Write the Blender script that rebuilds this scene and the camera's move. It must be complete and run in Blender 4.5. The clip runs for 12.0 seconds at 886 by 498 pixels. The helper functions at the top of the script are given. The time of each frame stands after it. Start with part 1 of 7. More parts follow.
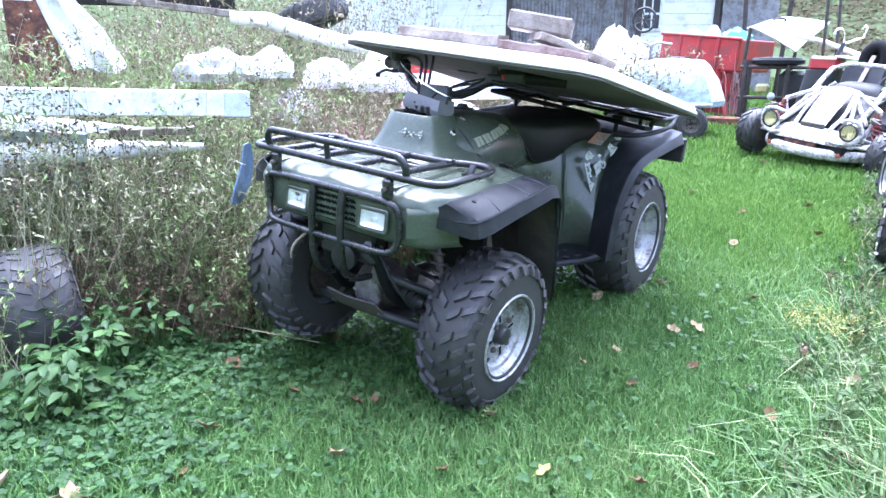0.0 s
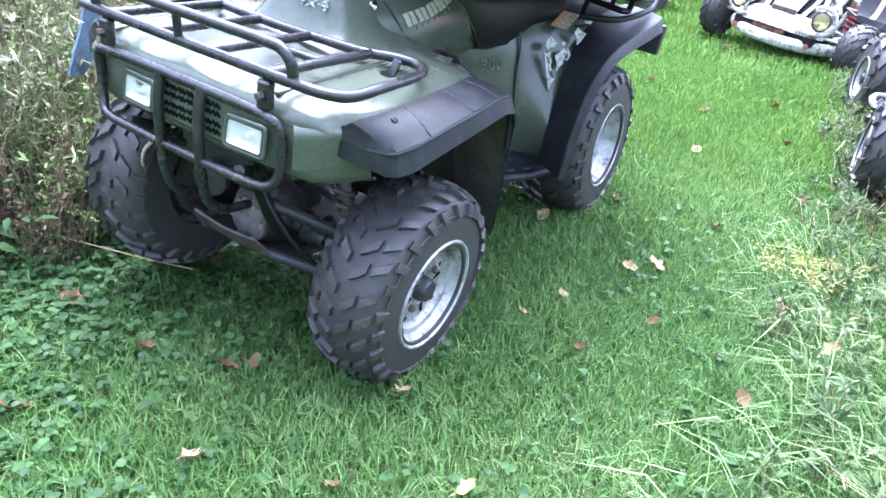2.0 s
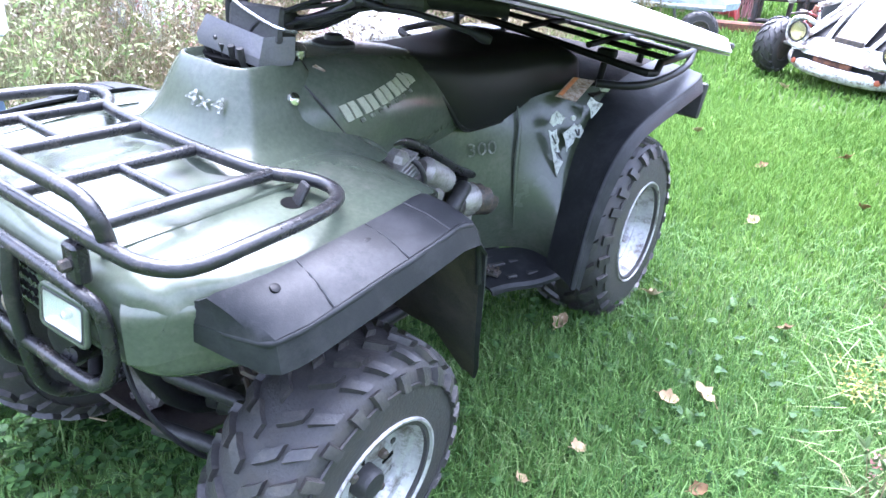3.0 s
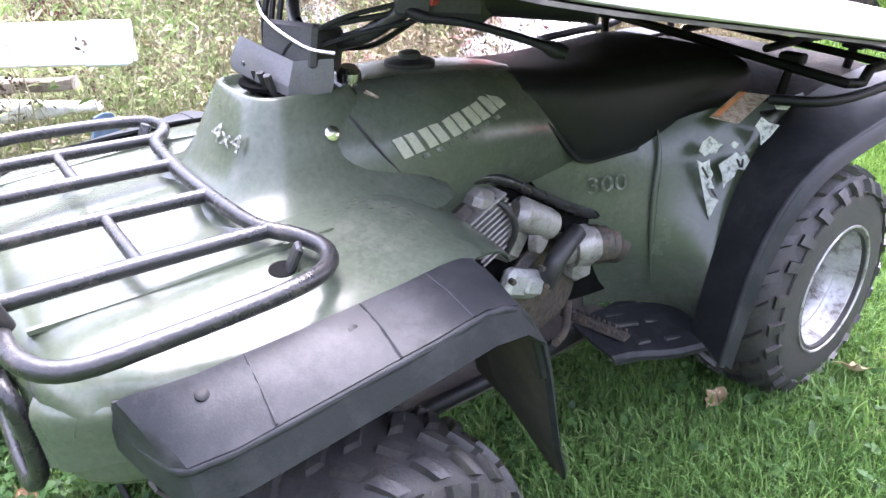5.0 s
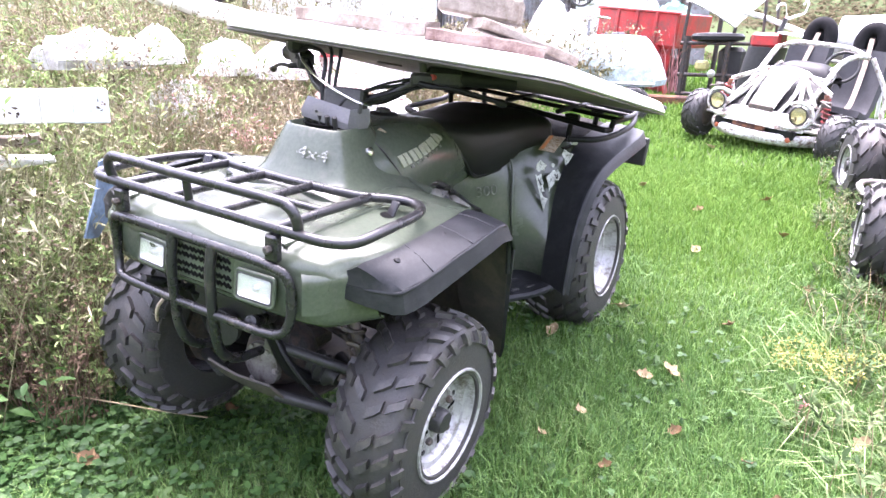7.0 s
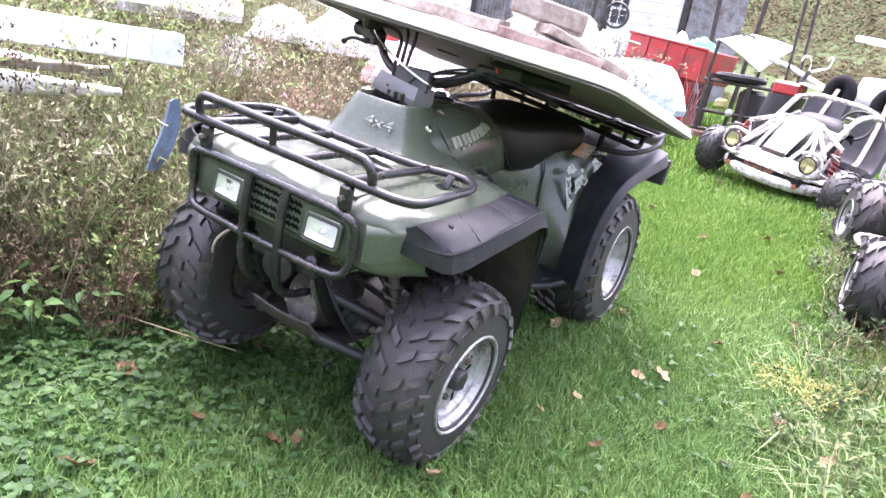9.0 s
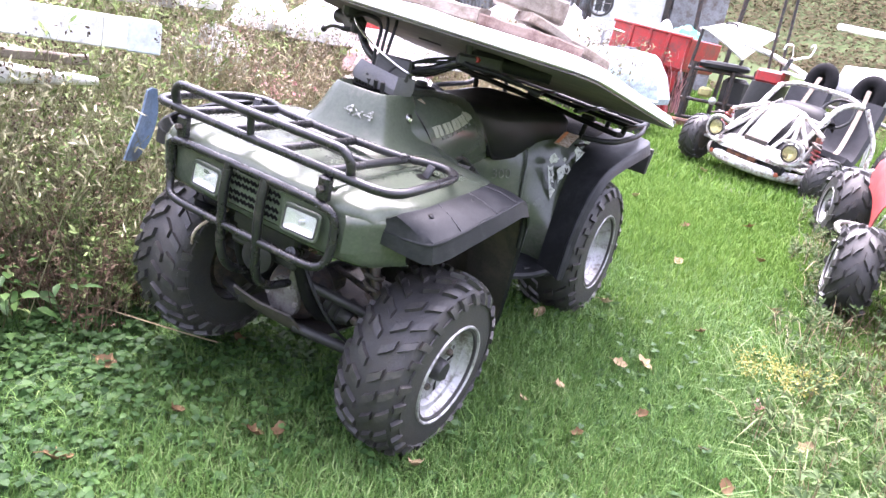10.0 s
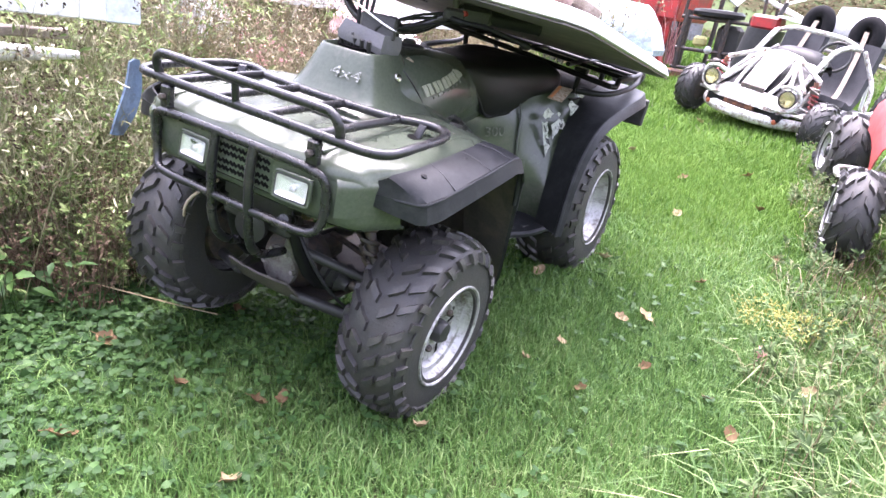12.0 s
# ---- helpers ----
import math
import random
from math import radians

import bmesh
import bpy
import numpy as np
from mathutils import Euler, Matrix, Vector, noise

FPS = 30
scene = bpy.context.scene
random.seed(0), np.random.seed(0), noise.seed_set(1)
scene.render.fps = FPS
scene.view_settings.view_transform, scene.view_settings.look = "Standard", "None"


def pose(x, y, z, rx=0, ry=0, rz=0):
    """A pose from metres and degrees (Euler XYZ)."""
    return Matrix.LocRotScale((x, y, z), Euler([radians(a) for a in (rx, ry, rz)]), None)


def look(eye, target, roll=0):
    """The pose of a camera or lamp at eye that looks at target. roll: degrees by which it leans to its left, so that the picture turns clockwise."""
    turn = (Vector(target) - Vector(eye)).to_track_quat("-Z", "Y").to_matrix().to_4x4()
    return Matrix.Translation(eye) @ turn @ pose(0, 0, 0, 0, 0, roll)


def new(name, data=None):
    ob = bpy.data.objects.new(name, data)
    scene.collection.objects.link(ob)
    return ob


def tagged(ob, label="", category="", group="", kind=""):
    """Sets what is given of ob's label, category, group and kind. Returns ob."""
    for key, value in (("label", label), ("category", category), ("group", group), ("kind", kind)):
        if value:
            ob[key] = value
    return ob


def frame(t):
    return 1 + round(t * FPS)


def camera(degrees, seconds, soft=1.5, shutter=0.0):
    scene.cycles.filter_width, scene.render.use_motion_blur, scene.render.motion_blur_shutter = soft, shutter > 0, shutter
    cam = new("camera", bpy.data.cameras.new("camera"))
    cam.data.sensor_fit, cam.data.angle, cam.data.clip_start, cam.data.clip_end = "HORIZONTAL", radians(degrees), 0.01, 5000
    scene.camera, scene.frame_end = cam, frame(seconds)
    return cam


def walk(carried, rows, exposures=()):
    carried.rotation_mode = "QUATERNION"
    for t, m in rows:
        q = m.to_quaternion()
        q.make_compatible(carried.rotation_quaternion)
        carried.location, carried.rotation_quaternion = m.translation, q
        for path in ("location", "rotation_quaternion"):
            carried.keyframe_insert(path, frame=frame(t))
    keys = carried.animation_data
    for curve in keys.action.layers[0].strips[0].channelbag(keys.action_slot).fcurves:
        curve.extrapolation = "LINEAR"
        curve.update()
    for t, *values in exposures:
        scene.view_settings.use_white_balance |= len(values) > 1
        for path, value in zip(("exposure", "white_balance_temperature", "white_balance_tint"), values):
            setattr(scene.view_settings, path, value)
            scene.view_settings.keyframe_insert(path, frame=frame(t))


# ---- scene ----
cam = camera(66.0, 12.0)
PATH = [
    (0, (1.395, -1.647, 1.013), (0.31, -0.052, 0.485), 0.5),
    (0.5, (1.388, -1.642, 1.026), (0.329, -0.041, 0.464), 2.0),
    (1, (1.289, -1.536, 0.993), (0.282, 0.058, 0.325), 3.1),
    (1.5, (1.165, -1.401, 1.032), (0.344, 0.221, 0.2), 7.5),
    (2, (1.121, -1.161, 1.024), (0.305, 0.423, 0.115), 6.2),
    (2.5, (1.087, -0.881, 1.046), (0.156, 0.662, 0.18), 3.1),
    (2.7, (1.031, -0.789, 1.055), (0.093, 0.766, 0.217), 3.2),
    (4.3, (1.051, -0.253, 1.033), (-0.311, 0.979, 0.243), -2.7),
    (4.5, (1.05, -0.25, 1.033), (-0.336, 0.957, 0.242), -3.0),
    (5, (1.024, -0.299, 1.029), (-0.407, 0.841, 0.222), -2.4),
    (5.5, (0.952, -0.52, 1.035), (-0.385, 0.704, 0.191), 5.2),
    (6, (1.008, -0.742, 1.061), (-0.114, 0.637, 0.145), 12.6),
    (6.5, (1.121, -0.916, 1.034), (-0.041, 0.485, 0.204), 1.9),
    (7, (1.132, -1.173, 1.069), (0.216, 0.5, 0.466), 0.6),
    (7.2, (1.1, -1.263, 1.091), (0.21, 0.428, 0.5), -0.0),
    (8.8, (1.115, -1.375, 1.051), (0.233, 0.32, 0.463), 9.4),
    (9, (1.114, -1.379, 1.05), (0.223, 0.306, 0.444), 9.6),
    (9.5, (1.117, -1.379, 1.054), (0.236, 0.306, 0.435), 9.9),
    (10, (1.122, -1.367, 1.053), (0.274, 0.331, 0.423), 9.7),
    (10.5, (1.12, -1.367, 1.062), (0.309, 0.345, 0.422), 9.1),
    (11, (1.11, -1.362, 1.052), (0.295, 0.341, 0.392), 7.8),
    (11.5, (1.115, -1.359, 1.046), (0.282, 0.323, 0.356), 7.5),
    (12, (1.124, -1.349, 1.04), (0.306, 0.325, 0.313), 7.3),
]
EXPOSURE = [(0.0, 2.98, 5090, 21), (1.5, 3.13, 5140, 20.5), (2.7, 3.45, 5310, 22), (4.3, 3.6, 5590, 25), (5.5, 3.33, 6070, 29), (6.5, 3.50, 6080, 30), (7.5, 3.27, 6130, 29.5), (9.0, 3.13, 6130, 32), (12.0, 3.13, 6120, 30)]
walk(cam, [(t, look(eye, target, roll)) for t, eye, target, roll in PATH], EXPOSURE)

# ---- light ----
world = bpy.data.worlds.new("overcast_sky")
scene.world = world
world.use_nodes = True
wn = world.node_tree
sky = wn.nodes.new("ShaderNodeTexSky")
sky.sky_type = "NISHITA"
sky.sun_disc = False
sky.sun_elevation, sky.sun_rotation = radians(72), radians(-32)
sky.air_density, sky.dust_density, sky.ozone_density = 1.0, 4.0, 1.0
cloud = wn.nodes.new("ShaderNodeHueSaturation")
cloud.inputs["Saturation"].default_value = 0.45
wn.links.new(sky.outputs[0], cloud.inputs["Color"])
wn.links.new(cloud.outputs[0], wn.nodes["Background"].inputs["Color"])
wn.nodes["Background"].inputs["Strength"].default_value = 0.15
sun = new("sun", bpy.data.lights.new("sun", "SUN"))
sun.data.energy, sun.data.angle, sun.data.color = 1.3, radians(70), (1.0, 0.97, 0.92)
sun.matrix_world = look((-1.64, 2.62, 9.51), (0, 0, 0))

# ---- materials ----
def ramp(nt, fac, stops):
    r = nt.nodes.new("ShaderNodeValToRGB")
    el = r.color_ramp.elements
    while len(el) < len(stops):
        el.new(0.5)
    for e, (p, c) in zip(el, stops):
        e.position, e.color = p, (*c, 1)
    nt.links.new(fac, r.inputs[0])
    return r.outputs[0]


def noise_tex(nt, scale, detail=4.0, rough=0.6, stretch=None):
    co = nt.nodes.new("ShaderNodeTexCoord")
    n = nt.nodes.new("ShaderNodeTexNoise")
    n.inputs["Scale"].default_value, n.inputs["Detail"].default_value, n.inputs["Roughness"].default_value = scale, detail, rough
    if stretch:
        m = nt.nodes.new("ShaderNodeMapping")
        m.inputs["Scale"].default_value = stretch
        nt.links.new(co.outputs["Object"], m.inputs[0])
        nt.links.new(m.outputs[0], n.inputs["Vector"])
    else:
        nt.links.new(co.outputs["Object"], n.inputs["Vector"])
    return n.outputs["Fac"]


def mat(name, dark, light, rough=0.5, metal=0.0, scale=6.0, fine=60.0, bump=0.15, dirt=None, dirt_amount=0.45, stretch=None,
        coat=0.0, rough_var=0.12, spec=0.5):
    """A surface with broad and fine colour variation, uneven gloss, fine relief and, if given, patches of dirt."""
    m = bpy.data.materials.new(name)
    m.use_nodes = True
    nt = m.node_tree
    p = nt.nodes["Principled BSDF"]
    broad, small = noise_tex(nt, scale, 5, 0.65, stretch), noise_tex(nt, fine, 3, 0.6, stretch)
    mid = nt.nodes.new("ShaderNodeMath")
    mid.operation = "MULTIPLY_ADD"
    nt.links.new(small, mid.inputs[0])
    mid.inputs[1].default_value = 0.45
    half = nt.nodes.new("ShaderNodeMath")
    half.operation = "MULTIPLY"
    nt.links.new(broad, half.inputs[0])
    half.inputs[1].default_value = 0.55
    nt.links.new(half.outputs[0], mid.inputs[2])
    colour = ramp(nt, mid.outputs[0], [(0.36, dark), (0.64, light)])
    if dirt:
        mask = ramp(nt, noise_tex(nt, scale * 1.7 + 1.3, 8, 0.75), [(dirt_amount, (1, 1, 1)), (dirt_amount + 0.16, (0, 0, 0))])
        mix = nt.nodes.new("ShaderNodeMix")
        mix.data_type = "RGBA"
        nt.links.new(mask, mix.inputs["Factor"])
        nt.links.new(colour, mix.inputs["A"])
        mix.inputs["B"].default_value = (*dirt, 1)
        colour = mix.outputs["Result"]
    nt.links.new(colour, p.inputs["Base Color"])
    rr = nt.nodes.new("ShaderNodeMapRange")
    rr.inputs["To Min"].default_value, rr.inputs["To Max"].default_value = max(0.02, rough - rough_var), min(1.0, rough + rough_var)
    nt.links.new(broad, rr.inputs["Value"])
    nt.links.new(rr.outputs[0], p.inputs["Roughness"])
    p.inputs["Metallic"].default_value = metal
    p.inputs["Specular IOR Level"].default_value = spec
    p.inputs["Coat Weight"].default_value = coat
    if bump:
        b = nt.nodes.new("ShaderNodeBump")
        b.inputs["Strength"].default_value, b.inputs["Distance"].default_value = bump, 0.004
        nt.links.new(small, b.inputs["Height"])
        nt.links.new(b.outputs[0], p.inputs["Normal"])
    return m


def leafy(name, stops, rough=0.55, through_light=0.25, spec=0.3):
    """Leaves and blades: the colour differs from piece to piece, and some light passes through."""
    m = bpy.data.materials.new(name)
    m.use_nodes = True
    nt = m.node_tree
    p = nt.nodes["Principled BSDF"]
    geo = nt.nodes.new("ShaderNodeNewGeometry")
    patch = noise_tex(nt, 1.7, 3, 0.6)
    add = nt.nodes.new("ShaderNodeMath")
    add.operation = "MULTIPLY_ADD"
    nt.links.new(patch, add.inputs[0])
    add.inputs[1].default_value = 0.7
    isl = nt.nodes.new("ShaderNodeMath")
    isl.operation = "MULTIPLY_ADD"
    nt.links.new(geo.outputs["Random Per Island"], isl.inputs[0])
    isl.inputs[1].default_value, isl.inputs[2].default_value = 0.7, -0.2
    nt.links.new(isl.outputs[0], add.inputs[2])
    colour = ramp(nt, add.outputs[0], stops)
    nt.links.new(colour, p.inputs["Base Color"])
    p.inputs["Roughness"].default_value = rough
    p.inputs["Specular IOR Level"].default_value = spec
    tr = nt.nodes.new("ShaderNodeBsdfTranslucent")
    nt.links.new(colour, tr.inputs["Color"])
    mx = nt.nodes.new("ShaderNodeMixShader")
    mx.inputs[0].default_value = through_light
    nt.links.new(p.outputs[0], mx.inputs[1])
    nt.links.new(tr.outputs[0], mx.inputs[2])
    nt.links.new(mx.outputs[0], nt.nodes["Material Output"].inputs["Surface"])
    return m


def glassy(name, tint=(0.95, 0.97, 0.95), rough=0.03):
    m = bpy.data.materials.new(name)
    m.use_nodes = True
    p = m.node_tree.nodes["Principled BSDF"]
    p.inputs["Base Color"].default_value = (*tint, 1)
    p.inputs["Roughness"].default_value = rough
    p.inputs["Transmission Weight"].default_value = 0.97
    p.inputs["IOR"].default_value = 1.4
    return m


GREEN = mat("green_plastic", (0.050, 0.063, 0.045), (0.076, 0.091, 0.066), 0.25, 0, 5, 120, 0.03, (0.095, 0.100, 0.080), 0.33, rough_var=0.07, spec=0.5)
ALU = mat("bare_aluminium", (0.46, 0.46, 0.46), (0.64, 0.64, 0.63), 0.38, 0.55, 14, 200, 0.15, (0.24, 0.22, 0.20), 0.34)
CASTING = mat("dusty_casting", (0.10, 0.095, 0.088), (0.20, 0.19, 0.175), 0.6, 0.2, 18, 160, 0.4, (0.06, 0.05, 0.04), 0.36)
FLARE = mat("grey_black_plastic", (0.011, 0.0120, 0.0136), (0.020, 0.0214, 0.0238), 0.48, 0, 9, 500, 0.08, (0.029, 0.0298, 0.0325), 0.37, spec=0.24)
BLACK = mat("black_steel_paint", (0.009, 0.009, 0.010), (0.020, 0.020, 0.022), 0.28, 0, 14, 200, 0.2, (0.060, 0.052, 0.046), 0.31)
RUBBER = mat("tyre_rubber", (0.024, 0.0235, 0.024), (0.044, 0.0425, 0.043), 0.60, 0, 11, 180, 0.4, (0.040, 0.036, 0.032), 0.38)
TREAD = mat("dusty_tread_rubber", (0.021, 0.0205, 0.021), (0.041, 0.0395, 0.040), 0.42, 0, 16, 180, 0.3, (0.060, 0.055, 0.050), 0.38)
MUDDY = mat("dusty_black_plastic", (0.034, 0.031, 0.028), (0.072, 0.065, 0.058), 0.65, 0, 7, 120, 0.4, (0.085, 0.072, 0.058), 0.40, stretch=(3, 3, 1))
RIM = mat("white_wheel_paint", (0.30, 0.30, 0.30), (0.44, 0.44, 0.435), 0.38, 0.3, 12, 90, 0.15, (0.09, 0.075, 0.06), 0.36)
CAP = mat("black_cap_plastic", (0.015, 0.015, 0.016), (0.036, 0.035, 0.035), 0.5, 0, 30, 200, 0.2)
TRAY = mat("dull_black_tray", (0.010, 0.009, 0.009), (0.026, 0.024, 0.023), 0.85, 0, 14, 120, 0.4, (0.035, 0.030, 0.026), 0.36, spec=0.12)
SEAT = mat("black_vinyl", (0.008, 0.008, 0.009), (0.015, 0.015, 0.016), 0.42, 0, 8, 400, 0.15, spec=0.25)
POD = mat("grey_pod_plastic", (0.085, 0.083, 0.092), (0.13, 0.127, 0.138), 0.45, 0, 20, 300, 0.1, (0.13, 0.125, 0.12), 0.34)
ENGINE = mat("cast_aluminium", (0.23, 0.215, 0.20), (0.36, 0.345, 0.33), 0.40, 0.35, 14, 200, 0.25, (0.13, 0.115, 0.10), 0.35)
GRIME = mat("greasy_steel", (0.030, 0.028, 0.027), (0.085, 0.078, 0.072), 0.55, 0.25, 22, 160, 0.5, (0.115, 0.088, 0.066), 0.40)
CHROME = mat("bright_metal", (0.62, 0.62, 0.60), (0.80, 0.80, 0.78), 0.2, 1.0, 20, 200, 0.05)
REFLECT = mat("lamp_reflector", (0.78, 0.78, 0.78), (0.88, 0.88, 0.87), 0.22, 0.55, 40, 200, 0.0, rough_var=0.06)
LENS = glassy("lamp_glass", (0.96, 0.97, 0.97), 0.08)
CREAM = mat("cream_decal", (0.27, 0.275, 0.21), (0.38, 0.385, 0.30), 0.5, 0, 40, 300, 0.0)
PALE_DECAL = mat("pale_grey_decal", (0.42, 0.44, 0.40), (0.58, 0.60, 0.55), 0.5, 0, 40, 300, 0.0, (0.10, 0.11, 0.09), 0.36)
FADED = mat("worn_off_decal", (0.17, 0.18, 0.155), (0.30, 0.31, 0.27), 0.5, 0, 45, 300, 0.0, (0.055, 0.065, 0.05), 0.50)
WORN = mat("peeling_white_decal", (0.42, 0.43, 0.40), (0.58, 0.59, 0.56), 0.5, 0, 70, 300, 0.0, (0.055, 0.065, 0.05), 0.47)
# soft black parts; on the rear rack and kart gaps it stands for shade
SOFTBLACK = mat("soft_black_and_shade", (0.006, 0.006, 0.007), (0.013, 0.013, 0.014), 0.5, 0, 30, 200, 0.1, spec=0.25)
# near-black that paints the shade inside holes, slots and the engine bay
GAP = mat("gap_shade", (0.004, 0.004, 0.004), (0.008, 0.008, 0.008), 0.95, 0, 20, 100, 0.0, spec=0.05, rough_var=0.04)
ORANGE = mat("orange_label", (0.55, 0.20, 0.07), (0.72, 0.32, 0.14), 0.5, 0, 60, 300, 0.0)
TAN = mat("weathered_label", (0.42, 0.34, 0.27), (0.58, 0.50, 0.42), 0.6, 0, 60, 300, 0.05, (0.25, 0.16, 0.10), 0.4)
# darker than the white shell: holds the shade under the roof panel
SHELL_UNDER = mat("shaded_grey_underside", (0.085, 0.074, 0.074), (0.135, 0.118, 0.118), 0.7, 0, 4, 60, 0.1, (0.18, 0.16, 0.14), 0.36)
PANEL_SHELL = mat("chalky_white_panel", (0.74, 0.72, 0.72), (0.85, 0.825, 0.83), 0.5, 0, 4, 90, 0.1, (0.60, 0.57, 0.54), 0.30)
WHITE_SHELL = mat("weathered_white_shell", (0.58, 0.575, 0.56), (0.74, 0.735, 0.715), 0.5, 0, 4, 90, 0.1, (0.42, 0.40, 0.36), 0.34)
WHITE_PAINT = mat("white_paint_worn", (0.66, 0.66, 0.65), (0.84, 0.84, 0.83), 0.55, 0, 7, 80, 0.25, (0.40, 0.39, 0.36), 0.34)
BLUISH = mat("pale_blue_plastic", (0.34, 0.46, 0.53), (0.50, 0.61, 0.66), 0.5, 0, 6, 80, 0.1, (0.26, 0.29, 0.28), 0.40)
BLUE = mat("faded_blue_plastic", (0.075, 0.125, 0.19), (0.14, 0.205, 0.285), 0.4, 0, 9, 90, 0.1, (0.06, 0.08, 0.10), 0.38)
OLDWOOD = mat("weathered_board", (0.20, 0.17, 0.145), (0.36, 0.32, 0.28), 0.8, 0, 5, 70, 0.6, (0.12, 0.09, 0.07), 0.4, stretch=(12, 1, 12))
SHEET_GREY = mat("weathered_grey_sheet", (0.30, 0.30, 0.29), (0.48, 0.48, 0.46), 0.7, 0, 6, 60, 0.3, (0.20, 0.19, 0.16), 0.40)
PINKISH = mat("washed_out_pink_plastic", (0.58, 0.26, 0.25), (0.74, 0.44, 0.42), 0.6, 0, 7, 60, 0.2, (0.70, 0.60, 0.56), 0.42)
REDWOOD = mat("brown_board", (0.16, 0.115, 0.098), (0.26, 0.20, 0.175), 0.75, 0, 5, 70, 0.6, (0.09, 0.05, 0.04), 0.4, stretch=(12, 1, 12))
RUST = mat("rusty_sheet", (0.12, 0.05, 0.03), (0.28, 0.12, 0.065), 0.85, 0.1, 6, 60, 0.6, (0.06, 0.03, 0.025), 0.42)
RED = mat("red_paint", (0.34, 0.020, 0.022), (0.46, 0.040, 0.038), 0.45, 0, 5, 70, 0.15, (0.20, 0.05, 0.045), 0.40)
TEAL = mat("green_tarp", (0.02, 0.20, 0.15), (0.05, 0.32, 0.25), 0.5, 0, 8, 60, 0.3)
SIDING = mat("white_siding", (0.70, 0.70, 0.70), (0.82, 0.82, 0.82), 0.5, 0, 2, 40, 0.1, (0.5, 0.5, 0.48), 0.32)
GREYMETAL = mat("grey_corrugated_sheet", (0.16, 0.16, 0.17), (0.30, 0.30, 0.32), 0.55, 0.3, 3, 50, 0.3, (0.12, 0.09, 0.08), 0.38)
DARKPOST = mat("dark_steel_post", (0.015, 0.015, 0.017), (0.045, 0.042, 0.04), 0.6, 0.2, 20, 120, 0.3, (0.10, 0.06, 0.04), 0.36)
KARTWHITE = mat("chipped_white_frame_paint", (0.52, 0.52, 0.50), (0.74, 0.74, 0.72), 0.4, 0, 14, 90, 0.2, (0.16, 0.11, 0.08), 0.40)
DARKFABRIC = mat("dark_grey_fabric", (0.030, 0.030, 0.034), (0.062, 0.062, 0.068), 0.85, 0, 12, 250, 0.5)
YELLOWISH = mat("faded_yellow_plastic", (0.42, 0.38, 0.12), (0.56, 0.52, 0.22), 0.5, 0, 20, 120, 0.1, (0.25, 0.22, 0.12), 0.36)
FOAM = mat("black_foam", (0.010, 0.010, 0.011), (0.022, 0.021, 0.022), 0.9, 0, 20, 200, 0.3, spec=0.1)
SLEEVE = mat("pale_blue_grey_sleeve", (0.52, 0.58, 0.62), (0.68, 0.73, 0.75), 0.5, 0, 6, 80, 0.1, (0.40, 0.42, 0.42), 0.38)
AMBER = mat("amber_lamp_plastic", (0.26, 0.060, 0.032), (0.38, 0.105, 0.05), 0.3, 0, 30, 200, 0.0)
YELLOWGLASS = glassy("yellowed_lamp_glass", (0.88, 0.82, 0.55), 0.1)
SOIL = mat("lawn_soil", (0.030, 0.050, 0.016), (0.066, 0.100, 0.034), 0.95, 0, 9, 70, 0.8, (0.075, 0.062, 0.038), 0.34, spec=0.1)

GRASS = leafy("lawn_grass", [(0.06, (0.030, 0.072, 0.017)), (0.40, (0.076, 0.164, 0.038)), (0.72, (0.142, 0.252, 0.066)), (0.96, (0.24, 0.31, 0.13))], 0.5, 0.3, 0.25)
GRASS_FAR = leafy("far_lawn_grass", [(0.06, (0.048, 0.104, 0.016)), (0.45, (0.092, 0.186, 0.029)), (0.9, (0.142, 0.236, 0.046))], 0.6, 0.3, 0.14)
CLOVER = leafy("clover_leaf", [(0.1, (0.018, 0.047, 0.013)), (0.5, (0.031, 0.075, 0.020)), (0.9, (0.060, 0.124, 0.033))], 0.5, 0.25, 0.2)
WEED = leafy("weed_leaf", [(0.05, (0.058, 0.098, 0.028)), (0.40, (0.145, 0.212, 0.070)), (0.72, (0.26, 0.325, 0.125)), (0.97, (0.44, 0.43, 0.25))], 0.6, 0.25, 0.15)
DRY = leafy("dry_weed", [(0.05, (0.13, 0.105, 0.060)), (0.45, (0.26, 0.21, 0.125)), (0.75, (0.38, 0.32, 0.21)), (0.97, (0.52, 0.47, 0.35))], 0.8, 0.15, 0.15)
SEED = leafy("seed_heads", [(0.1, (0.11, 0.078, 0.052)), (0.5, (0.22, 0.17, 0.12)), (0.9, (0.38, 0.34, 0.27))], 0.9, 0.05, 0.1)
BROWNWEED = leafy("withered_weed", [(0.05, (0.050, 0.034, 0.022)), (0.45, (0.105, 0.070, 0.046)), (0.8, (0.18, 0.130, 0.088)), (0.97, (0.28, 0.22, 0.15))], 0.8, 0.15, 0.1)
DARKSEED = leafy("dark_seed_heads", [(0.1, (0.030, 0.022, 0.016)), (0.5, (0.07, 0.05, 0.035)), (0.9, (0.13, 0.10, 0.07))], 0.9, 0.05, 0.1)
PALE_GRASS = leafy("pale_long_grass", [(0.05, (0.070, 0.14, 0.040)), (0.45, (0.14, 0.22, 0.075)), (0.8, (0.25, 0.31, 0.13)), (0.97, (0.46, 0.42, 0.25))], 0.55, 0.3)
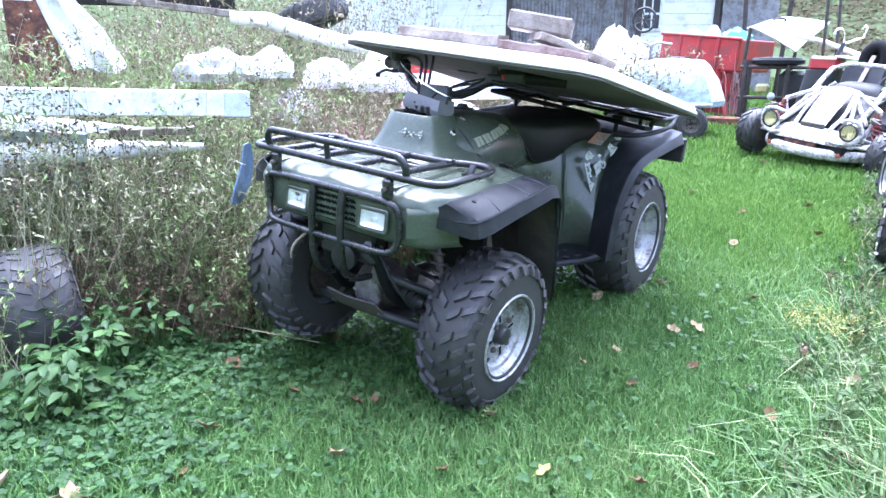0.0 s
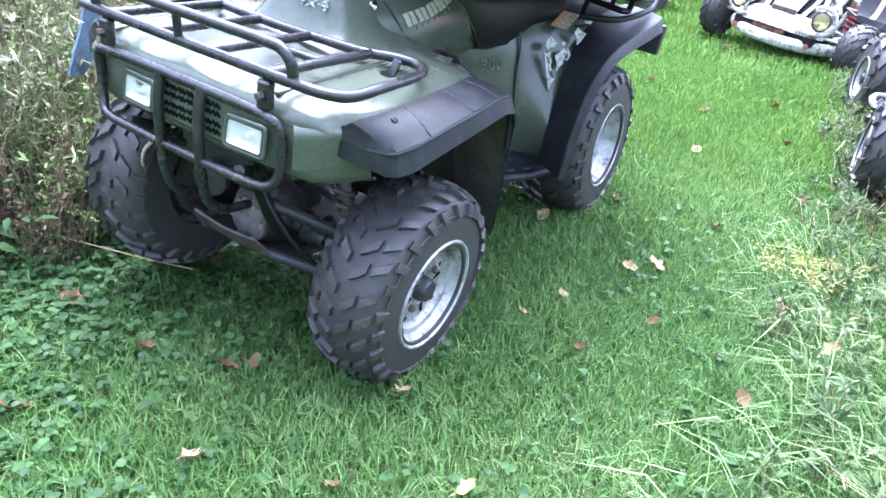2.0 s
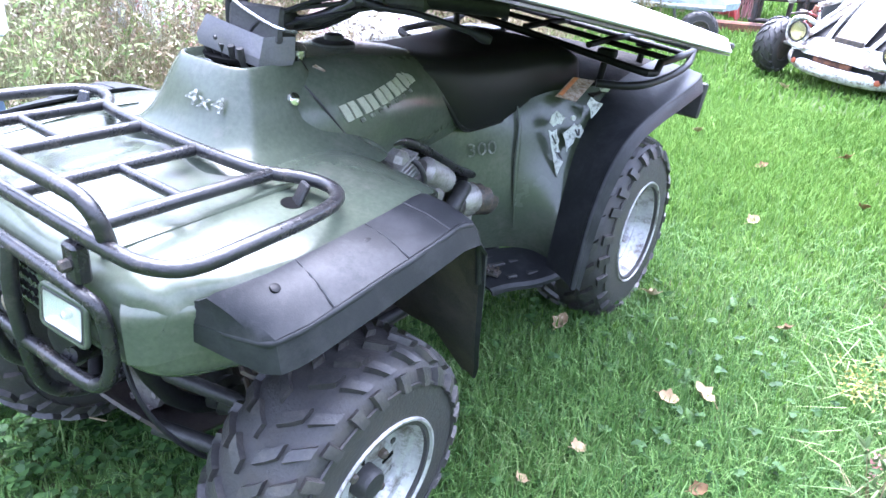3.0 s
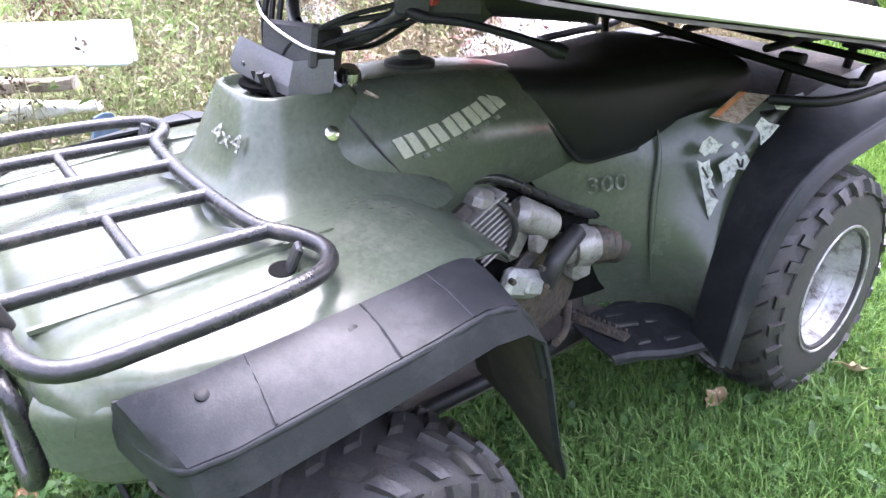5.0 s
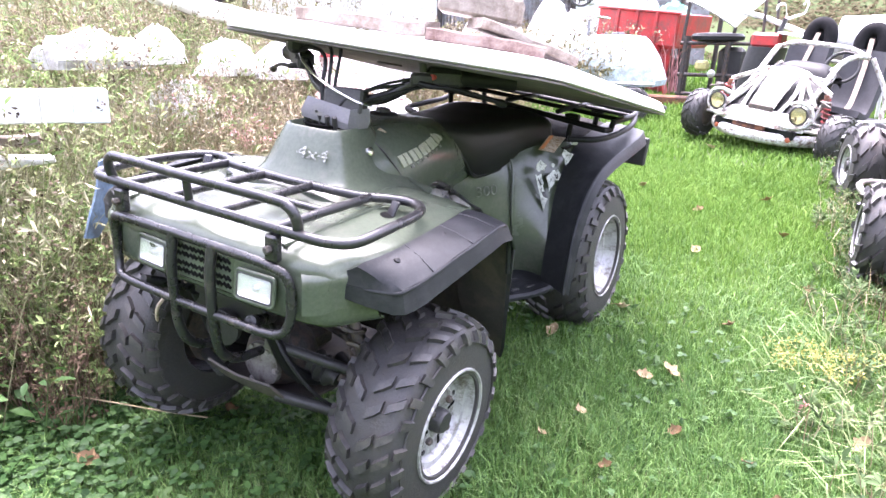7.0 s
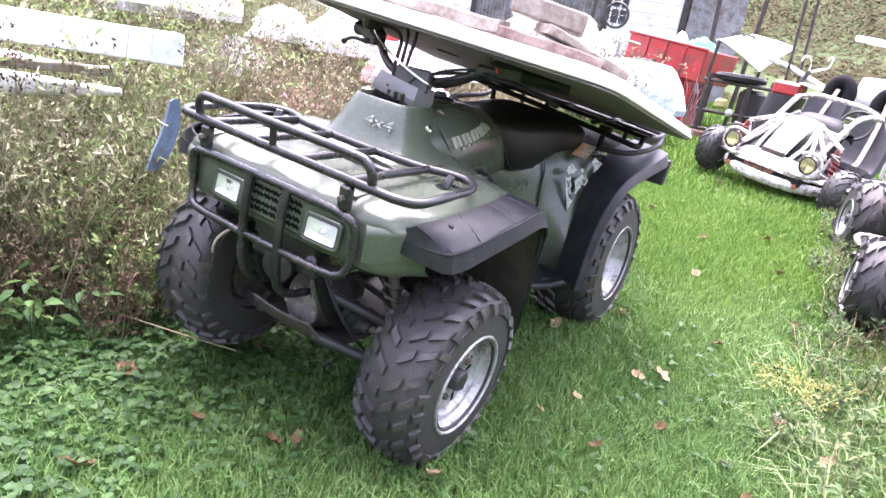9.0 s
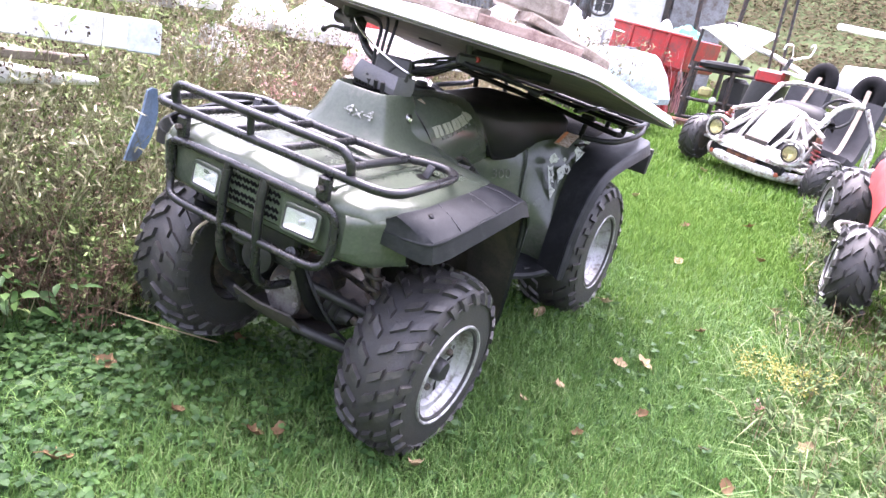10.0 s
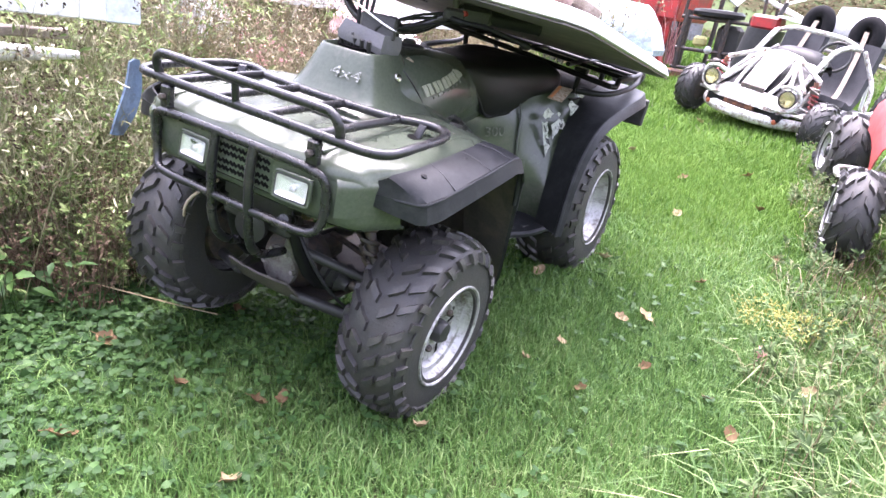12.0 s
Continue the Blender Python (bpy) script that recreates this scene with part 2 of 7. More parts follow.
YARD = leafy("yard_weed_leaf", [(0.05, (0.085, 0.085, 0.042)), (0.45, (0.17, 0.16, 0.085)), (0.8, (0.27, 0.24, 0.14)), (0.97, (0.42, 0.38, 0.27))], 0.7, 0.2, 0.15)
STEM = leafy("weed_stem", [(0.05, (0.10, 0.10, 0.05)), (0.45, (0.23, 0.225, 0.125)), (0.8, (0.38, 0.36, 0.23)), (0.97, (0.52, 0.49, 0.38))], 0.6, 0.1, 0.2)
SCRUB = leafy("far_scrub_leaf", [(0.05, (0.068, 0.060, 0.032)), (0.45, (0.080, 0.068, 0.038)), (0.9, (0.095, 0.079, 0.046))], 0.8, 0.25, 0.03)
EDGE = leafy("edge_weed_leaf", [(0.05, (0.040, 0.072, 0.026)), (0.45, (0.085, 0.135, 0.052)), (0.8, (0.15, 0.20, 0.09)), (0.97, (0.30, 0.29, 0.16))], 0.6, 0.25, 0.15)
BROAD = leafy("broad_weed_leaf", [(0.1, (0.022, 0.058, 0.013)), (0.5, (0.042, 0.094, 0.022)), (0.9, (0.078, 0.142, 0.036))], 0.5, 0.25, 0.25)
YELLOW = leafy("yellow_flower_heads", [(0.1, (0.22, 0.22, 0.06)), (0.6, (0.38, 0.36, 0.11)), (0.95, (0.52, 0.48, 0.22))], 0.8, 0.2, 0.1)
PINK = leafy("pink_dry_flowers", [(0.1, (0.40, 0.16, 0.17)), (0.6, (0.60, 0.32, 0.32)), (0.95, (0.72, 0.52, 0.50))], 0.8, 0.2, 0.1)
LEAF_BROWN = leafy("fallen_leaf_brown", [(0.1, (0.085, 0.052, 0.024)), (0.5, (0.175, 0.105, 0.050)), (0.9, (0.30, 0.185, 0.090))], 0.7, 0.15)
LEAF_PALE = leafy("fallen_leaf_pale", [(0.1, (0.24, 0.165, 0.09)), (0.5, (0.37, 0.275, 0.165)), (0.9, (0.53, 0.43, 0.28))], 0.7, 0.15)
LEAF_YELLOW = leafy("fallen_leaf_yellow", [(0.1, (0.50, 0.42, 0.10)), (0.9, (0.66, 0.60, 0.20))], 0.6, 0.2)

# ---- mesh helpers ----
def smooth(pts, n=5, closed=False):
    """A round curve through the points."""
    P = [Vector(p) for p in pts]
    out = []
    m = len(P)
    for i in range(m if closed else m - 1):
        if closed:
            a, b, c, d = P[(i - 1) % m], P[i], P[(i + 1) % m], P[(i + 2) % m]
        else:
            b, c = P[i], P[i + 1]
            a = P[i - 1] if i else b * 2 - c
            d = P[i + 2] if i + 2 < m else c * 2 - b
        for k in range(n):
            t = k / n
            out.append(0.5 * (2 * b + (c - a) * t + (2 * a - 5 * b + 4 * c - d) * t * t + (3 * b - a - 3 * c + d) * t ** 3))
    if not closed:
        out.append(P[-1])
    return out


class Build:
    """Collects the faces of one mesh."""

    def __init__(self):
        self.v, self.f = [], []

    def add(self, verts, faces, m=None):
        o = len(self.v)
        self.v += [tuple(m @ Vector(p)) if m else tuple(p) for p in verts]
        self.f += [tuple(i + o for i in face) for face in faces]
        return self

    def tube(self, path, r, n=8, closed=False, caps=True):
        n = int(n * 1.6) if n >= 8 else n
        P = [Vector(p) for p in path]
        m = len(P)
        T = []
        for i in range(m):
            a = P[(i - 1) % m] if closed or i else P[i]
            b = P[(i + 1) % m] if closed or i < m - 1 else P[i]
            T.append((b - a).normalized())
        side = T[0].orthogonal().normalized()
        vs, fs = [], []
        for i in range(m):
            side = (side - T[i] * side.dot(T[i])).normalized()
            up = T[i].cross(side)
            rad = r[i] if isinstance(r, (list, tuple)) else r
            vs += [P[i] + (side * math.cos(2 * math.pi * k / n) + up * math.sin(2 * math.pi * k / n)) * rad for k in range(n)]
        for i in range(m if closed else m - 1):
            j = (i + 1) % m
            fs += [(i * n + k, i * n + (k + 1) % n, j * n + (k + 1) % n, j * n + k) for k in range(n)]
        if caps and not closed:
            fs += [tuple(range(n - 1, -1, -1)), tuple((m - 1) * n + k for k in range(n))]
        return self.add(vs, fs)

    def box(self, centre, size, bevel=0.004, m=None):
        hx, hy, hz = (s / 2 for s in size)
        b = min(bevel, hx * 0.9, hy * 0.9, hz * 0.9)
        c = Vector(centre)
        vs, idx = [], {}
        for sx in (-1, 1):
            for sy in (-1, 1):
                for sz in (-1, 1):
                    for ax, p in enumerate(((hx, hy - b, hz - b), (hx - b, hy, hz - b), (hx - b, hy - b, hz))):
                        idx[sx, sy, sz, ax] = len(vs)
                        vs.append(c + Vector((sx * p[0], sy * p[1], sz * p[2])))
        fs = []
        for ax in range(3):
            for s in (-1, 1):
                loop = []
                for u, w in ((-1, -1), (1, -1), (1, 1), (-1, 1)):
                    k = [0, 0, 0]
                    k[ax], k[(ax + 1) % 3], k[(ax + 2) % 3] = s, u, w
                    loop.append(idx[k[0], k[1], k[2], ax])
                fs.append(tuple(loop if s > 0 else loop[::-1]))
        for ax in range(3):
            a1, a2 = (ax + 1) % 3, (ax + 2) % 3
            for s1 in (-1, 1):
                for s2 in (-1, 1):
                    def key(e, which):
                        k = [0, 0, 0]
                        k[ax], k[a1], k[a2] = e, s1, s2
                        return idx[k[0], k[1], k[2], which]
                    loop = [key(-1, a1), key(1, a1), key(1, a2), key(-1, a2)]
                    fs.append(tuple(loop if s1 * s2 < 0 else loop[::-1]))
        for sx in (-1, 1):
            for sy in (-1, 1):
                for sz in (-1, 1):
                    loop = [idx[sx, sy, sz, a] for a in range(3)]
                    fs.append(tuple(loop if sx * sy * sz > 0 else loop[::-1]))
        return self.add(vs, fs, m)

    def lathe(self, profile, n=32, m=None, ends=True):
        """profile of (x along the axle, radius), turned round the x axis."""
        vs, fs = [], []
        for a, r in profile:
            vs += [(a, r * math.cos(2 * math.pi * k / n), r * math.sin(2 * math.pi * k / n)) for k in range(n)]
        for i in range(len(profile) - 1):
            fs += [(i * n + k, (i + 1) * n + k, (i + 1) * n + (k + 1) % n, i * n + (k + 1) % n) for k in range(n)]
        if ends:
            fs += [tuple(range(n)), tuple((len(profile) - 1) * n + k for k in range(n - 1, -1, -1))]
        return self.add(vs, fs, m)

    def sheet(self, rows, thick=0.004, du=3, dv=3, closed=False):
        """A bent panel through a net of points, with a thickness."""
        if dv > 1:
            rows = [smooth(r, dv, closed) for r in rows]
        if du > 1:
            cols = [smooth(c, du) for c in zip(*rows)]
            rows = [list(r) for r in zip(*cols)]
        rows = [[Vector(p) for p in r] for r in rows]
        nu, nv = len(rows), len(rows[0])
        top, low = [], []
        for i in range(nu):
            for j in range(nv):
                a = rows[min(i + 1, nu - 1)][j] - rows[max(i - 1, 0)][j]
                b = (rows[i][(j + 1) % nv] - rows[i][j - 1]) if closed else rows[i][min(j + 1, nv - 1)] - rows[i][max(j - 1, 0)]
                nrm = a.cross(b)
                nrm = nrm.normalized() if nrm.length > 1e-9 else Vector((0, 0, 1))
                top.append(rows[i][j])
                low.append(rows[i][j] - nrm * thick)
        k = nu * nv
        fs = []
        wrap = nv if closed else nv - 1
        for i in range(nu - 1):
            for j in range(wrap):
                q = (i * nv + j, (i + 1) * nv + j, (i + 1) * nv + (j + 1) % nv, i * nv + (j + 1) % nv)
                fs += [q, tuple(k + x for x in q[::-1])]
        for j in range(wrap):
            a, b = j, (j + 1) % nv
            fs += [(a, b, k + b, k + a), ((nu - 1) * nv + b, (nu - 1) * nv + a, k + (nu - 1) * nv + a, k + (nu - 1) * nv + b)]
        if not closed:
            for i in range(nu - 1):
                a, b = i * nv, (i + 1) * nv
                fs += [(b, a, k + a, k + b), (a + nv - 1, b + nv - 1, k + b + nv - 1, k + a + nv - 1)]
        return self.add(top + low, fs)

    def loft(self, rings, dv=1, du=3, caps=True):
        """A closed body through rings of the same number of points."""
        if dv > 1:
            rings = [smooth(r, dv, True) for r in rings]
        if du > 1:
            rings = [list(r) for r in zip(*[smooth(c, du) for c in zip(*rings)])]
        n = len(rings[0])
        vs = [p for r in rings for p in r]
        fs = [(i * n + k, i * n + (k + 1) % n, (i + 1) * n + (k + 1) % n, (i + 1) * n + k) for i in range(len(rings) - 1) for k in range(n)]
        if caps:
            fs += [tuple(range(n - 1, -1, -1)), tuple((len(rings) - 1) * n + k for k in range(n))]
        return self.add(vs, fs)

    def mesh(self, name, material, angle=35):
        me = bpy.data.meshes.new(name)
        me.from_pydata(self.v, [], self.f)
        bm = bmesh.new()
        bm.from_mesh(me)
        bmesh.ops.recalc_face_normals(bm, faces=bm.faces)
        bm.to_mesh(me)
        bm.free()
        me.materials.append(material)
        me.shade_smooth()
        me.set_sharp_from_angle(angle=radians(angle))
        return me


def part(name, build, material, parent, label="", at=None, angle=35):
    """One mesh under a thing or under a part."""
    me = build if isinstance(build, bpy.types.Mesh) else build.mesh(name, material, angle)
    ob = new(name, me)
    ob.parent = parent
    if at is not None:
        ob.matrix_basis = at
    return tagged(ob, label) if label else ob


def thing(name, label, category, at=None, group="", kind=""):
    ob = new(name)
    ob.empty_display_size = 0.1
    if at is not None:
        ob.matrix_world = at
    return tagged(ob, label, category, group, kind)


def single(name, build, material, label, category, at=None, group="", kind="", angle=35):
    ob = new(name, build.mesh(name, material, angle))
    if at is not None:
        ob.matrix_world = at
    return tagged(ob, label, category, group, kind)


def flip(pts):
    return [(-x, y, z) for x, y, z in pts]


def writing(text, size, depth=0.0015):
    """Raised letters in the built-in font, centred, in the x-y plane."""
    cu = bpy.data.curves.new("letters", "FONT")
    cu.body, cu.size, cu.extrude, cu.align_x, cu.align_y = text, size, depth, "CENTER", "CENTER"
    cu.resolution_u = 3
    ob = bpy.data.objects.new("letters", cu)
    scene.collection.objects.link(ob)
    bpy.context.view_layer.update()
    me = bpy.data.meshes.new_from_object(ob.evaluated_get(bpy.context.evaluated_depsgraph_get()))
    bpy.data.objects.remove(ob)
    return me


def basis(origin, xdir, ydir):
    """The pose whose x and y axes follow the two directions."""
    x = Vector(xdir).normalized()
    z = x.cross(Vector(ydir)).normalized()
    y = z.cross(x)
    return Matrix(((x.x, y.x, z.x, origin[0]), (x.y, y.y, z.y, origin[1]), (x.z, y.z, z.z, origin[2]), (0, 0, 0, 1)))


def ground_z(x, y):
    """The lawn: level round the quad bike, rising gently beyond it and towards the weeds."""
    up = 0.040 * np.maximum(0, y - 0.6) ** 1.0
    bank = 0.16 * np.clip((-0.45 - x) / 1.2, 0, 1) ** 1.3
    bumps = 0.012 * np.sin(2.3 * x + 1.1 * y) * np.sin(1.7 * y - 0.6 * x + 0.8)
    return up + bank + bumps

# ---- the quad bike ----
def tyre_mesh(name, R, bead, w, blocks, height, seed):
    """A balloon tyre with a chevron of skewed tread blocks."""
    b = Build()

    def at_section(u):
        # u from -1 (inner bead) over the crown (0) to 1 (outer bead)
        t = u * math.pi / 2 * 1.12
        c, s = math.cos(t), math.sin(t)
        ax = w / 2 * math.copysign(abs(s) ** 0.62, s)
        rad = bead + (R - bead) * max(0.0, c) ** 0.42 if c > 0 else bead
        return ax, rad
    prof = [at_section(-1 + 2 * i / 28) for i in range(29)]
    prof = [(prof[0][0] * 0.8, bead)] + prof + [(prof[-1][0] * 0.8, bead)]
    b.lathe(prof, 48, ends=False)
    for a in (-1, 1):
        ring = [(a * w * 0.492, (bead + (R - bead) * 0.66) * math.cos(k * math.pi / 24), (bead + (R - bead) * 0.66) * math.sin(k * math.pi / 24)) for k in range(48)]
        b.tube(ring, 0.003, 5, True)
    carcass = b.mesh(name, RUBBER, 32)
    b = Build()
    for k in range(blocks):
        for lane, (u0, u1, skew, off) in enumerate(((-0.70, -0.50, 0.10, 0.15), (-0.42, -0.20, 0.40, 0.62), (-0.14, -0.015, 0.42, 0.0), (0.015, 0.14, -0.42, 0.5), (0.20, 0.42, -0.40, 0.12), (0.50, 0.70, -0.10, 0.65))):
            base = 2 * math.pi * (k + off) / blocks + 0.02 * math.sin(k * 2.3 + seed)
            half = math.pi / blocks * (0.40, 0.38, 0.40, 0.40, 0.38, 0.40)[lane]
            grid = {}
            for iu in range(3):
                u = u0 + (u1 - u0) * iu / 2
                ax, rad = at_section(u)
                ax2, rad2 = at_section(u + 0.01)
                nx, nr = (rad - rad2), (ax2 - ax)
                ln = math.hypot(nx, nr) or 1
                nx, nr = nx / ln, nr / ln
                th = base + skew * (iu / 2 - 0.5) * 2 * math.pi / blocks
                for it, s in enumerate((-1, 1)):
                    for top in (0, 1):
                        h = height if top else -0.004
                        sh = half * (0.82 if top else 1.12)
                        a_, r_ = ax + nx * h, rad + nr * h
                        grid[iu, it, top] = (a_, r_ * math.cos(th + s * sh), r_ * math.sin(th + s * sh))
            keys = list(grid)
            ix = {q: i for i, q in enumerate(keys)}
            fs = []
            for iu in range(2):
                fs.append((ix[iu, 0, 1], ix[iu + 1, 0, 1], ix[iu + 1, 1, 1], ix[iu, 1, 1]))
                for it in (0, 1):
                    q = (ix[iu, it, 0], ix[iu + 1, it, 0], ix[iu + 1, it, 1], ix[iu, it, 1])
                    fs.append(q if it == 0 else q[::-1])
            for iu in (0, 2):
                q = (ix[iu, 0, 0], ix[iu, 0, 1], ix[iu, 1, 1], ix[iu, 1, 0])
                fs.append(q if iu == 0 else q[::-1])
            b.add([grid[q] for q in keys], fs)
    return carcass, b.mesh("tread", TREAD, 32)


def add_wheel(parent, at, R, w, rim_r, blocks, seed, outward, dish, rim_mat=None, cap=True, knob=0.013):
    """wheel > tyre, rim, hub cap, lug nuts; the axle lies along x and outward is +1 or -1."""
    turned = at @ (Matrix.Identity(4) if outward > 0 else pose(0, 0, 0, 0, 0, 180))
    drum = Build().lathe([(-w * 0.42, 0.03), (-w * 0.42, 0.095), (-0.01, 0.10), (0.0, 0.09), (0.0, 0.03)], 24)
    wheel = part("wheel", drum, GRIME, parent, at=turned)
    carcass, tread = tyre_mesh("tyre", R, rim_r, w, blocks, knob, seed)
    part("tyre", carcass, RUBBER, wheel, "dusty black rubber tyre with chunky tread blocks")
    tagged(part("tread", tread, TREAD, wheel), kind="stuff")
    o = w * 0.47
    r = Build()
    r.lathe([(-o, rim_r + 0.006), (-o - 0.004, rim_r + 0.015), (-o + 0.006, rim_r + 0.016), (-o + 0.014, rim_r), (o - dish - 0.03, rim_r - 0.012), (o - 0.014, rim_r), (o - 0.006, rim_r + 0.010),
             (o + 0.004, rim_r + 0.016), (o + 0.010, rim_r + 0.014), (o + 0.010, rim_r + 0.010), (o + 0.003, rim_r + 0.006), (o - 0.004, rim_r - 0.002), (o - dish * 0.50, rim_r - 0.008), (o - dish * 0.56, rim_r - 0.012), (o - dish * 0.56, rim_r - 0.021), (o - dish * 0.66, rim_r - 0.025),
             (o - dish * 0.95, rim_r - 0.029), (o - dish, rim_r - 0.036), (o - dish, rim_r * 0.64), (o - dish + 0.009, rim_r * 0.58), (o - dish + 0.010, rim_r * 0.34), (o - dish + 0.002, rim_r * 0.26), (o - dish, 0.016)], 48, ends=False)
    part("rim", r, rim_mat or RIM, wheel, "scuffed white-painted steel rim")
    if cap:
        c = Build().lathe([(o - dish - 0.01, 0.030), (o - dish + 0.024, 0.029), (o - dish + 0.031, 0.024), (o - dish + 0.032, 0.004)], 18)
        part("hub_cap", c, CAP, wheel, "black plastic hub cap")
    for k in range(4):
        a = math.pi / 4 + k * math.pi / 2
        n = Build().lathe([(o - dish, 0.010), (o - dish + 0.018, 0.009), (o - dish + 0.021, 0.006)], 6, Matrix.Translation((0, 0.052 * math.cos(a), 0.052 * math.sin(a))))
        part("lug_nut", n, GRIME, wheel)
    for k in range(4):
        a = k * math.pi / 2 + 0.2
        m = Matrix.Rotation(a, 4, "X") @ Matrix.Translation((o - dish + 0.0095, rim_r * 0.47, 0))
        part("rim_slot", Build().box((0, 0, 0), (0.004, 0.030, 0.009), 0.002, m), GAP, wheel)
    for k in range(8):
        a = k * math.pi / 4 + 0.35
        m = Matrix.Rotation(a, 4, "X") @ Matrix.Translation((o - dish + 0.001, rim_r * 0.69, 0))
        part("rim_hole", Build().lathe([(-0.002, 0.007), (0.001, 0.0065), (0.0012, 0.001)], 10, m), CAP, wheel)
    return wheel


ROLL, YAW = 4.4, -2.0
quad = thing("quad_bike", "dark green utility quad bike with black racks on the lawn", "quad bike", pose(0.033, 0, 0, 0, 0, YAW))
lean = pose(0, 0, 0.3, 0, ROLL, 0) @ pose(0, 0, -0.3)


def qpart(name, build, material, label="", at=None, angle=35):
    """A part of the sprung body, which leans a little towards its left side."""
    return part(name, build, material, quad, label, lean @ at if at is not None else lean, angle)


add_wheel(quad, pose(0.380, 0.036, 0.236, 0, 5.8, -0.7), 0.237, 0.184, 0.121, 25, 1, 1, 0.040, knob=0.011)
add_wheel(quad, pose(-0.315, 0.0, 0.316, 0, 1.5, 1), 0.239, 0.184, 0.121, 25, 2, -1, 0.040, knob=0.011)
add_wheel(quad, pose(0.310, 1.262, 0.285, 0, 1.0, 0), 0.276, 0.240, 0.140, 23, 3, 1, 0.085, cap=False, knob=0.011)
add_wheel(quad, pose(-0.310, 1.262, 0.320, 0, 1.0, 0), 0.276, 0.240, 0.140, 23, 4, -1, 0.085, cap=False, knob=0.011)

# green front body, its right side narrowed to fit the camera's view
def narrow(pts):
    return [(p[0] * 0.91 if p[0] < 0 else p[0], p[1], p[2]) for p in pts]


hood = []


def fascia_row(z, y, fs):
    return [(0.010 + 0.322 * f, y + 0.030 * min(abs(f), 1) ** 6 + 0.55 * max(0, abs(f) - 0.97), z) for f in fs]


ROLL_OFF = (-1, -0.975, -0.94, -0.86, -0.6, -0.3, 0, 0.3, 0.6, 0.86, 0.94, 0.975, 1)
for y, W, zc, drop in ((-0.268, 0.327, 0.664, 0.0), (-0.267, 0.328, 0.674, 0.0), (-0.259, 0.331, 0.690, 0.003), (-0.238, 0.339, 0.702, 0.008), (-0.205, 0.360, 0.709, 0.012), (-0.16, 0.383, 0.713, 0.016), (-0.06, 0.398, 0.719, 0.018),
                       (0.06, 0.402, 0.725, 0.016), (0.17, 0.395, 0.728, 0.014), (0.25, 0.370, 0.715, 0.016), (0.32, 0.33, 0.680, 0.02), (0.37, 0.29, 0.635, 0.02)):
    front = 1 if y < -0.15 else 0
    hood.append([(W * f + 0.010 * min(1, max(0, (-y - 0.16) / 0.08)), y + 0.034 * abs(f) ** 6 * min(1, max(0, (-y - 0.12) / 0.10)), zc - drop * f ** 4 - 0.022 * front * max(0, (abs(f) - 0.92) / 0.08) ** 2 + 0.005 * math.cos(f * 9) * (1 if -0.24 < y < 0.2 else 0)) for f in ROLL_OFF])
qpart("front_fender", Build().sheet([narrow(r) for r in hood], 0.004, 3, 3), GREEN, "faded dark green plastic front body with dust and scuffs", angle=60)
fascia = []
FW = (-1.14, -1.06, -0.97, -0.8, -0.4, 0, 0.4, 0.8, 0.97, 1.06, 1.14)
for z, y in ((0.676, -0.2600), (0.655, -0.2660), (0.625, -0.2650), (0.600, -0.2620), (0.574, -0.2560), (0.560, -0.235)):
    fascia.append(fascia_row(z, y, FW))
fascia = [narrow(r) for r in zip(*fascia)]
qpart("front_fascia", Build().sheet(fascia, 0.005, 3, 3), GREEN, angle=50)
for s in (-1, 1):
    crease = Build().tube(smooth(narrow([(s * 0.235, -0.245, 0.709), (s * 0.245, -0.12, 0.718), (s * 0.25, 0.02, 0.729), (s * 0.245, 0.10, 0.731)]), 5), 0.005, 6)
    qpart("hood_crease", crease, GREEN)

for s in (-1, 1):
    edge = [(0.010 + s * 0.290, -0.264, 0.668), (0.010 + s * 0.316, -0.250, 0.672), (0.007 + s * 0.336, -0.224, 0.674), (s * 0.358, -0.196, 0.676), (s * 0.378, -0.168, 0.680), (s * 0.388, -0.14, 0.684)]
    low = (0.590, 0.594, 0.600, 0.606, 0.614, 0.62)
    net = [[(x - s * 0.012, y + 0.010, z + 0.002) for x, y, z in edge], [(x - s * 0.001, y + 0.001, z - 0.010) for x, y, z in edge], [(x - s * 0.002, y + 0.002, (z + l) / 2) for (x, y, z), l in zip(edge, low)], [(x - s * 0.004, y + 0.004, l) for (x, y, z), l in zip(edge, low)]]
    qpart("corner_panel", Build().sheet(net if s > 0 else [narrow(r)[::-1] for r in net], -0.004, 3, 3), GREEN, angle=60)

# steering cowl
cowl = []
for z, y0, hw, y1 in ((0.706, -0.045, 0.235, 0.36), (0.722, -0.012, 0.190, 0.34), (0.742, 0.022, 0.150, 0.32), (0.775, 0.044, 0.124, 0.30), (0.82, 0.064, 0.104, 0.27), (0.852, 0.080, 0.090, 0.25), (0.860, 0.088, 0.082, 0.245), (0.848, 0.098, 0.074, 0.235)):
    ring, yc, hl = [], (y0 + y1) / 2, (y1 - y0) / 2
    for k in range(28):
        a = 2 * math.pi * k / 28
        c, s = math.cos(a), math.sin(a)
        ring.append((hw * math.copysign(abs(c) ** 0.45, c), yc + hl * math.copysign(abs(s) ** 0.45, s), z))
    cowl.append(ring)
qpart("steering_cowl", Build().loft(cowl, 1, 3), GREEN, "green plastic cowl below the handlebar", angle=45)
# near-black disc painted as the shade inside the opening
qpart("cowl_opening", Build().lathe([(0, 0.002), (0, 0.062), (0.006, 0.064)], 20, pose(0, 0.165, 0.857, 0, -90, 0)), GAP)
number = writing("4x4", 0.052)
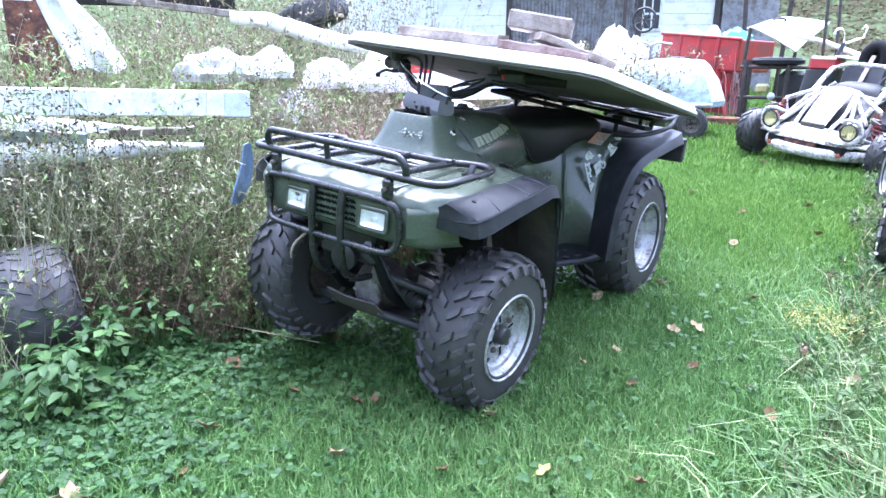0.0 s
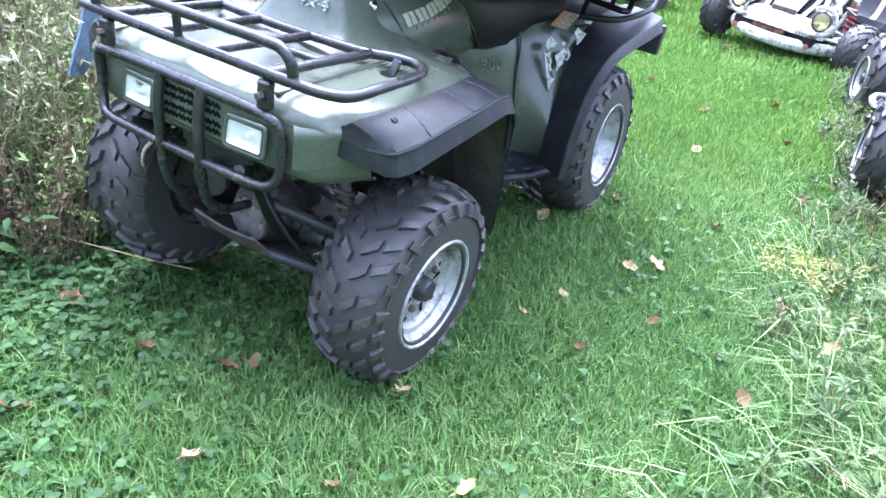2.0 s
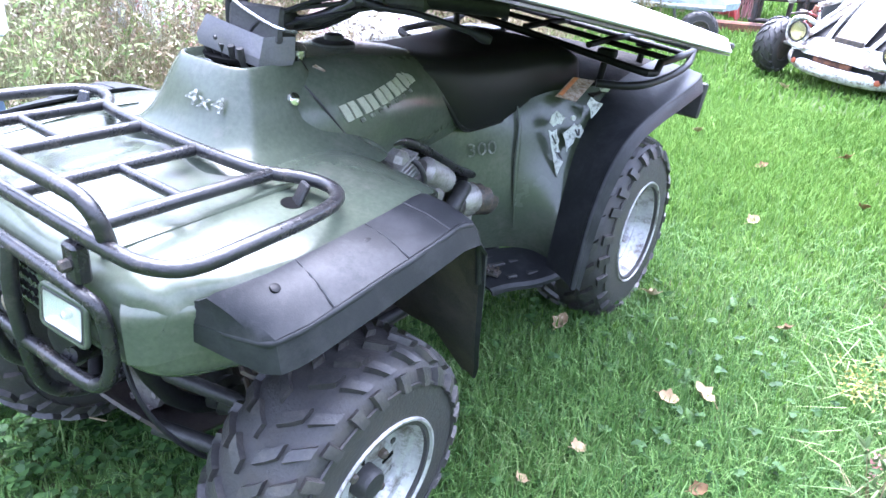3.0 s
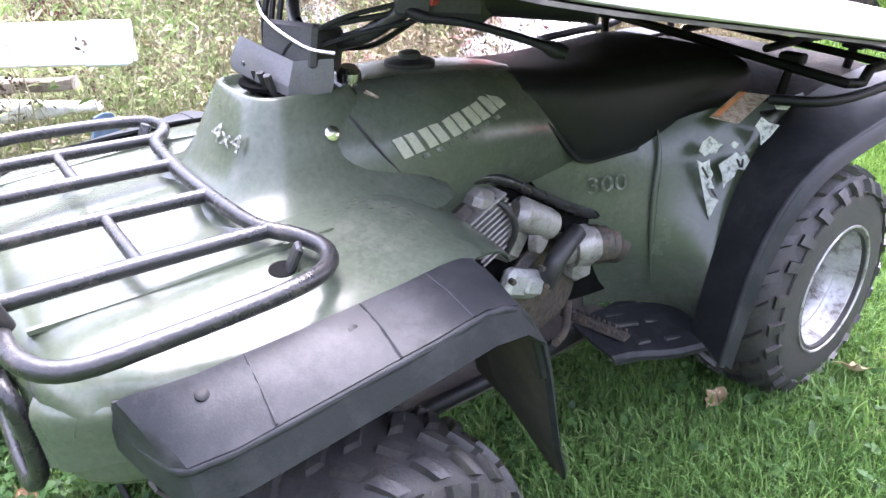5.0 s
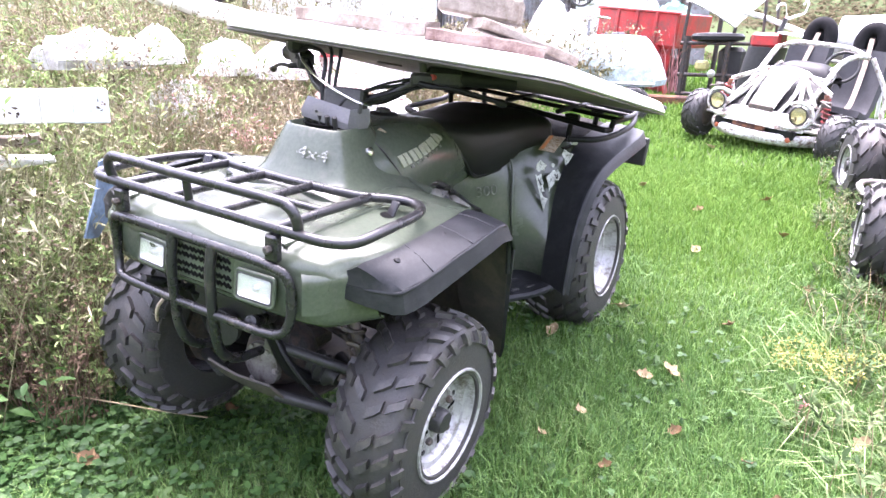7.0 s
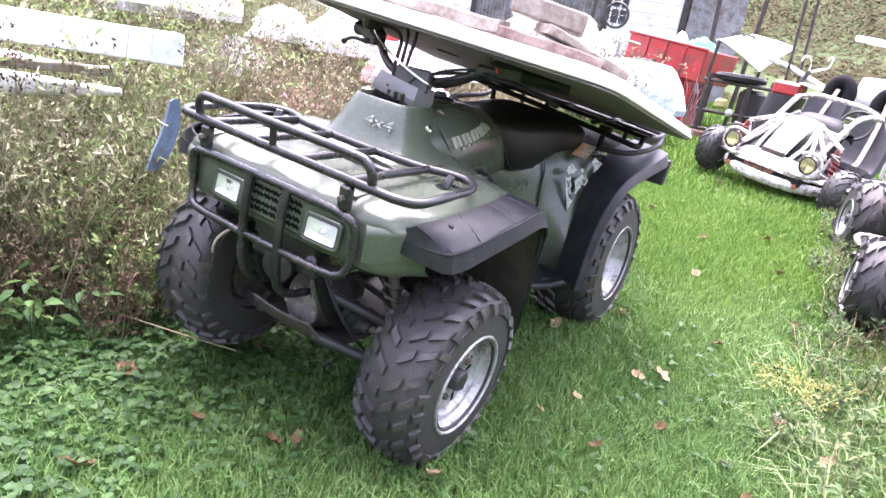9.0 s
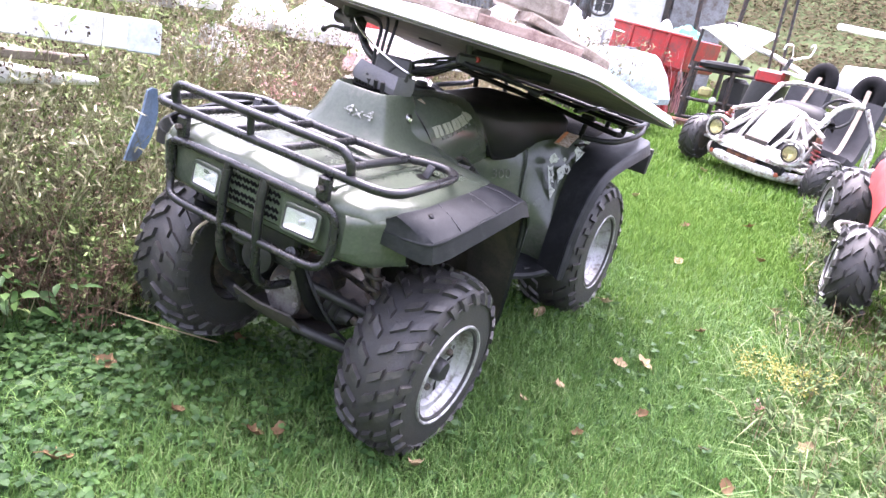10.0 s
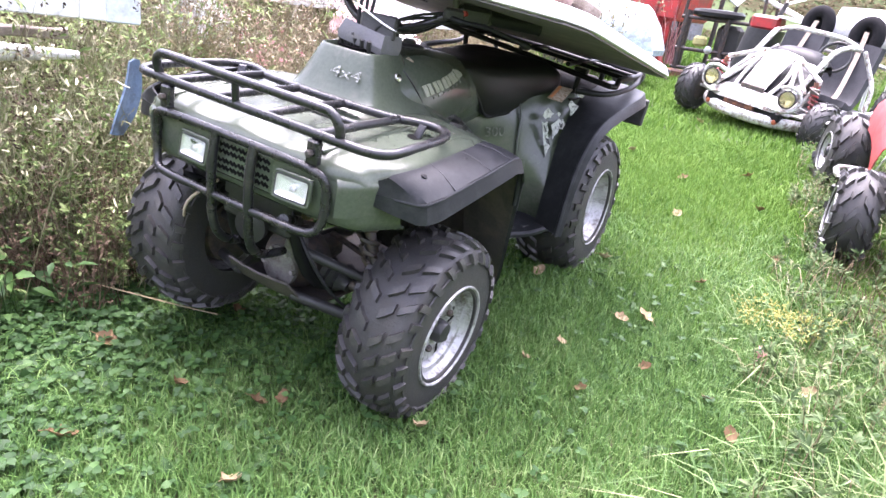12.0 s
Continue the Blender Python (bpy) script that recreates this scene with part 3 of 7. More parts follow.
number.materials.append(WORN)
qpart("decal", number, WORN, "worn pale 4x4 lettering", basis((0.044, 0.0525, 0.806), (1, 0.04, 0), (0.25, 0.42, 1)) @ Matrix.Diagonal((1.2, 0.75, 0.4, 1)))

# tank cover between the cowl and the seat
tank = []
for y, prof in ((0.17, ((0, 0.835), (0.075, 0.83), (0.108, 0.79), (0.135, 0.72), (0.15, 0.665))),
                (0.26, ((0, 0.848), (0.080, 0.842), (0.125, 0.795), (0.148, 0.72), (0.145, 0.645))),
                (0.38, ((0, 0.852), (0.085, 0.845), (0.138, 0.795), (0.150, 0.715), (0.128, 0.622))),
                (0.52, ((0, 0.842), (0.080, 0.832), (0.132, 0.775), (0.140, 0.705), (0.112, 0.635))),
                (0.64, ((0, 0.82), (0.07, 0.81), (0.118, 0.745), (0.125, 0.69), (0.104, 0.642))),
                (0.76, ((0, 0.78), (0.06, 0.77), (0.10, 0.71), (0.108, 0.68), (0.10, 0.645)))):
    tank.append([(-x, y, z) for x, z in prof[::-1]] + [(x, y, z) for x, z in prof[1:]])
qpart("tank_cover", Build().sheet(tank, 0.004, 4, 3), GREEN, "dark green tank side cover", angle=50)
for s in (-1, 1):
    seam = Build().tube(smooth([(s * 0.102, 0.215, 0.822), (s * 0.130, 0.232, 0.790), (s * 0.152, 0.285, 0.72), (s * 0.150, 0.345, 0.665), (s * 0.136, 0.385, 0.625)], 5), 0.0022, 6)
    qpart("cover_seam", seam, CAP)
    qpart("cover_bolt", Build().lathe([(0, 0.012), (0.006, 0.011), (0.008, 0.007)], 12, pose(s * 0.112, 0.178, 0.806, 0, 20 if s < 0 else -20, 0 if s > 0 else 180)), CHROME)
# brand mark as five plain slanted pairs of bars on the side of the cover, with a thin broken line below


cover_net = np.array([[tuple(p) for p in r] for r in zip(*[smooth(c, 4) for c in zip(*[smooth(r, 3) for r in tank])])])
cover_net = cover_net[:, cover_net.shape[1] // 2:].reshape(-1, 3)


def cover_x(y, z):
    """How far the side of the tank cover stands out at a place along it."""
    d = np.hypot(cover_net[:, 1] - y, cover_net[:, 2] - z) + 1e-4
    near = np.argsort(d)[:5]
    return float((cover_net[near, 0] / d[near] ** 2).sum() / (1 / d[near] ** 2).sum())


def on_cover(u, v, out):
    """u along the writing from 0 to 1, v up it."""
    y, z = 0.275 + 0.226 * u - 0.015 * v - 0.008 * u * v, 0.756 + 0.044 * u + 0.031 * v - 0.006 * u * v
    return (cover_x(y, z) + out, y, z)


for k in range(5):
    u0, u1 = k / 5 + 0.014, (k + 1) / 5 - 0.022
    b = Build()
    for a0, a1 in ((0.0, 0.44), (0.56, 1.0)):
        p0, p1 = u0 + (u1 - u0) * a0, u0 + (u1 - u0) * a1
        b.sheet([[on_cover(p0 + (p1 - p0) * i / 2, 0.02 + 0.90 * j / 3, 0.0060) for i in range(3)] for j in range(4)], 0.003, 1, 1)
    qpart("mark_block", b, CREAM)
bars = Build()
for k in range(7):
    bars.sheet([[on_cover(0.14 + 0.11 * k + 0.05 * i, -0.36 + 0.22 * j, 0.0045) for i in range(2)] for j in range(2)], 0.002, 1, 1)
qpart("mark_line", bars, FADED)
qpart("fuel_cap", Build().lathe([(0, 0.044), (0.012, 0.043), (0.015, 0.036), (0.017, 0.020), (0.026, 0.018), (0.028, 0.012)], 14, pose(-0.01, 0.40, 0.848, 0, -90, 0)), CAP, "black fuel cap")
qpart("ignition_lock", Build().lathe([(0, 0.020), (0.015, 0.019), (0.022, 0.012)], 14, pose(0.035, 0.255, 0.856, 0, -80, 0)), CHROME)
qpart("warning_tag", Build().box((0, 0, 0), (0.022, 0.012, 0.003), 0.001, pose(0.088, 0.262, 0.843, -35, 30, 60)), TAN, "small orange sticker")

# seat
rings = []
for y, hw, top, bot in ((0.47, 0.035, 0.844, 0.825), (0.52, 0.085, 0.842, 0.80), (0.60, 0.122, 0.834, 0.735), (0.69, 0.145, 0.827, 0.665), (0.80, 0.165, 0.826, 0.665), (0.92, 0.180, 0.828, 0.672),
                        (1.04, 0.200, 0.830, 0.685), (1.115, 0.205, 0.822, 0.700), (1.15, 0.18, 0.795, 0.715)):
    half = [(0, top), (hw * 0.62, top - 0.002), (hw * 0.93, top - 0.022), (hw, top * 0.55 + bot * 0.45), (hw * 0.94, bot)]
    rings.append([(x, y, z) for x, z in half] + [(0, y, bot)] + [(-x, y, z) for x, z in half[:0:-1]])
qpart("seat", Build().loft(rings, 2, 3), SEAT, "black vinyl saddle, slightly dusty", angle=60)
for s in (-1, 1):
    qpart("seat_piping", Build().tube(smooth([(s * 0.05, 0.485, 0.845), (s * 0.105, 0.55, 0.795), (s * 0.130, 0.62, 0.728), (s * 0.136, 0.69, 0.664), (s * 0.152, 0.80, 0.664), (s * 0.166, 0.92, 0.671), (s * 0.192, 1.04, 0.684)], 5), 0.006, 6), SEAT)

# side panels, footwells, rear fenders
for s in (-1, 1):
    rows = [[(0.095, 0.56, 0.69), (0.105, 0.70, 0.675), (0.150, 0.83, 0.69), (0.170, 0.88, 0.705), (0.215, 0.96, 0.735), (0.27, 1.10, 0.742), (0.27, 1.22, 0.742)],
            [(0.105, 0.575, 0.655), (0.118, 0.70, 0.635), (0.168, 0.825, 0.645), (0.190, 0.865, 0.655), (0.235, 0.94, 0.675), (0.29, 1.06, 0.690), (0.285, 1.20, 0.715)],
            [(0.11, 0.62, 0.60), (0.13, 0.71, 0.57), (0.182, 0.805, 0.575), (0.205, 0.845, 0.575), (0.255, 0.905, 0.58), (0.302, 0.98, 0.60), (0.300, 1.0, 0.61)],
            [(0.125, 0.70, 0.50), (0.148, 0.735, 0.48), (0.195, 0.80, 0.49), (0.220, 0.835, 0.49), (0.27, 0.872, 0.49), (0.322, 0.90, 0.48), (0.330, 0.91, 0.48)],
            [(0.13, 0.74, 0.38), (0.145, 0.77, 0.375), (0.185, 0.835, 0.38), (0.220, 0.86, 0.38), (0.275, 0.880, 0.385), (0.335, 0.875, 0.385), (0.345, 0.87, 0.385)],
            [(0.13, 0.755, 0.312), (0.14, 0.79, 0.312), (0.175, 0.855, 0.312), (0.21, 0.885, 0.315), (0.27, 0.905, 0.318), (0.34, 0.875, 0.325), (0.35, 0.87, 0.33)]]
    rows = [flip(r) if s < 0 else r for r in rows]
    qpart("side_panel", Build().sheet(rows, 0.004 * s, 3, 3), GREEN, angle=50)
    ridge = [(0.170, 0.862, 0.712), (0.194, 0.852, 0.655), (0.208, 0.836, 0.575), (0.222, 0.828, 0.49), (0.224, 0.848, 0.39)]
    qpart("panel_ridge", Build().tube(smooth(flip(ridge) if s < 0 else ridge, 5), [0.0012 + 0.0055 * math.sin(k / 20 * math.pi) for k in range(21)], 8), GREEN)
    foot = [[(0.150, 0.700, 0.300), (0.155, 0.775, 0.308), (0.190, 0.865, 0.312), (0.28, 0.93, 0.325)],
            [(0.215, 0.690, 0.294), (0.225, 0.755, 0.298), (0.268, 0.830, 0.302), (0.345, 0.905, 0.318)],
            [(0.270, 0.685, 0.292), (0.290, 0.735, 0.294), (0.338, 0.800, 0.300), (0.392, 0.895, 0.322)],
            [(0.280, 0.690, 0.272), (0.300, 0.740, 0.274), (0.348, 0.805, 0.282), (0.402, 0.900, 0.308)]]
    foot = [flip(r) if s < 0 else r for r in foot]
    qpart("footwell", Build().sheet(foot, 0.006 * s, 2, 3), FLARE, "worn black plastic footrest panel")
    for x, y, turn, size in ((0.185, 0.795, 22, 0.050), (0.222, 0.785, 25, 0.058), (0.250, 0.845, 35, 0.044), (0.318, 0.832, 30, 0.055), (0.285, 0.765, 20, 0.030)):
        qpart("footwell_slot", Build().box((0, 0, 0), (0.014, size, 0.008), 0.003, pose(s * x, y, 0.302, 0, 0, -turn * s)), CAP)
    flare = [((0.338, 0.850, 0.322), (0.436, 0.800, 0.318), (0.448, 0.812, 0.31)), ((0.332, 0.870, 0.40), (0.432, 0.818, 0.40), (0.446, 0.832, 0.39)), ((0.325, 0.90, 0.49), (0.428, 0.845, 0.50), (0.444, 0.860, 0.488)),
             ((0.312, 0.95, 0.59), (0.428, 0.895, 0.602), (0.446, 0.912, 0.585)), ((0.300, 1.03, 0.668), (0.430, 0.98, 0.672), (0.448, 0.992, 0.648)), ((0.288, 1.15, 0.722), (0.430, 1.12, 0.706), (0.448, 1.125, 0.676)),
             ((0.28, 1.30, 0.748), (0.430, 1.29, 0.726), (0.447, 1.29, 0.692)), ((0.275, 1.43, 0.758), (0.428, 1.43, 0.742), (0.444, 1.435, 0.704)), ((0.268, 1.54, 0.758), (0.412, 1.53, 0.748), (0.428, 1.54, 0.700)),
             ((0.255, 1.585, 0.735), (0.385, 1.575, 0.722), (0.398, 1.585, 0.675))]
    for name, sl in (("rear_flare", (0, 1)), ("rear_flare_lip", (1, 2))):
        net = [[st[sl[0]], tuple(np.array(st[sl[0]]) * 0.5 + np.array(st[sl[1]]) * 0.5 + np.array((0, 0, 0.004))), st[sl[1]]] for st in flare]
        net = [flip(r) if s < 0 else r for r in net]
        qpart(name, Build().sheet(net, 0.005 * s, 4, 2), FLARE, "grey-black plastic rear wheel flare" if sl == (0, 1) else "", angle=60)
    qpart("flare_bead", Build().tube(smooth([(s * p[1][0], p[1][1], p[1][2] - 0.003) for p in flare], 4), 0.008, 8), FLARE)
    qpart("tail_flap", Build().box((0, 0, 0), (0.13, 0.02, 0.110), 0.006, pose(s * 0.372, 1.560, 0.668, -10, 0, 0)), CAP)
# deck coloured darker than the flares to hold the shade below panel and rack
deck = [[(x, y, z - 0.02 * (abs(x) / 0.3) ** 4 + 0.0) for x in (-0.285, -0.2, -0.1, 0, 0.1, 0.2, 0.285)] for y, z in ((1.06, 0.735), (1.2, 0.745), (1.35, 0.757), (1.48, 0.765), (1.57, 0.755), (1.60, 0.70))]
qpart("rear_deck", Build().sheet(deck, 0.005, 3, 2), TRAY, "dull black plastic deck with the shade under the rear rack in its colour", angle=50)
# camouflage style decal and the label above it
rngd = random.Random(4)
decal_net = ((0.226, 0.870, 0.690), (0.290, 1.045, 0.718), (0.262, 0.905, 0.560))
origin, along, down = (Vector(decal_net[0]) + Vector((0.016, -0.012, 0.006)), Vector(decal_net[1]) - Vector(decal_net[0]), Vector(decal_net[2]) - Vector(decal_net[0]))
face_out = along.cross(down).normalized()
face_out = face_out if face_out.x > 0 else -face_out


def flat_patch(outline, lift, material, label=""):
    """A thin sticker with an uneven outline, in shares of the decal's two edges."""
    top = [origin + along * u + down * v + face_out * (lift + 0.0012) for u, v in outline]
    low = [origin + along * u + down * v + face_out * lift for u, v in outline]
    n = len(top)
    shape = Build().add(top + low, [tuple(range(n)), tuple(range(2 * n - 1, n - 1, -1))] + [(k, k + n, (k + 1) % n + n, (k + 1) % n) for k in range(n)])
    return qpart("side_decal", shape, material, label)


for outline in (((0.11, 0.17), (0.17, 0.06), (0.27, 0.0), (0.33, 0.10), (0.39, 0.17), (0.34, 0.20), (0.29, 0.27), (0.22, 0.24), (0.16, 0.27)),
                ((0.07, 0.30), (0.12, 0.36), (0.21, 0.33), (0.19, 0.44), (0.21, 0.56), (0.17, 0.63), (0.19, 0.78), (0.10, 0.74), (0.12, 0.88), (0.21, 0.97), (0.11, 1.11), (0.04, 1.24), (0.05, 0.95), (0.06, 0.59)),
                ((0.29, 0.44), (0.40, 0.40), (0.52, 0.33), (0.55, 0.38), (0.62, 0.36), (0.66, 0.51), (0.57, 0.63), (0.50, 0.58), (0.44, 0.68), (0.33, 0.75), (0.29, 0.82), (0.31, 0.60)),
                ((0.46, 0.20), (0.53, 0.16), (0.58, 0.22), (0.52, 0.28)),
                ((0.80, 0.03), (0.89, -0.08), (0.96, 0.03), (1.08, 0.11), (0.96, 0.23), (0.82, 0.33), (0.84, 0.16)),
                ((1.05, -0.26), (1.26, -0.13), (1.20, -0.08), (1.08, -0.13))):
    flat_patch(outline, 0.002, PALE_DECAL, "peeling pale grey patterned decal")
for outline in (((0.09, 0.42), (0.11, 0.40), (0.15, 0.58), (0.13, 0.60)), ((0.13, 0.78), (0.15, 0.76), (0.20, 0.92), (0.17, 0.90)), ((0.50, 0.44), (0.52, 0.43), (0.54, 0.54), (0.57, 0.45), (0.59, 0.46), (0.56, 0.58), (0.52, 0.57))):
    flat_patch(outline, 0.0035, CAP)
corner = [Vector(p) + Vector((0.010, -0.006, 0.024)) for p in ((0.231, 0.930, 0.709), (0.223, 1.031, 0.741), (0.264, 1.078, 0.735), (0.276, 0.958, 0.702))]
qpart("label_plate", Build().sheet([[corner[0], corner[3]], [corner[1], corner[2]]], -0.002, 1, 1), TAN, "sun-bleached warning label")
band = [corner[0].lerp(corner[3], 0.10).lerp(corner[1].lerp(corner[2], 0.10), f) for f in (0.05, 0.95)] + [corner[0].lerp(corner[3], 0.30).lerp(corner[1].lerp(corner[2], 0.30), f) for f in (0.95, 0.05)]
band = [p + Vector((0, 0, 0.0035)) for p in band]
qpart("label_print", Build().sheet([[band[0], band[3]], [band[1], band[2]]], -0.002, 1, 1), ORANGE)
digits = writing("300", 0.042)
digits.materials.append(FADED)
qpart("decal", digits, FADED, "worn cream 300 lettering", basis((0.155, 0.752, 0.606), (0.45, 1, 0.06), (-0.22, 0.0, 1)) @ Matrix.Diagonal((1.4, 1.1, 0.4, 1)))

# black front flares with mudflaps
for s in (-1, 1):
    st = [((0.345, -0.196, 0.672), (0.350, -0.203, 0.650), (0.350, -0.202, 0.622)), ((0.360, -0.197, 0.682), (0.392, -0.192, 0.650), (0.395, -0.190, 0.614)), ((0.372, -0.196, 0.690), (0.438, -0.176, 0.650), (0.443, -0.174, 0.606)),
          ((0.376, -0.190, 0.692), (0.452, -0.166, 0.652), (0.460, -0.164, 0.608)), ((0.388, -0.160, 0.698), (0.458, -0.148, 0.656), (0.468, -0.146, 0.612)), ((0.396, -0.13, 0.702), (0.464, -0.125, 0.660), (0.474, -0.122, 0.618)), ((0.400, -0.02, 0.710), (0.478, -0.02, 0.684), (0.489, -0.02, 0.645)), ((0.398, 0.10, 0.717), (0.485, 0.09, 0.702), (0.497, 0.09, 0.666)),
          ((0.390, 0.165, 0.718), (0.486, 0.148, 0.711), (0.499, 0.150, 0.676)), ((0.372, 0.215, 0.706), (0.484, 0.193, 0.700), (0.497, 0.199, 0.668)), ((0.352, 0.252, 0.668), (0.478, 0.233, 0.650), (0.490, 0.239, 0.632)),
          ((0.332, 0.280, 0.60), (0.468, 0.268, 0.565), (0.477, 0.274, 0.555)), ((0.312, 0.308, 0.50), (0.456, 0.301, 0.470), (0.464, 0.307, 0.466)), ((0.312, 0.338, 0.41), (0.443, 0.336, 0.375), (0.450, 0.342, 0.372)),
          ((0.340, 0.368, 0.340), (0.430, 0.370, 0.308), (0.437, 0.375, 0.305)), ((0.392, 0.390, 0.272), (0.418, 0.392, 0.262), (0.422, 0.396, 0.261))]
    top = [narrow(flip(r)) if s < 0 else r for r in [[a, tuple((np.array(a) + np.array(b)) / 2 + np.array((0, 0, 0.005))), b] for a, b, c in st]]
    lip = [narrow(flip(r)) if s < 0 else r for r in [[b, c] for a, b, c in st]]
    qpart("front_flare", Build().sheet(top[:11], 0.005 * s, 1, 2), FLARE, "grey-black plastic front wheel flare with mudflap", angle=28)
    qpart("front_flare_lip", Build().sheet(lip[:11], 0.005 * s, 1, 1), FLARE, angle=28)
    qpart("mudflap", Build().sheet(top[10:], 0.006 * s, 2, 2), MUDDY, "dusty black plastic mudflap", angle=50)
    qpart("mudflap_edge", Build().sheet(lip[10:], 0.005 * s, 2, 1), FLARE, angle=50)
    qpart("flare_bead", Build().tube(smooth(narrow([(s * p[1][0], p[1][1], p[1][2] - 0.003) for p in st[1:12]]), 2), 0.006, 8), FLARE)
    for y, x0, z0, x1, z1 in ((-0.085, 0.399, 0.708, 0.471, 0.672), (0.045, 0.401, 0.717, 0.484, 0.697), (0.135, 0.396, 0.722, 0.487, 0.711)):
        qpart("flare_joint", Build().tube(narrow([(s * x0, y, z0 + 0.001), (s * (x0 + x1) / 2, y - 0.002, (z0 + z1) / 2 + 0.005), (s * x1, y - 0.004, z1 + 0.002)]), 0.0018, 6), FLARE)
    for y, x, z in ((-0.135, 0.418, 0.697), (0.02, 0.43, 0.711)):
        qpart("flare_bolt", Build().lathe([(-0.006, 0.0075), (0.0005, 0.007), (0.0015, 0.005)], 12, pose(s * x * (0.91 if s < 0 else 1), y, z, 0, -90 + 30 * s, 0)), SOFTBLACK)
    inner = [[(0.16, 0.375, 0.60), (0.25, 0.34, 0.61), (0.34, 0.31, 0.60)], [(0.16, 0.39, 0.45), (0.24, 0.37, 0.45), (0.315, 0.345, 0.46)], [(0.18, 0.41, 0.33), (0.24, 0.40, 0.33), (0.31, 0.385, 0.34)]]
    qpart("inner_mudguard", Build().sheet([flip(r) if s < 0 else r for r in inner], 0.004, 3, 2), MUDDY)
    arch = [[(x, y, z) for x in (0.17, 0.28, 0.385)] for y, z in ((-0.15, 0.655), (-0.10, 0.675), (0.0, 0.69), (0.14, 0.69), (0.25, 0.655), (0.31, 0.60))]
    qpart("wheel_arch_liner", Build().sheet([flip(r) if s < 0 else r for r in arch], 0.004, 3, 1), MUDDY)

# front rack and brush guard
TR = 0.0102
rackz = 0.750
FX = 0.016
half = [(0.0, -0.272, 0.0), (0.15, -0.271, 0.0), (0.28, -0.268, -0.001), (0.338, -0.258, -0.003), (0.370, -0.225, -0.004), (0.376, -0.15, 0.0), (0.366, -0.03, 0.0), (0.346, 0.028, 0.0), (0.305, 0.050, 0.0), (0.255, 0.040, 0.0), (0.20, 0.012, 0.0), (0.075, 0.002, 0.0)]
outer = smooth(narrow([(FX + x, y, rackz + z) for x, y, z in half] + [(FX, 0.0, rackz)] + [(FX - x, y, rackz + z) for x, y, z in half[:0:-1]]), 4, True)
qpart("front_rack", Build().tube(outer, TR, 10, True), BLACK, "black tubular steel front carrier rack with chipped paint")
for x in (-0.222, -0.074, 0.074, 0.222):
    y1 = 0.02 if abs(x) > 0.1 else 0.004
    x = FX + x if FX + x > 0 else (FX + x) * 0.91
    qpart("rack_tube", Build().tube([(x, -0.270, rackz), (x, -0.13, rackz + 0.001), (x, y1, rackz)], TR * 0.93, 10), BLACK)
for x0, x1 in ((-0.222, -0.074), (0.074, 0.222)):
    qpart("rack_tube", Build().tube(narrow([(FX + x0, -0.128, rackz), (FX + x1, -0.128, rackz)]), TR * 0.75, 8), BLACK)
hz = [(0.272, -0.262, 0.0), (0.274, -0.270, 0.028), (0.258, -0.275, 0.050), (0.215, -0.277, 0.056), (0.0, -0.280, 0.056)]
hoop = smooth(narrow([(FX - x, y, rackz + z) for x, y, z in hz] + [(FX + x, y, rackz + z) for x, y, z in hz[-2::-1]]), 5)
qpart("rack_hoop", Build().tube(hoop, TR, 10), BLACK)
qpart("rack_post", Build().tube([(FX, -0.272, rackz), (FX, -0.279, rackz + 0.056)], TR * 0.8, 8), BLACK)
for s in (-1, 1):
    # flat near-black disc on the hood, painted as the shade of a hole
    qpart("foot_hole", Build().lathe([(-0.004, 0.001), (-0.004, 0.0165), (0.0006, 0.0165), (0.0008, 0.001)], 18, basis((0.292 if s > 0 else -0.266, 0.009, 0.7246), (1, 0, -0.104 * s), (0, 1, 0.06)) @ pose(0, 0, 0, 0, -90, 0)), GAP)
    qpart("rack_foot", Build().box((0, 0, 0), (0.024, 0.009, 0.046), 0.003, pose(0.296 if s > 0 else -0.270, 0.020, rackz - 0.018, -26, 0, -20 * s)), BLACK)
    qpart("rack_clamp", Build().box((0, 0, 0), (0.030, 0.020, 0.052), 0.004, pose(0.240 if s > 0 else -0.190, -0.276, 0.714)), BLACK)
    qpart("clamp_bolt", Build().lathe([(0, 0.008), (0.012, 0.008), (0.014, 0.005)], 6, pose(0.240 if s > 0 else -0.190, -0.284, 0.714, 0, 0, -90)), GRIME)
gy = -0.284
gh = [(0.0, 0.0, 0.683), (0.12, 0.0, 0.683), (0.228, 0.0, 0.680), (0.258, 0.008, 0.662), (0.264, 0.012, 0.62), (0.260, 0.010, 0.570), (0.232, 0.0, 0.543), (0.12, -0.004, 0.540)]
guard = smooth(narrow([(FX + x, gy + y, z) for x, y, z in gh] + [(FX, gy - 0.004, 0.539)] + [(FX - x, gy + y, z) for x, y, z in gh[:0:-1]]), 4, True)
qpart("brush_guard", Build().tube(guard, TR * 0.95, 10, True), BLACK, "black tubular steel brush guard")
for s in (-1, 1):
    gx = FX + 0.018 + s * 0.056
    qpart("guard_bar", Build().tube(smooth([(gx, gy - 0.002, 0.682), (gx, gy - 0.010, 0.62), (gx, gy - 0.006, 0.54), (gx, gy + 0.000, 0.485), (gx - s * 0.003, gy + 0.018, 0.440), (gx - s * 0.005, gy + 0.060, 0.412), (gx - s * 0.008, gy + 0.13, 0.400)], 4), TR * 1.05, 10), BLACK)

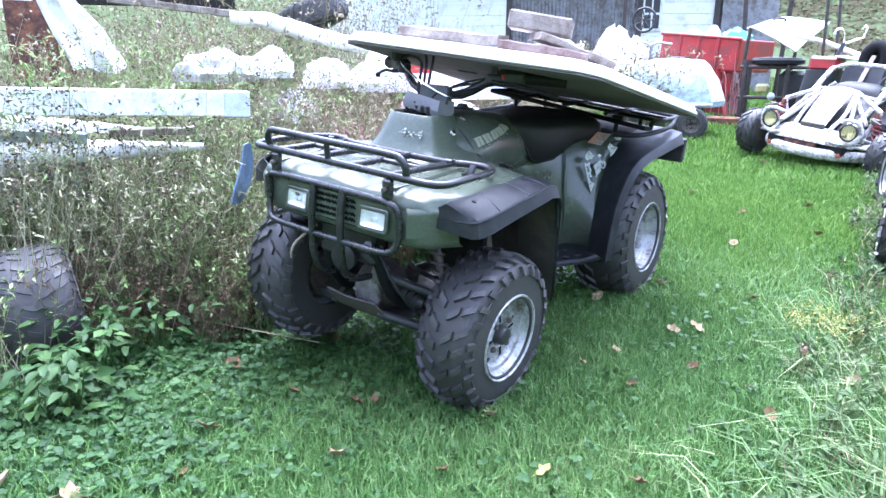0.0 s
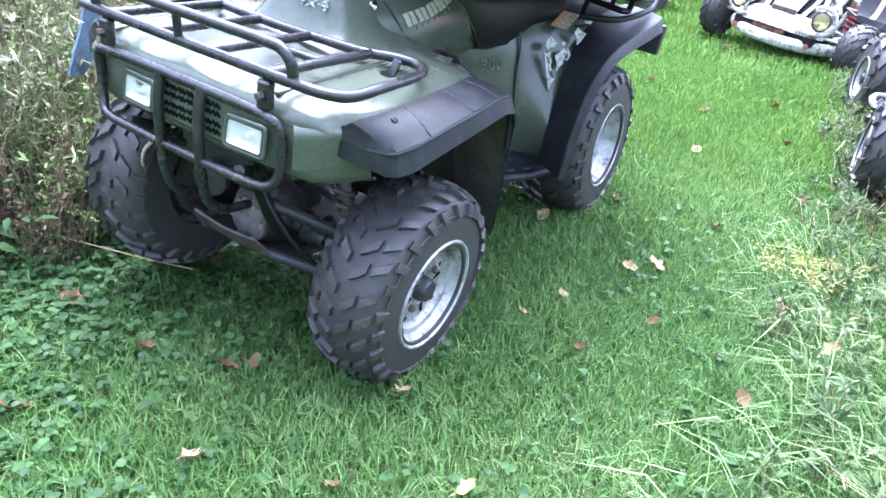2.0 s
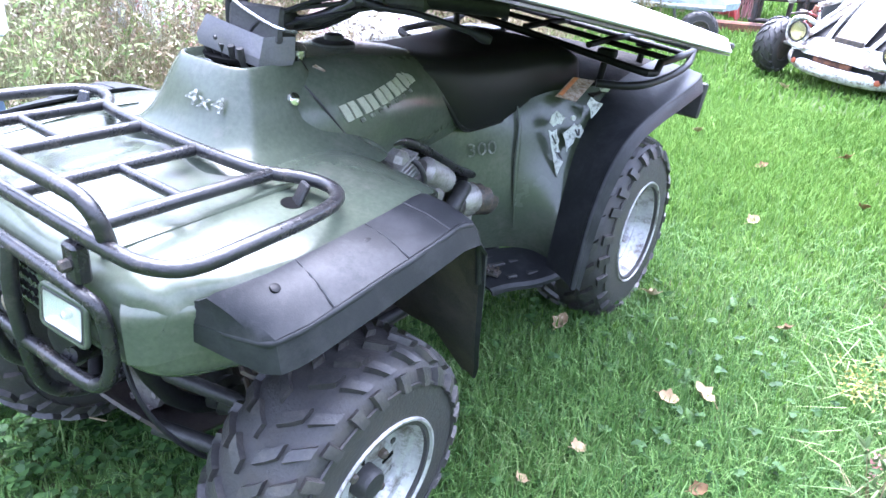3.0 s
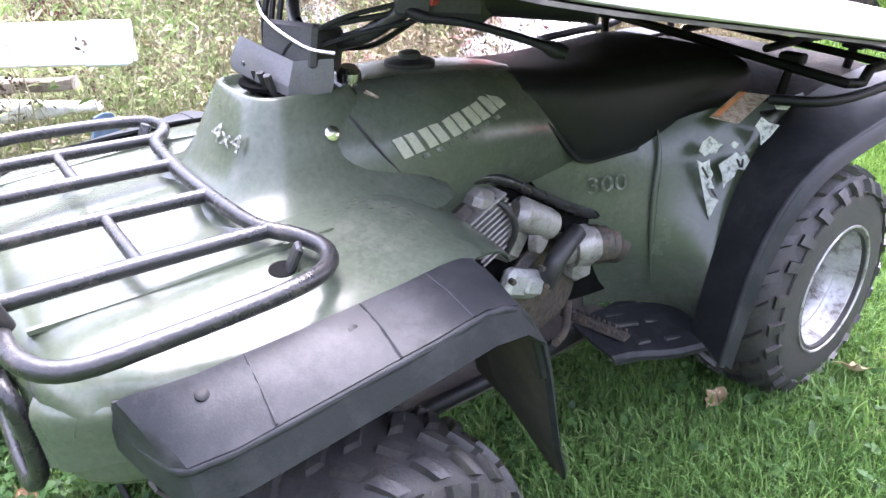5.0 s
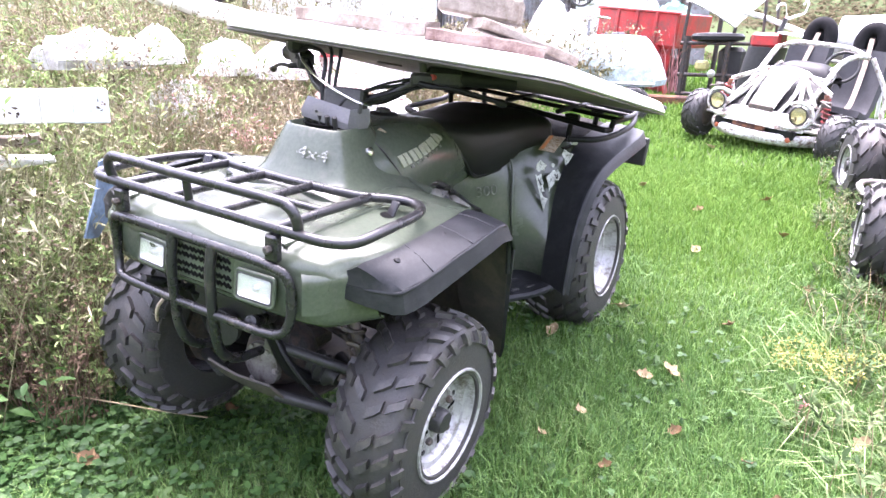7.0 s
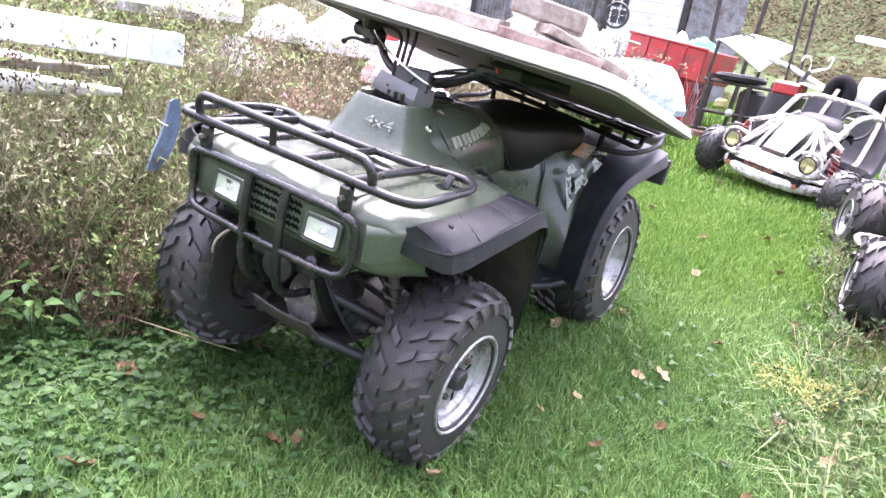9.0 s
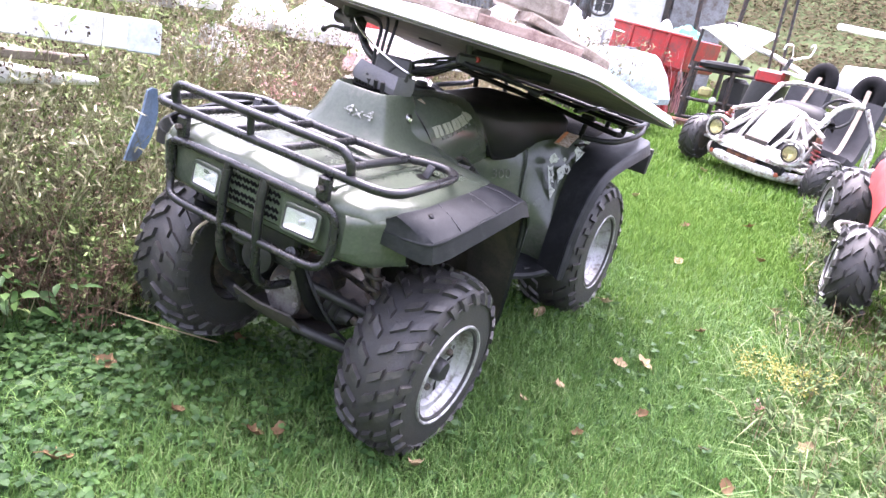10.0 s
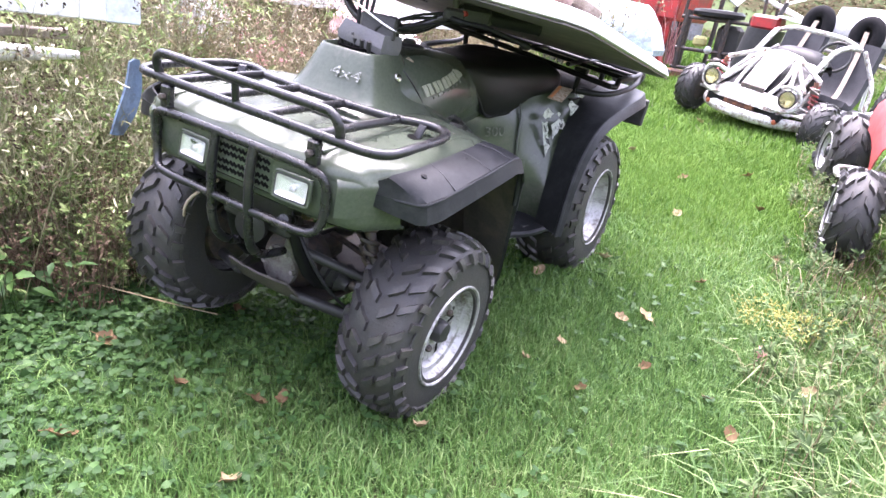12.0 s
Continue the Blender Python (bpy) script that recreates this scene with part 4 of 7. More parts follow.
# headlights and grille
for s in (-1, 1):
    cx = 0.196 if s > 0 else -0.094
    m = basis((cx, -0.2705, 0.622), (1, 0.06 * s, 0), (0, 0.12, 1))
    lamp = qpart("headlight", Build().box((0, 0, -0.024), (0.100, 0.064, 0.016), 0.010, m), CAP, "rectangular clear headlight")
    for ww, hh, zz, r, mt in ((0.0465, 0.0285, 0.010, 0.0045, GREEN), (0.0425, 0.0245, 0.0125, 0.0022, CAP)):
        ring = []
        for sx, sy, a0 in ((1, 1, 0), (-1, 1, 90), (-1, -1, 180), (1, -1, 270)):
            for a in (radians(a0 + q * 30) for q in range(4)):
                ring.append(m @ Vector((sx * (ww - 0.008) + 0.008 * math.cos(a), sy * (hh - 0.008) + 0.008 * math.sin(a), zz)))
        part("bezel", Build().tube(ring, r, 8, True), mt, lamp)
    net = []
    for j in range(7):
        v = -1 + j / 3
        net.append([m @ Vector((u * 0.0425, v * 0.0245, 0.009 - 0.010 * (1 - u ** 4) * (1 - v ** 4))) for u in (-1, -0.8, -0.4, 0, 0.4, 0.8, 1)])
    part("bulb", Build().lathe([(0, 0.007), (0.010, 0.006), (0.013, 0.002)], 12, m @ pose(0, 0, 0.001, 0, -90, 0)), REFLECT, lamp)
    part("reflector", Build().sheet(net, 0.002, 2, 2), REFLECT, lamp)
    lens = Build().box((0, 0, 0.012), (0.086, 0.050, 0.005), 0.002, m)
    part("lens", lens, LENS, lamp, "clear glass lens").visible_shadow = False
qpart("grille", Build().box((FX + 0.030, -0.2675, 0.628), (0.176, 0.014, 0.086), 0.006), GREEN, "green grille with dark slots")
for row in range(2):
    for k in range(7):
        x = FX + 0.030 + (k - 3) * 0.0235
        b = Build()
        for q in (-1, 1):
            for e in (-1, 1):
                b.box((0, 0, 0), (0.0135, 0.0074, 0.003), 0.001, basis((x + q * 0.005, -0.2750, 0.648 - row * 0.036 + e * 0.0078), (1, 0, -0.75), (0.75, 0, 1)))
        qpart("grille_slot", b, GAP)

# handlebar and its controls
bar = smooth([(-0.36, 0.415, 0.986), (-0.25, 0.335, 0.988), (-0.18, 0.285, 0.980), (-0.11, 0.245, 0.935), (-0.04, 0.225, 0.915), (0.04, 0.225, 0.915), (0.11, 0.245, 0.935), (0.18, 0.285, 0.980), (0.25, 0.335, 0.988), (0.36, 0.415, 0.986)], 5)
qpart("handlebar", Build().tube(bar, 0.0115, 10), BLACK)
qpart("steering_stem", Build().tube([(0, 0.16, 0.80), (0, 0.222, 0.915)], 0.018, 10), GRIME)
for s in (-1, 1):
    g = [(s * 0.255, 0.338, 0.988), (s * 0.262, 0.343, 0.988), (s * 0.36, 0.415, 0.986), (s * 0.366, 0.419, 0.986)]
    grip = qpart("grip", Build().tube(g, [0.0215, 0.0195, 0.0195, 0.0225], 12), SOFTBLACK, "black rubber hand grip")
    box_at = basis((s * 0.218, 0.312, 0.986), (s * 0.81, 0.58, 0), (0, 0, 1))
    qpart("switch_box", Build().box((0.008, 0, 0), (0.092, 0.048, 0.050), 0.012, box_at), CAP)
    qpart("brake_lever", Build().tube(smooth([(s * 0.17, 0.262, 0.975), (s * 0.22, 0.266, 0.968), (s * 0.275, 0.290, 0.966), (s * 0.335, 0.330, 0.952), (s * 0.375, 0.360, 0.938)], 5), [0.0075] * 6 + [0.0052] * 11 + [0.006, 0.0095, 0.010, 0.007], 8), SOFTBLACK, "black brake lever")
    qpart("lever_pivot", Build().box((0, 0, 0), (0.055, 0.030, 0.026), 0.006, basis((s * 0.19, 0.272, 0.980), (s * 0.81, 0.58, 0), (0, 0, 1))), CAP)
qpart("kill_switch", Build().lathe([(0, 0.008), (0.010, 0.007)], 10, pose(0.215, 0.285, 0.988, 0, 0, -90)), RED)
qpart("master_cylinder", Build().box((0, 0, 0), (0.045, 0.055, 0.040), 0.010, pose(-0.215, 0.285, 1.022, 0, 0, -35)), CAP)
qpart("mirror_mount", Build().tube([(0.19, 0.275, 0.998), (0.188, 0.268, 1.045), (0.196, 0.270, 1.058)], 0.009, 8), CAP)
pod = [[(-0.028, 0.118, 0.926), (0.022, 0.132, 0.915), (0.076, 0.148, 0.904), (0.094, 0.200, 0.904)], [(-0.036, 0.103, 0.894), (0.020, 0.119, 0.883), (0.079, 0.136, 0.871), (0.098, 0.196, 0.872)], [(-0.034, 0.104, 0.878), (0.019, 0.120, 0.867), (0.076, 0.137, 0.856), (0.094, 0.194, 0.858)]]
qpart("bar_pod", Build().sheet(pod, 0.006, 1, 1), POD, "grey plastic handlebar pod", angle=25)
qpart("pod_core", Build().box((0, 0, 0), (0.095, 0.070, 0.062), 0.006, pose(0.032, 0.186, 0.914, -12, 0, 24)), CAP)
qpart("pod_bolt", Build().lathe([(0, 0.004), (0.003, 0.003)], 8, pose(0.010, 0.105, 0.895, 0, 0, -90)), CAP)
for pts, r in ((((-0.005, 0.15, 0.86), (-0.012, 0.15, 0.94), (-0.030, 0.18, 1.01), (-0.12, 0.24, 1.025), (-0.20, 0.28, 1.01)), 0.0050), (((0.010, 0.15, 0.86), (0.004, 0.155, 0.95), (-0.02, 0.19, 1.03), (-0.10, 0.24, 1.04), (-0.19, 0.28, 1.02)), 0.0044), (((0.020, 0.16, 0.86), (0.018, 0.16, 0.95), (0.0, 0.20, 1.04), (-0.10, 0.26, 1.03)), 0.0044),
               (((0.030, 0.15, 0.86), (0.045, 0.155, 0.915), (0.085, 0.195, 0.945), (0.14, 0.25, 0.962), (0.205, 0.295, 0.975)), 0.0042), (((0.045, 0.16, 0.865), (0.060, 0.165, 0.920), (0.100, 0.205, 0.955), (0.15, 0.255, 0.975), (0.21, 0.30, 0.992)), 0.0036), (((0.055, 0.17, 0.865), (0.072, 0.180, 0.912), (0.115, 0.220, 0.936), (0.16, 0.262, 0.952), (0.205, 0.30, 0.968)), 0.0036),
               (((0.0, 0.20, 0.86), (0.03, 0.24, 0.90), (0.09, 0.27, 0.915), (0.17, 0.30, 0.965)), 0.0040)):
    qpart("cable", Build().tube(smooth(pts, 6), r, 6), SOFTBLACK)
qpart("bare_cable", Build().tube(smooth([(-0.185, 0.262, 1.005), (-0.10, 0.19, 0.985), (0.0, 0.145, 0.955), (0.075, 0.165, 0.922), (0.098, 0.20, 0.912)], 6), 0.0032, 6), CHROME, "bare silver control cable")
for k in range(5):
    qpart("wiring", Build().tube(smooth([(-0.035 + 0.022 * k, 0.118, 0.885), (-0.035 + 0.021 * k, 0.125, 0.865), (-0.03 + 0.018 * k, 0.14, 0.845)], 3), 0.006, 6), CAP)

# rear rack
rr = smooth([(0, 1.16, 0.818), (0.33, 1.16, 0.816), (0.375, 1.18, 0.814), (0.385, 1.25, 0.812), (0.380, 1.42, 0.810), (0.370, 1.545, 0.810), (0.33, 1.580, 0.812), (0, 1.585, 0.814), (-0.33, 1.580, 0.812), (-0.370, 1.545, 0.810), (-0.380, 1.42, 0.810), (-0.385, 1.25, 0.812), (-0.375, 1.18, 0.814), (-0.33, 1.16, 0.816)], 4, True)
rr = [(p[0], p[1], p[2] + 0.045 * (0.37 - p[0]) / 0.74 - (0.026 * (p[0] + 0.37) / 0.74 if p[1] < 1.22 else 0)) for p in rr]
# duller black than the front rack: the panel's shade is in the colour
qpart("rear_rack", Build().tube(rr, TR, 10, True), SOFTBLACK, "black tubular steel rear carrier rack")
for y in (1.30, 1.44):
    qpart("rack_tube", Build().tube([(-0.38, y, 0.857), (0, y, 0.837), (0.38, y, 0.812)], TR * 0.8, 8), SOFTBLACK)
for x in (-0.20, 0.0, 0.20):
    qpart("rack_tube", Build().tube([(x, 1.16, 0.840 - 0.06 * x), (x, 1.3, 0.844 - 0.06 * x), (x, 1.583, 0.838 - 0.06 * x)], TR * 0.85, 8), SOFTBLACK)
for s in (-1, 1):
    qpart("rack_tube", Build().tube(smooth([(s * 0.375, 1.53, 0.810 if s > 0 else 0.855), (s * 0.398, 1.42, 0.785), (s * 0.400, 1.24, 0.772), (s * 0.38, 1.08, 0.768), (s * 0.30, 1.02, 0.765)], 4), TR, 8), SOFTBLACK)
    for y in (1.18, 1.46):
        qpart("rack_post", Build().tube([(s * 0.24, y, 0.72), (s * 0.25, y, 0.834 - 0.06 * s * 0.25)], 0.010, 8).box((s * 0.25, y, 0.830 - 0.06 * s * 0.25), (0.05, 0.030, 0.022), 0.004), SOFTBLACK)

# engine, gearbox and chassis seen through the gaps
eng = qpart("engine_case", Build().box((0.0, 0.60, 0.42), (0.25, 0.42, 0.20), 0.03).lathe([(0.10, 0.02), (0.10, 0.105), (0.14, 0.10), (0.155, 0.085), (0.16, 0.02)], 26, pose(0, 0.60, 0.42)), GRIME, "oily cast aluminium engine")
tilt = pose(0.085, 0.405, 0.640, 26, 0, 0)
for k in range(9):
    part("cooling_fin", Build().box((0, 0, -0.0115 * k), (0.19, 0.125, 0.0045), 0.0015, tilt), ENGINE, eng)
part("cylinder", Build().box((0, 0, -0.045), (0.165, 0.10, 0.12), 0.02, tilt), GRIME, eng)
part("cylinder_head", Build().box((0, 0.010, 0), (0.17, 0.105, 0.10), 0.018, pose(0.085, 0.485, 0.580, -32, 0, 0)).box((0, 0, 0), (0.05, 0.05, 0.04), 0.012, pose(0.150, 0.425, 0.655, -20, 0, 0)), ENGINE, eng)
part("starter_motor", Build().tube([(0.165, 0.492, 0.622), (0.168, 0.502, 0.618), (0.175, 0.560, 0.585), (0.177, 0.575, 0.577), (0.178, 0.580, 0.574)], [0.020, 0.030, 0.030, 0.027, 0.010], 18), ENGINE, eng)
part("head_cover", Build().lathe([(0, 0.01), (0, 0.030), (0.016, 0.028), (0.020, 0.018), (0.02, 0.01)], 14, pose(0.170, 0.545, 0.560, 0, 0, 20)), ENGINE, eng)
part("side_cover", Build().box((0, 0, 0), (0.03, 0.105, 0.055), 0.010, pose(0.188, 0.498, 0.487, -24, 0, 8)).box((0.015, 0.02, 0.0), (0.012, 0.05, 0.03), 0.004, pose(0.190, 0.498, 0.487, -24, 0, 8)), ALU, eng, "bright bare aluminium cover")
for dy, dz in ((-0.040, 0.026), (0.045, -0.012), (0.03, 0.03), (-0.045, -0.02)):
    part("cover_bolt", Build().lathe([(0, 0.006), (0.010, 0.006), (0.012, 0.004)], 6, pose(0.203, 0.498 + dy, 0.487 + dz)), GRIME, eng)
part("intake_pipe", Build().tube(smooth([(0.195, 0.560, 0.470), (0.203, 0.562, 0.505), (0.200, 0.592, 0.534), (0.185, 0.640, 0.548)], 5), 0.019, 12), CAP, eng, "black rubber pipe")
part("carburettor", Build().lathe([(-0.045, 0.01), (-0.045, 0.030), (-0.02, 0.032), (-0.018, 0.041), (0.018, 0.042), (0.022, 0.036), (0.036, 0.034), (0.04, 0.01)], 20, pose(0.165, 0.672, 0.500, 0, 0, 72)).box((0, 0, 0), (0.05, 0.05, 0.05), 0.01, pose(0.165, 0.672, 0.458)), ENGINE, eng, "bright cast carburettor")
part("air_hose", Build().tube(smooth([(0.155, 0.705, 0.488), (0.155, 0.755, 0.478), (0.155, 0.835, 0.452), (0.155, 0.865, 0.44)], 6), [0.036 + 0.006 * (k % 2) for k in range(19)], 16), GRIME, eng, "ribbed brownish rubber air hose")
part("frame_rail", Build().tube(smooth([(0.11, 0.33, 0.655), (0.135, 0.40, 0.685), (0.14, 0.47, 0.680), (0.145, 0.58, 0.622), (0.145, 0.68, 0.566), (0.14, 0.78, 0.525)], 4), 0.010, 8), BLACK, eng)
# sheet added behind the engine, its near-black colour stands for shade
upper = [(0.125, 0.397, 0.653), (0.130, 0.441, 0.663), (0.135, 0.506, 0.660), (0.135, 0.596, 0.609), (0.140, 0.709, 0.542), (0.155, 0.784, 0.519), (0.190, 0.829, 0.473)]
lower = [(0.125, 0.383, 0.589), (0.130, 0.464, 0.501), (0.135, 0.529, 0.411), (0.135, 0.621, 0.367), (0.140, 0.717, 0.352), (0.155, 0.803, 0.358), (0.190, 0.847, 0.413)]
part("engine_bay_shade", Build().sheet([upper, [tuple((Vector(p) + Vector(q)) / 2) for p, q in zip(upper, lower)], lower], 0.003, 1, 3), GAP, eng, "near-black sheet painted as the shade behind the engine")
part("spark_lead", Build().tube(smooth([(0.15, 0.43, 0.665), (0.185, 0.455, 0.645), (0.19, 0.475, 0.60), (0.175, 0.47, 0.55)], 5), 0.006, 8), CAP, eng)
for s in (-1, 1):
    qpart("chassis_rail", Build().tube(smooth([(s * 0.10, -0.17, 0.50), (s * 0.12, -0.06, 0.30), (s * 0.13, 0.2, 0.25), (s * 0.13, 0.8, 0.25), (s * 0.12, 1.2, 0.34)], 4), 0.016, 8), SOFTBLACK)
    qpart("chassis_rail", Build().tube(smooth([(s * 0.12, -0.19, 0.58), (s * 0.13, 0.05, 0.62), (s * 0.08, 0.4, 0.60), (s * 0.07, 0.9, 0.62)], 4), 0.014, 8), BLACK)
    for y0 in (-0.09, 0.09):
        qpart("suspension_arm", Build().tube([(s * 0.10, y0 * 1.3, 0.40), (s * 0.32, 0.01, 0.325)], 0.013, 8), CAP)
        qpart("suspension_arm", Build().tube([(s * 0.09, y0 * 1.3, 0.27), (s * 0.33, 0.01, 0.215)], 0.015, 8), CAP)
    coil = [(s * (0.17 + 0.11 * k / 60) + 0.026 * math.cos(k * 0.9), -0.02 + 0.026 * math.sin(k * 0.9), 0.60 - 0.26 * k / 60) for k in range(61)]
    qpart("shock_spring", Build().tube(coil, 0.0055, 6), GRIME)
    qpart("shock_absorber", Build().tube([(s * 0.165, -0.02, 0.63), (s * 0.29, -0.02, 0.33)], 0.014, 8), GRIME)
    qpart("drive_boot", Build().lathe([(0, 0.020), (0.01, 0.040), (0.022, 0.030), (0.034, 0.038), (0.046, 0.027), (0.058, 0.034), (0.07, 0.022), (0.085, 0.018)], 16, pose(s * 0.105, -0.01, 0.315, 0, 12 * s, 0 if s > 0 else 180)), CAP)
    qpart("drive_shaft", Build().tube([(s * 0.11, -0.01, 0.315), (s * 0.34, 0.01, 0.27)], 0.013, 8), GRIME)
    qpart("tie_rod", Build().tube([(s * 0.03, 0.10, 0.36), (s * 0.32, 0.09, 0.315)], 0.009, 8), GRIME)
    qpart("brake_hose", Build().tube(smooth([(s * 0.12, -0.18, 0.52), (s * 0.20, -0.20, 0.44), (s * 0.25, -0.16, 0.35), (s * 0.28, -0.08, 0.28), (s * 0.31, 0.0, 0.27)], 5), 0.0042, 6), TAN if s < 0 else SOFTBLACK)
    qpart("bumper_strut", Build().tube([(FX + s * 0.16, gy + 0.01, 0.545), (s * 0.13, -0.17, 0.50)], 0.012, 8), BLACK)
qpart("front_differential", Build().lathe([(-0.085, 0.02), (-0.085, 0.045), (-0.06, 0.075), (-0.01, 0.088), (0.03, 0.075), (0.07, 0.045), (0.085, 0.02)], 22, pose(0.02, -0.01, 0.315)).box((0, 0, 0), (0.06, 0.14, 0.07), 0.02, pose(0.02, 0.08, 0.315)), GRIME, "oily grey front axle housing")
for k in range(6):
    a = k * math.pi / 3
    qpart("housing_bolt", Build().lathe([(0, 0.007), (0.010, 0.007)], 6, pose(0.02 + 0.048 * math.cos(a), -0.092, 0.315 + 0.048 * math.sin(a), 0, 0, -90)), ENGINE)
qpart("differential_cover", Build().lathe([(0, 0.02), (0.0, 0.056), (0.012, 0.054), (0.020, 0.036), (0.022, 0.012)], 22, pose(0.02, -0.082, 0.315, 0, 0, -90)).box((0, 0, 0), (0.05, 0.05, 0.10), 0.012, pose(0.045, -0.070, 0.36, 0, 12, 0)), CASTING)
qpart("oil_cooler", Build().box((0, -0.15, 0.50), (0.22, 0.05, 0.12), 0.01), CAP)
qpart("horn", Build().lathe([(0, 0.012), (0.004, 0.040), (0.022, 0.042), (0.028, 0.030), (0.03, 0.01)], 18, pose(0.015, -0.185, 0.455, 0, 0, -80)), CAP)
for s in (-1, 1):
    qpart("inner_cover", Build().box((0, 0, 0), (0.19, 0.13, 0.13), 0.02, pose(s * 0.205, -0.085, 0.585, 0, 0, -8 * s)), TRAY)
    qpart("inner_cover", Build().box((0, 0, 0), (0.20, 0.02, 0.26), 0.008, pose(s * 0.20, 0.14, 0.50, 0, 0, 0)), TRAY)
qpart("under_body", Build().box((0, 0.08, 0.58), (0.24, 0.46, 0.10), 0.03), CAP)
qpart("skid_plate", Build().sheet([[(-0.10, -0.15, 0.31), (0, -0.155, 0.305), (0.10, -0.15, 0.31)], [(-0.13, -0.06, 0.235), (0, -0.06, 0.23), (0.13, -0.06, 0.235)], [(-0.14, 0.3, 0.225), (0, 0.3, 0.22), (0.14, 0.3, 0.225)], [(-0.14, 0.9, 0.225), (0, 0.9, 0.22), (0.14, 0.9, 0.225)]], 0.006, 3, 2), MUDDY)
peg = Build().tube([(0.10, 0.712, 0.305), (0.255, 0.745, 0.305)], 0.009, 8).box((0, 0, 0), (0.155, 0.030, 0.010), 0.003, pose(0.185, 0.728, 0.305, 0, 0, 12))
for k in range(12):
    for e in (-1, 1):
        peg.box((0.110 + 0.0125 * k, 0.712 + 0.0027 * k + 0.013 * e, 0.313), (0.006, 0.005, 0.010), 0.001)
qpart("foot_peg", peg, GRIME, "serrated steel foot peg")
qpart("shift_pedal", Build().tube(smooth([(0.15, 0.68, 0.36), (0.20, 0.62, 0.345), (0.235, 0.555, 0.36)], 4), 0.008, 8), GRIME)
qpart("rear_axle", Build().lathe([(-0.34, 0.02), (-0.14, 0.03), (-0.10, 0.07), (0.10, 0.07), (0.14, 0.03), (0.34, 0.02)], 18, pose(0, 1.262, 0.315)), GRIME)
qpart("muffler", Build().lathe([(-0.02, 0.03), (0, 0.06), (0.34, 0.06), (0.36, 0.03)], 18, pose(-0.2, 1.1, 0.50, 0, 0, 90)), GRIME)

# ---- ground ----
def hill_z(x, y):
    """How far the seen hillsides, and unseen ones added to shape the light, rise above the yard floor."""
    far = np.maximum(y, np.maximum(np.abs(x) + 3, 3 - y))
    # slopes behind the camera and at right are unseen, added to shape reflections
    return np.clip((far - 15) / 14, 0, 1) ** 1.3 * 5.0 + np.clip(np.maximum(-y - 8, x - 10) / 9, 0, 1) ** 1.2 * 2.0 + np.clip((-x - 9) / 9, 0, 1) ** 1.2 * 4.5


def ground_sheet():
    xs = np.concatenate([np.linspace(-60, -6, 14), np.linspace(-5, 5, 70), np.linspace(6, 60, 14)])
    ys = np.concatenate([np.linspace(-40, -4, 10), np.linspace(-3, 9, 84), np.linspace(10, 90, 20)])
    X, Y = np.meshgrid(xs, ys)
    Z = ground_z(X, Y)
    hill = hill_z(X, Y)
    Z = np.where(Y > 15, ground_z(X, 15.0 + 0 * Y), Z) + hill
    b = Build()
    n = len(xs)
    b.v = [tuple(p) for p in np.stack([X.ravel(), Y.ravel(), Z.ravel()], 1)]
    b.f = [(j * n + i, j * n + i + 1, (j + 1) * n + i + 1, (j + 1) * n + i) for j in range(len(ys) - 1) for i in range(n - 1)]
    return b


single("ground", ground_sheet(), SOIL, "damp soil under a green lawn that rises to a hillside", "ground", kind="structure", angle=80)


def at_ground(x, y, rz=0, up=0.0, rx=0, ry=0):
    return pose(x, y, float(ground_z(np.float64(x), np.float64(y))) + up, rx, ry, rz)


# ---- the white roof panel that lies on the quad bike, with its load ----
A, K, B, D = Vector((-0.25, 0.135, 1.118)), Vector((0.668, 0.140, 1.015)), Vector((0.652, 1.410, 0.826)), Vector((-0.56, 1.42, 0.955))
roof_panel = thing("roof_panel", "large white plastic cart roof panel lying across handlebar and rack", "roof panel")


def on_panel(u, v, h=0.0):
    """u along the front edge from A to K, v from the front edge to the back, h above the top."""
    nrm = (K - A).cross(D - A).normalized()
    return (A * (1 - u) + K * u) * (1 - v) + (D * (1 - u) + B * u) * v + nrm * h


def panel_ring(inset, h, corner):
    pts = []
    for cu, cv, a0 in ((1 - inset - corner, inset + corner, -90), (1 - inset - corner, 1 - inset - corner, 0), (inset + corner, 1 - inset - corner, 90), (inset + corner, inset + corner, 180)):
        for k in range(6):
            a = radians(a0 + 18 * k)
            pts.append(on_panel(cu + corner * math.cos(a), cv + corner * math.sin(a), h))
    return pts


shell = Build().loft([panel_ring(0.30, -0.004, 0.09), panel_ring(0.060, -0.010, 0.09), panel_ring(0.030, -0.030, 0.09), panel_ring(0.020, -0.032, 0.09), panel_ring(0.004, -0.030, 0.09), panel_ring(0.0, -0.024, 0.09), panel_ring(0.011, -0.003, 0.09), panel_ring(0.024, 0.006, 0.09), panel_ring(0.10, 0.016, 0.09), panel_ring(0.25, 0.024, 0.09)], 1, 2)
part("shell", shell, PANEL_SHELL, roof_panel, angle=40)
# sheet below the shell whose darker colour stands for the panel's own shade
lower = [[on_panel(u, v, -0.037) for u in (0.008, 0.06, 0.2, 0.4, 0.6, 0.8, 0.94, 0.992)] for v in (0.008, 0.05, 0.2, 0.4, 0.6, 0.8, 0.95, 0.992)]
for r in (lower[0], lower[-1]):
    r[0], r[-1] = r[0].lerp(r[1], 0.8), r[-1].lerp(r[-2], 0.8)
part("underside", Build().sheet(lower, 0.004, 1, 1), SHELL_UNDER, roof_panel, "grey underside with shade put into its colour", angle=40)
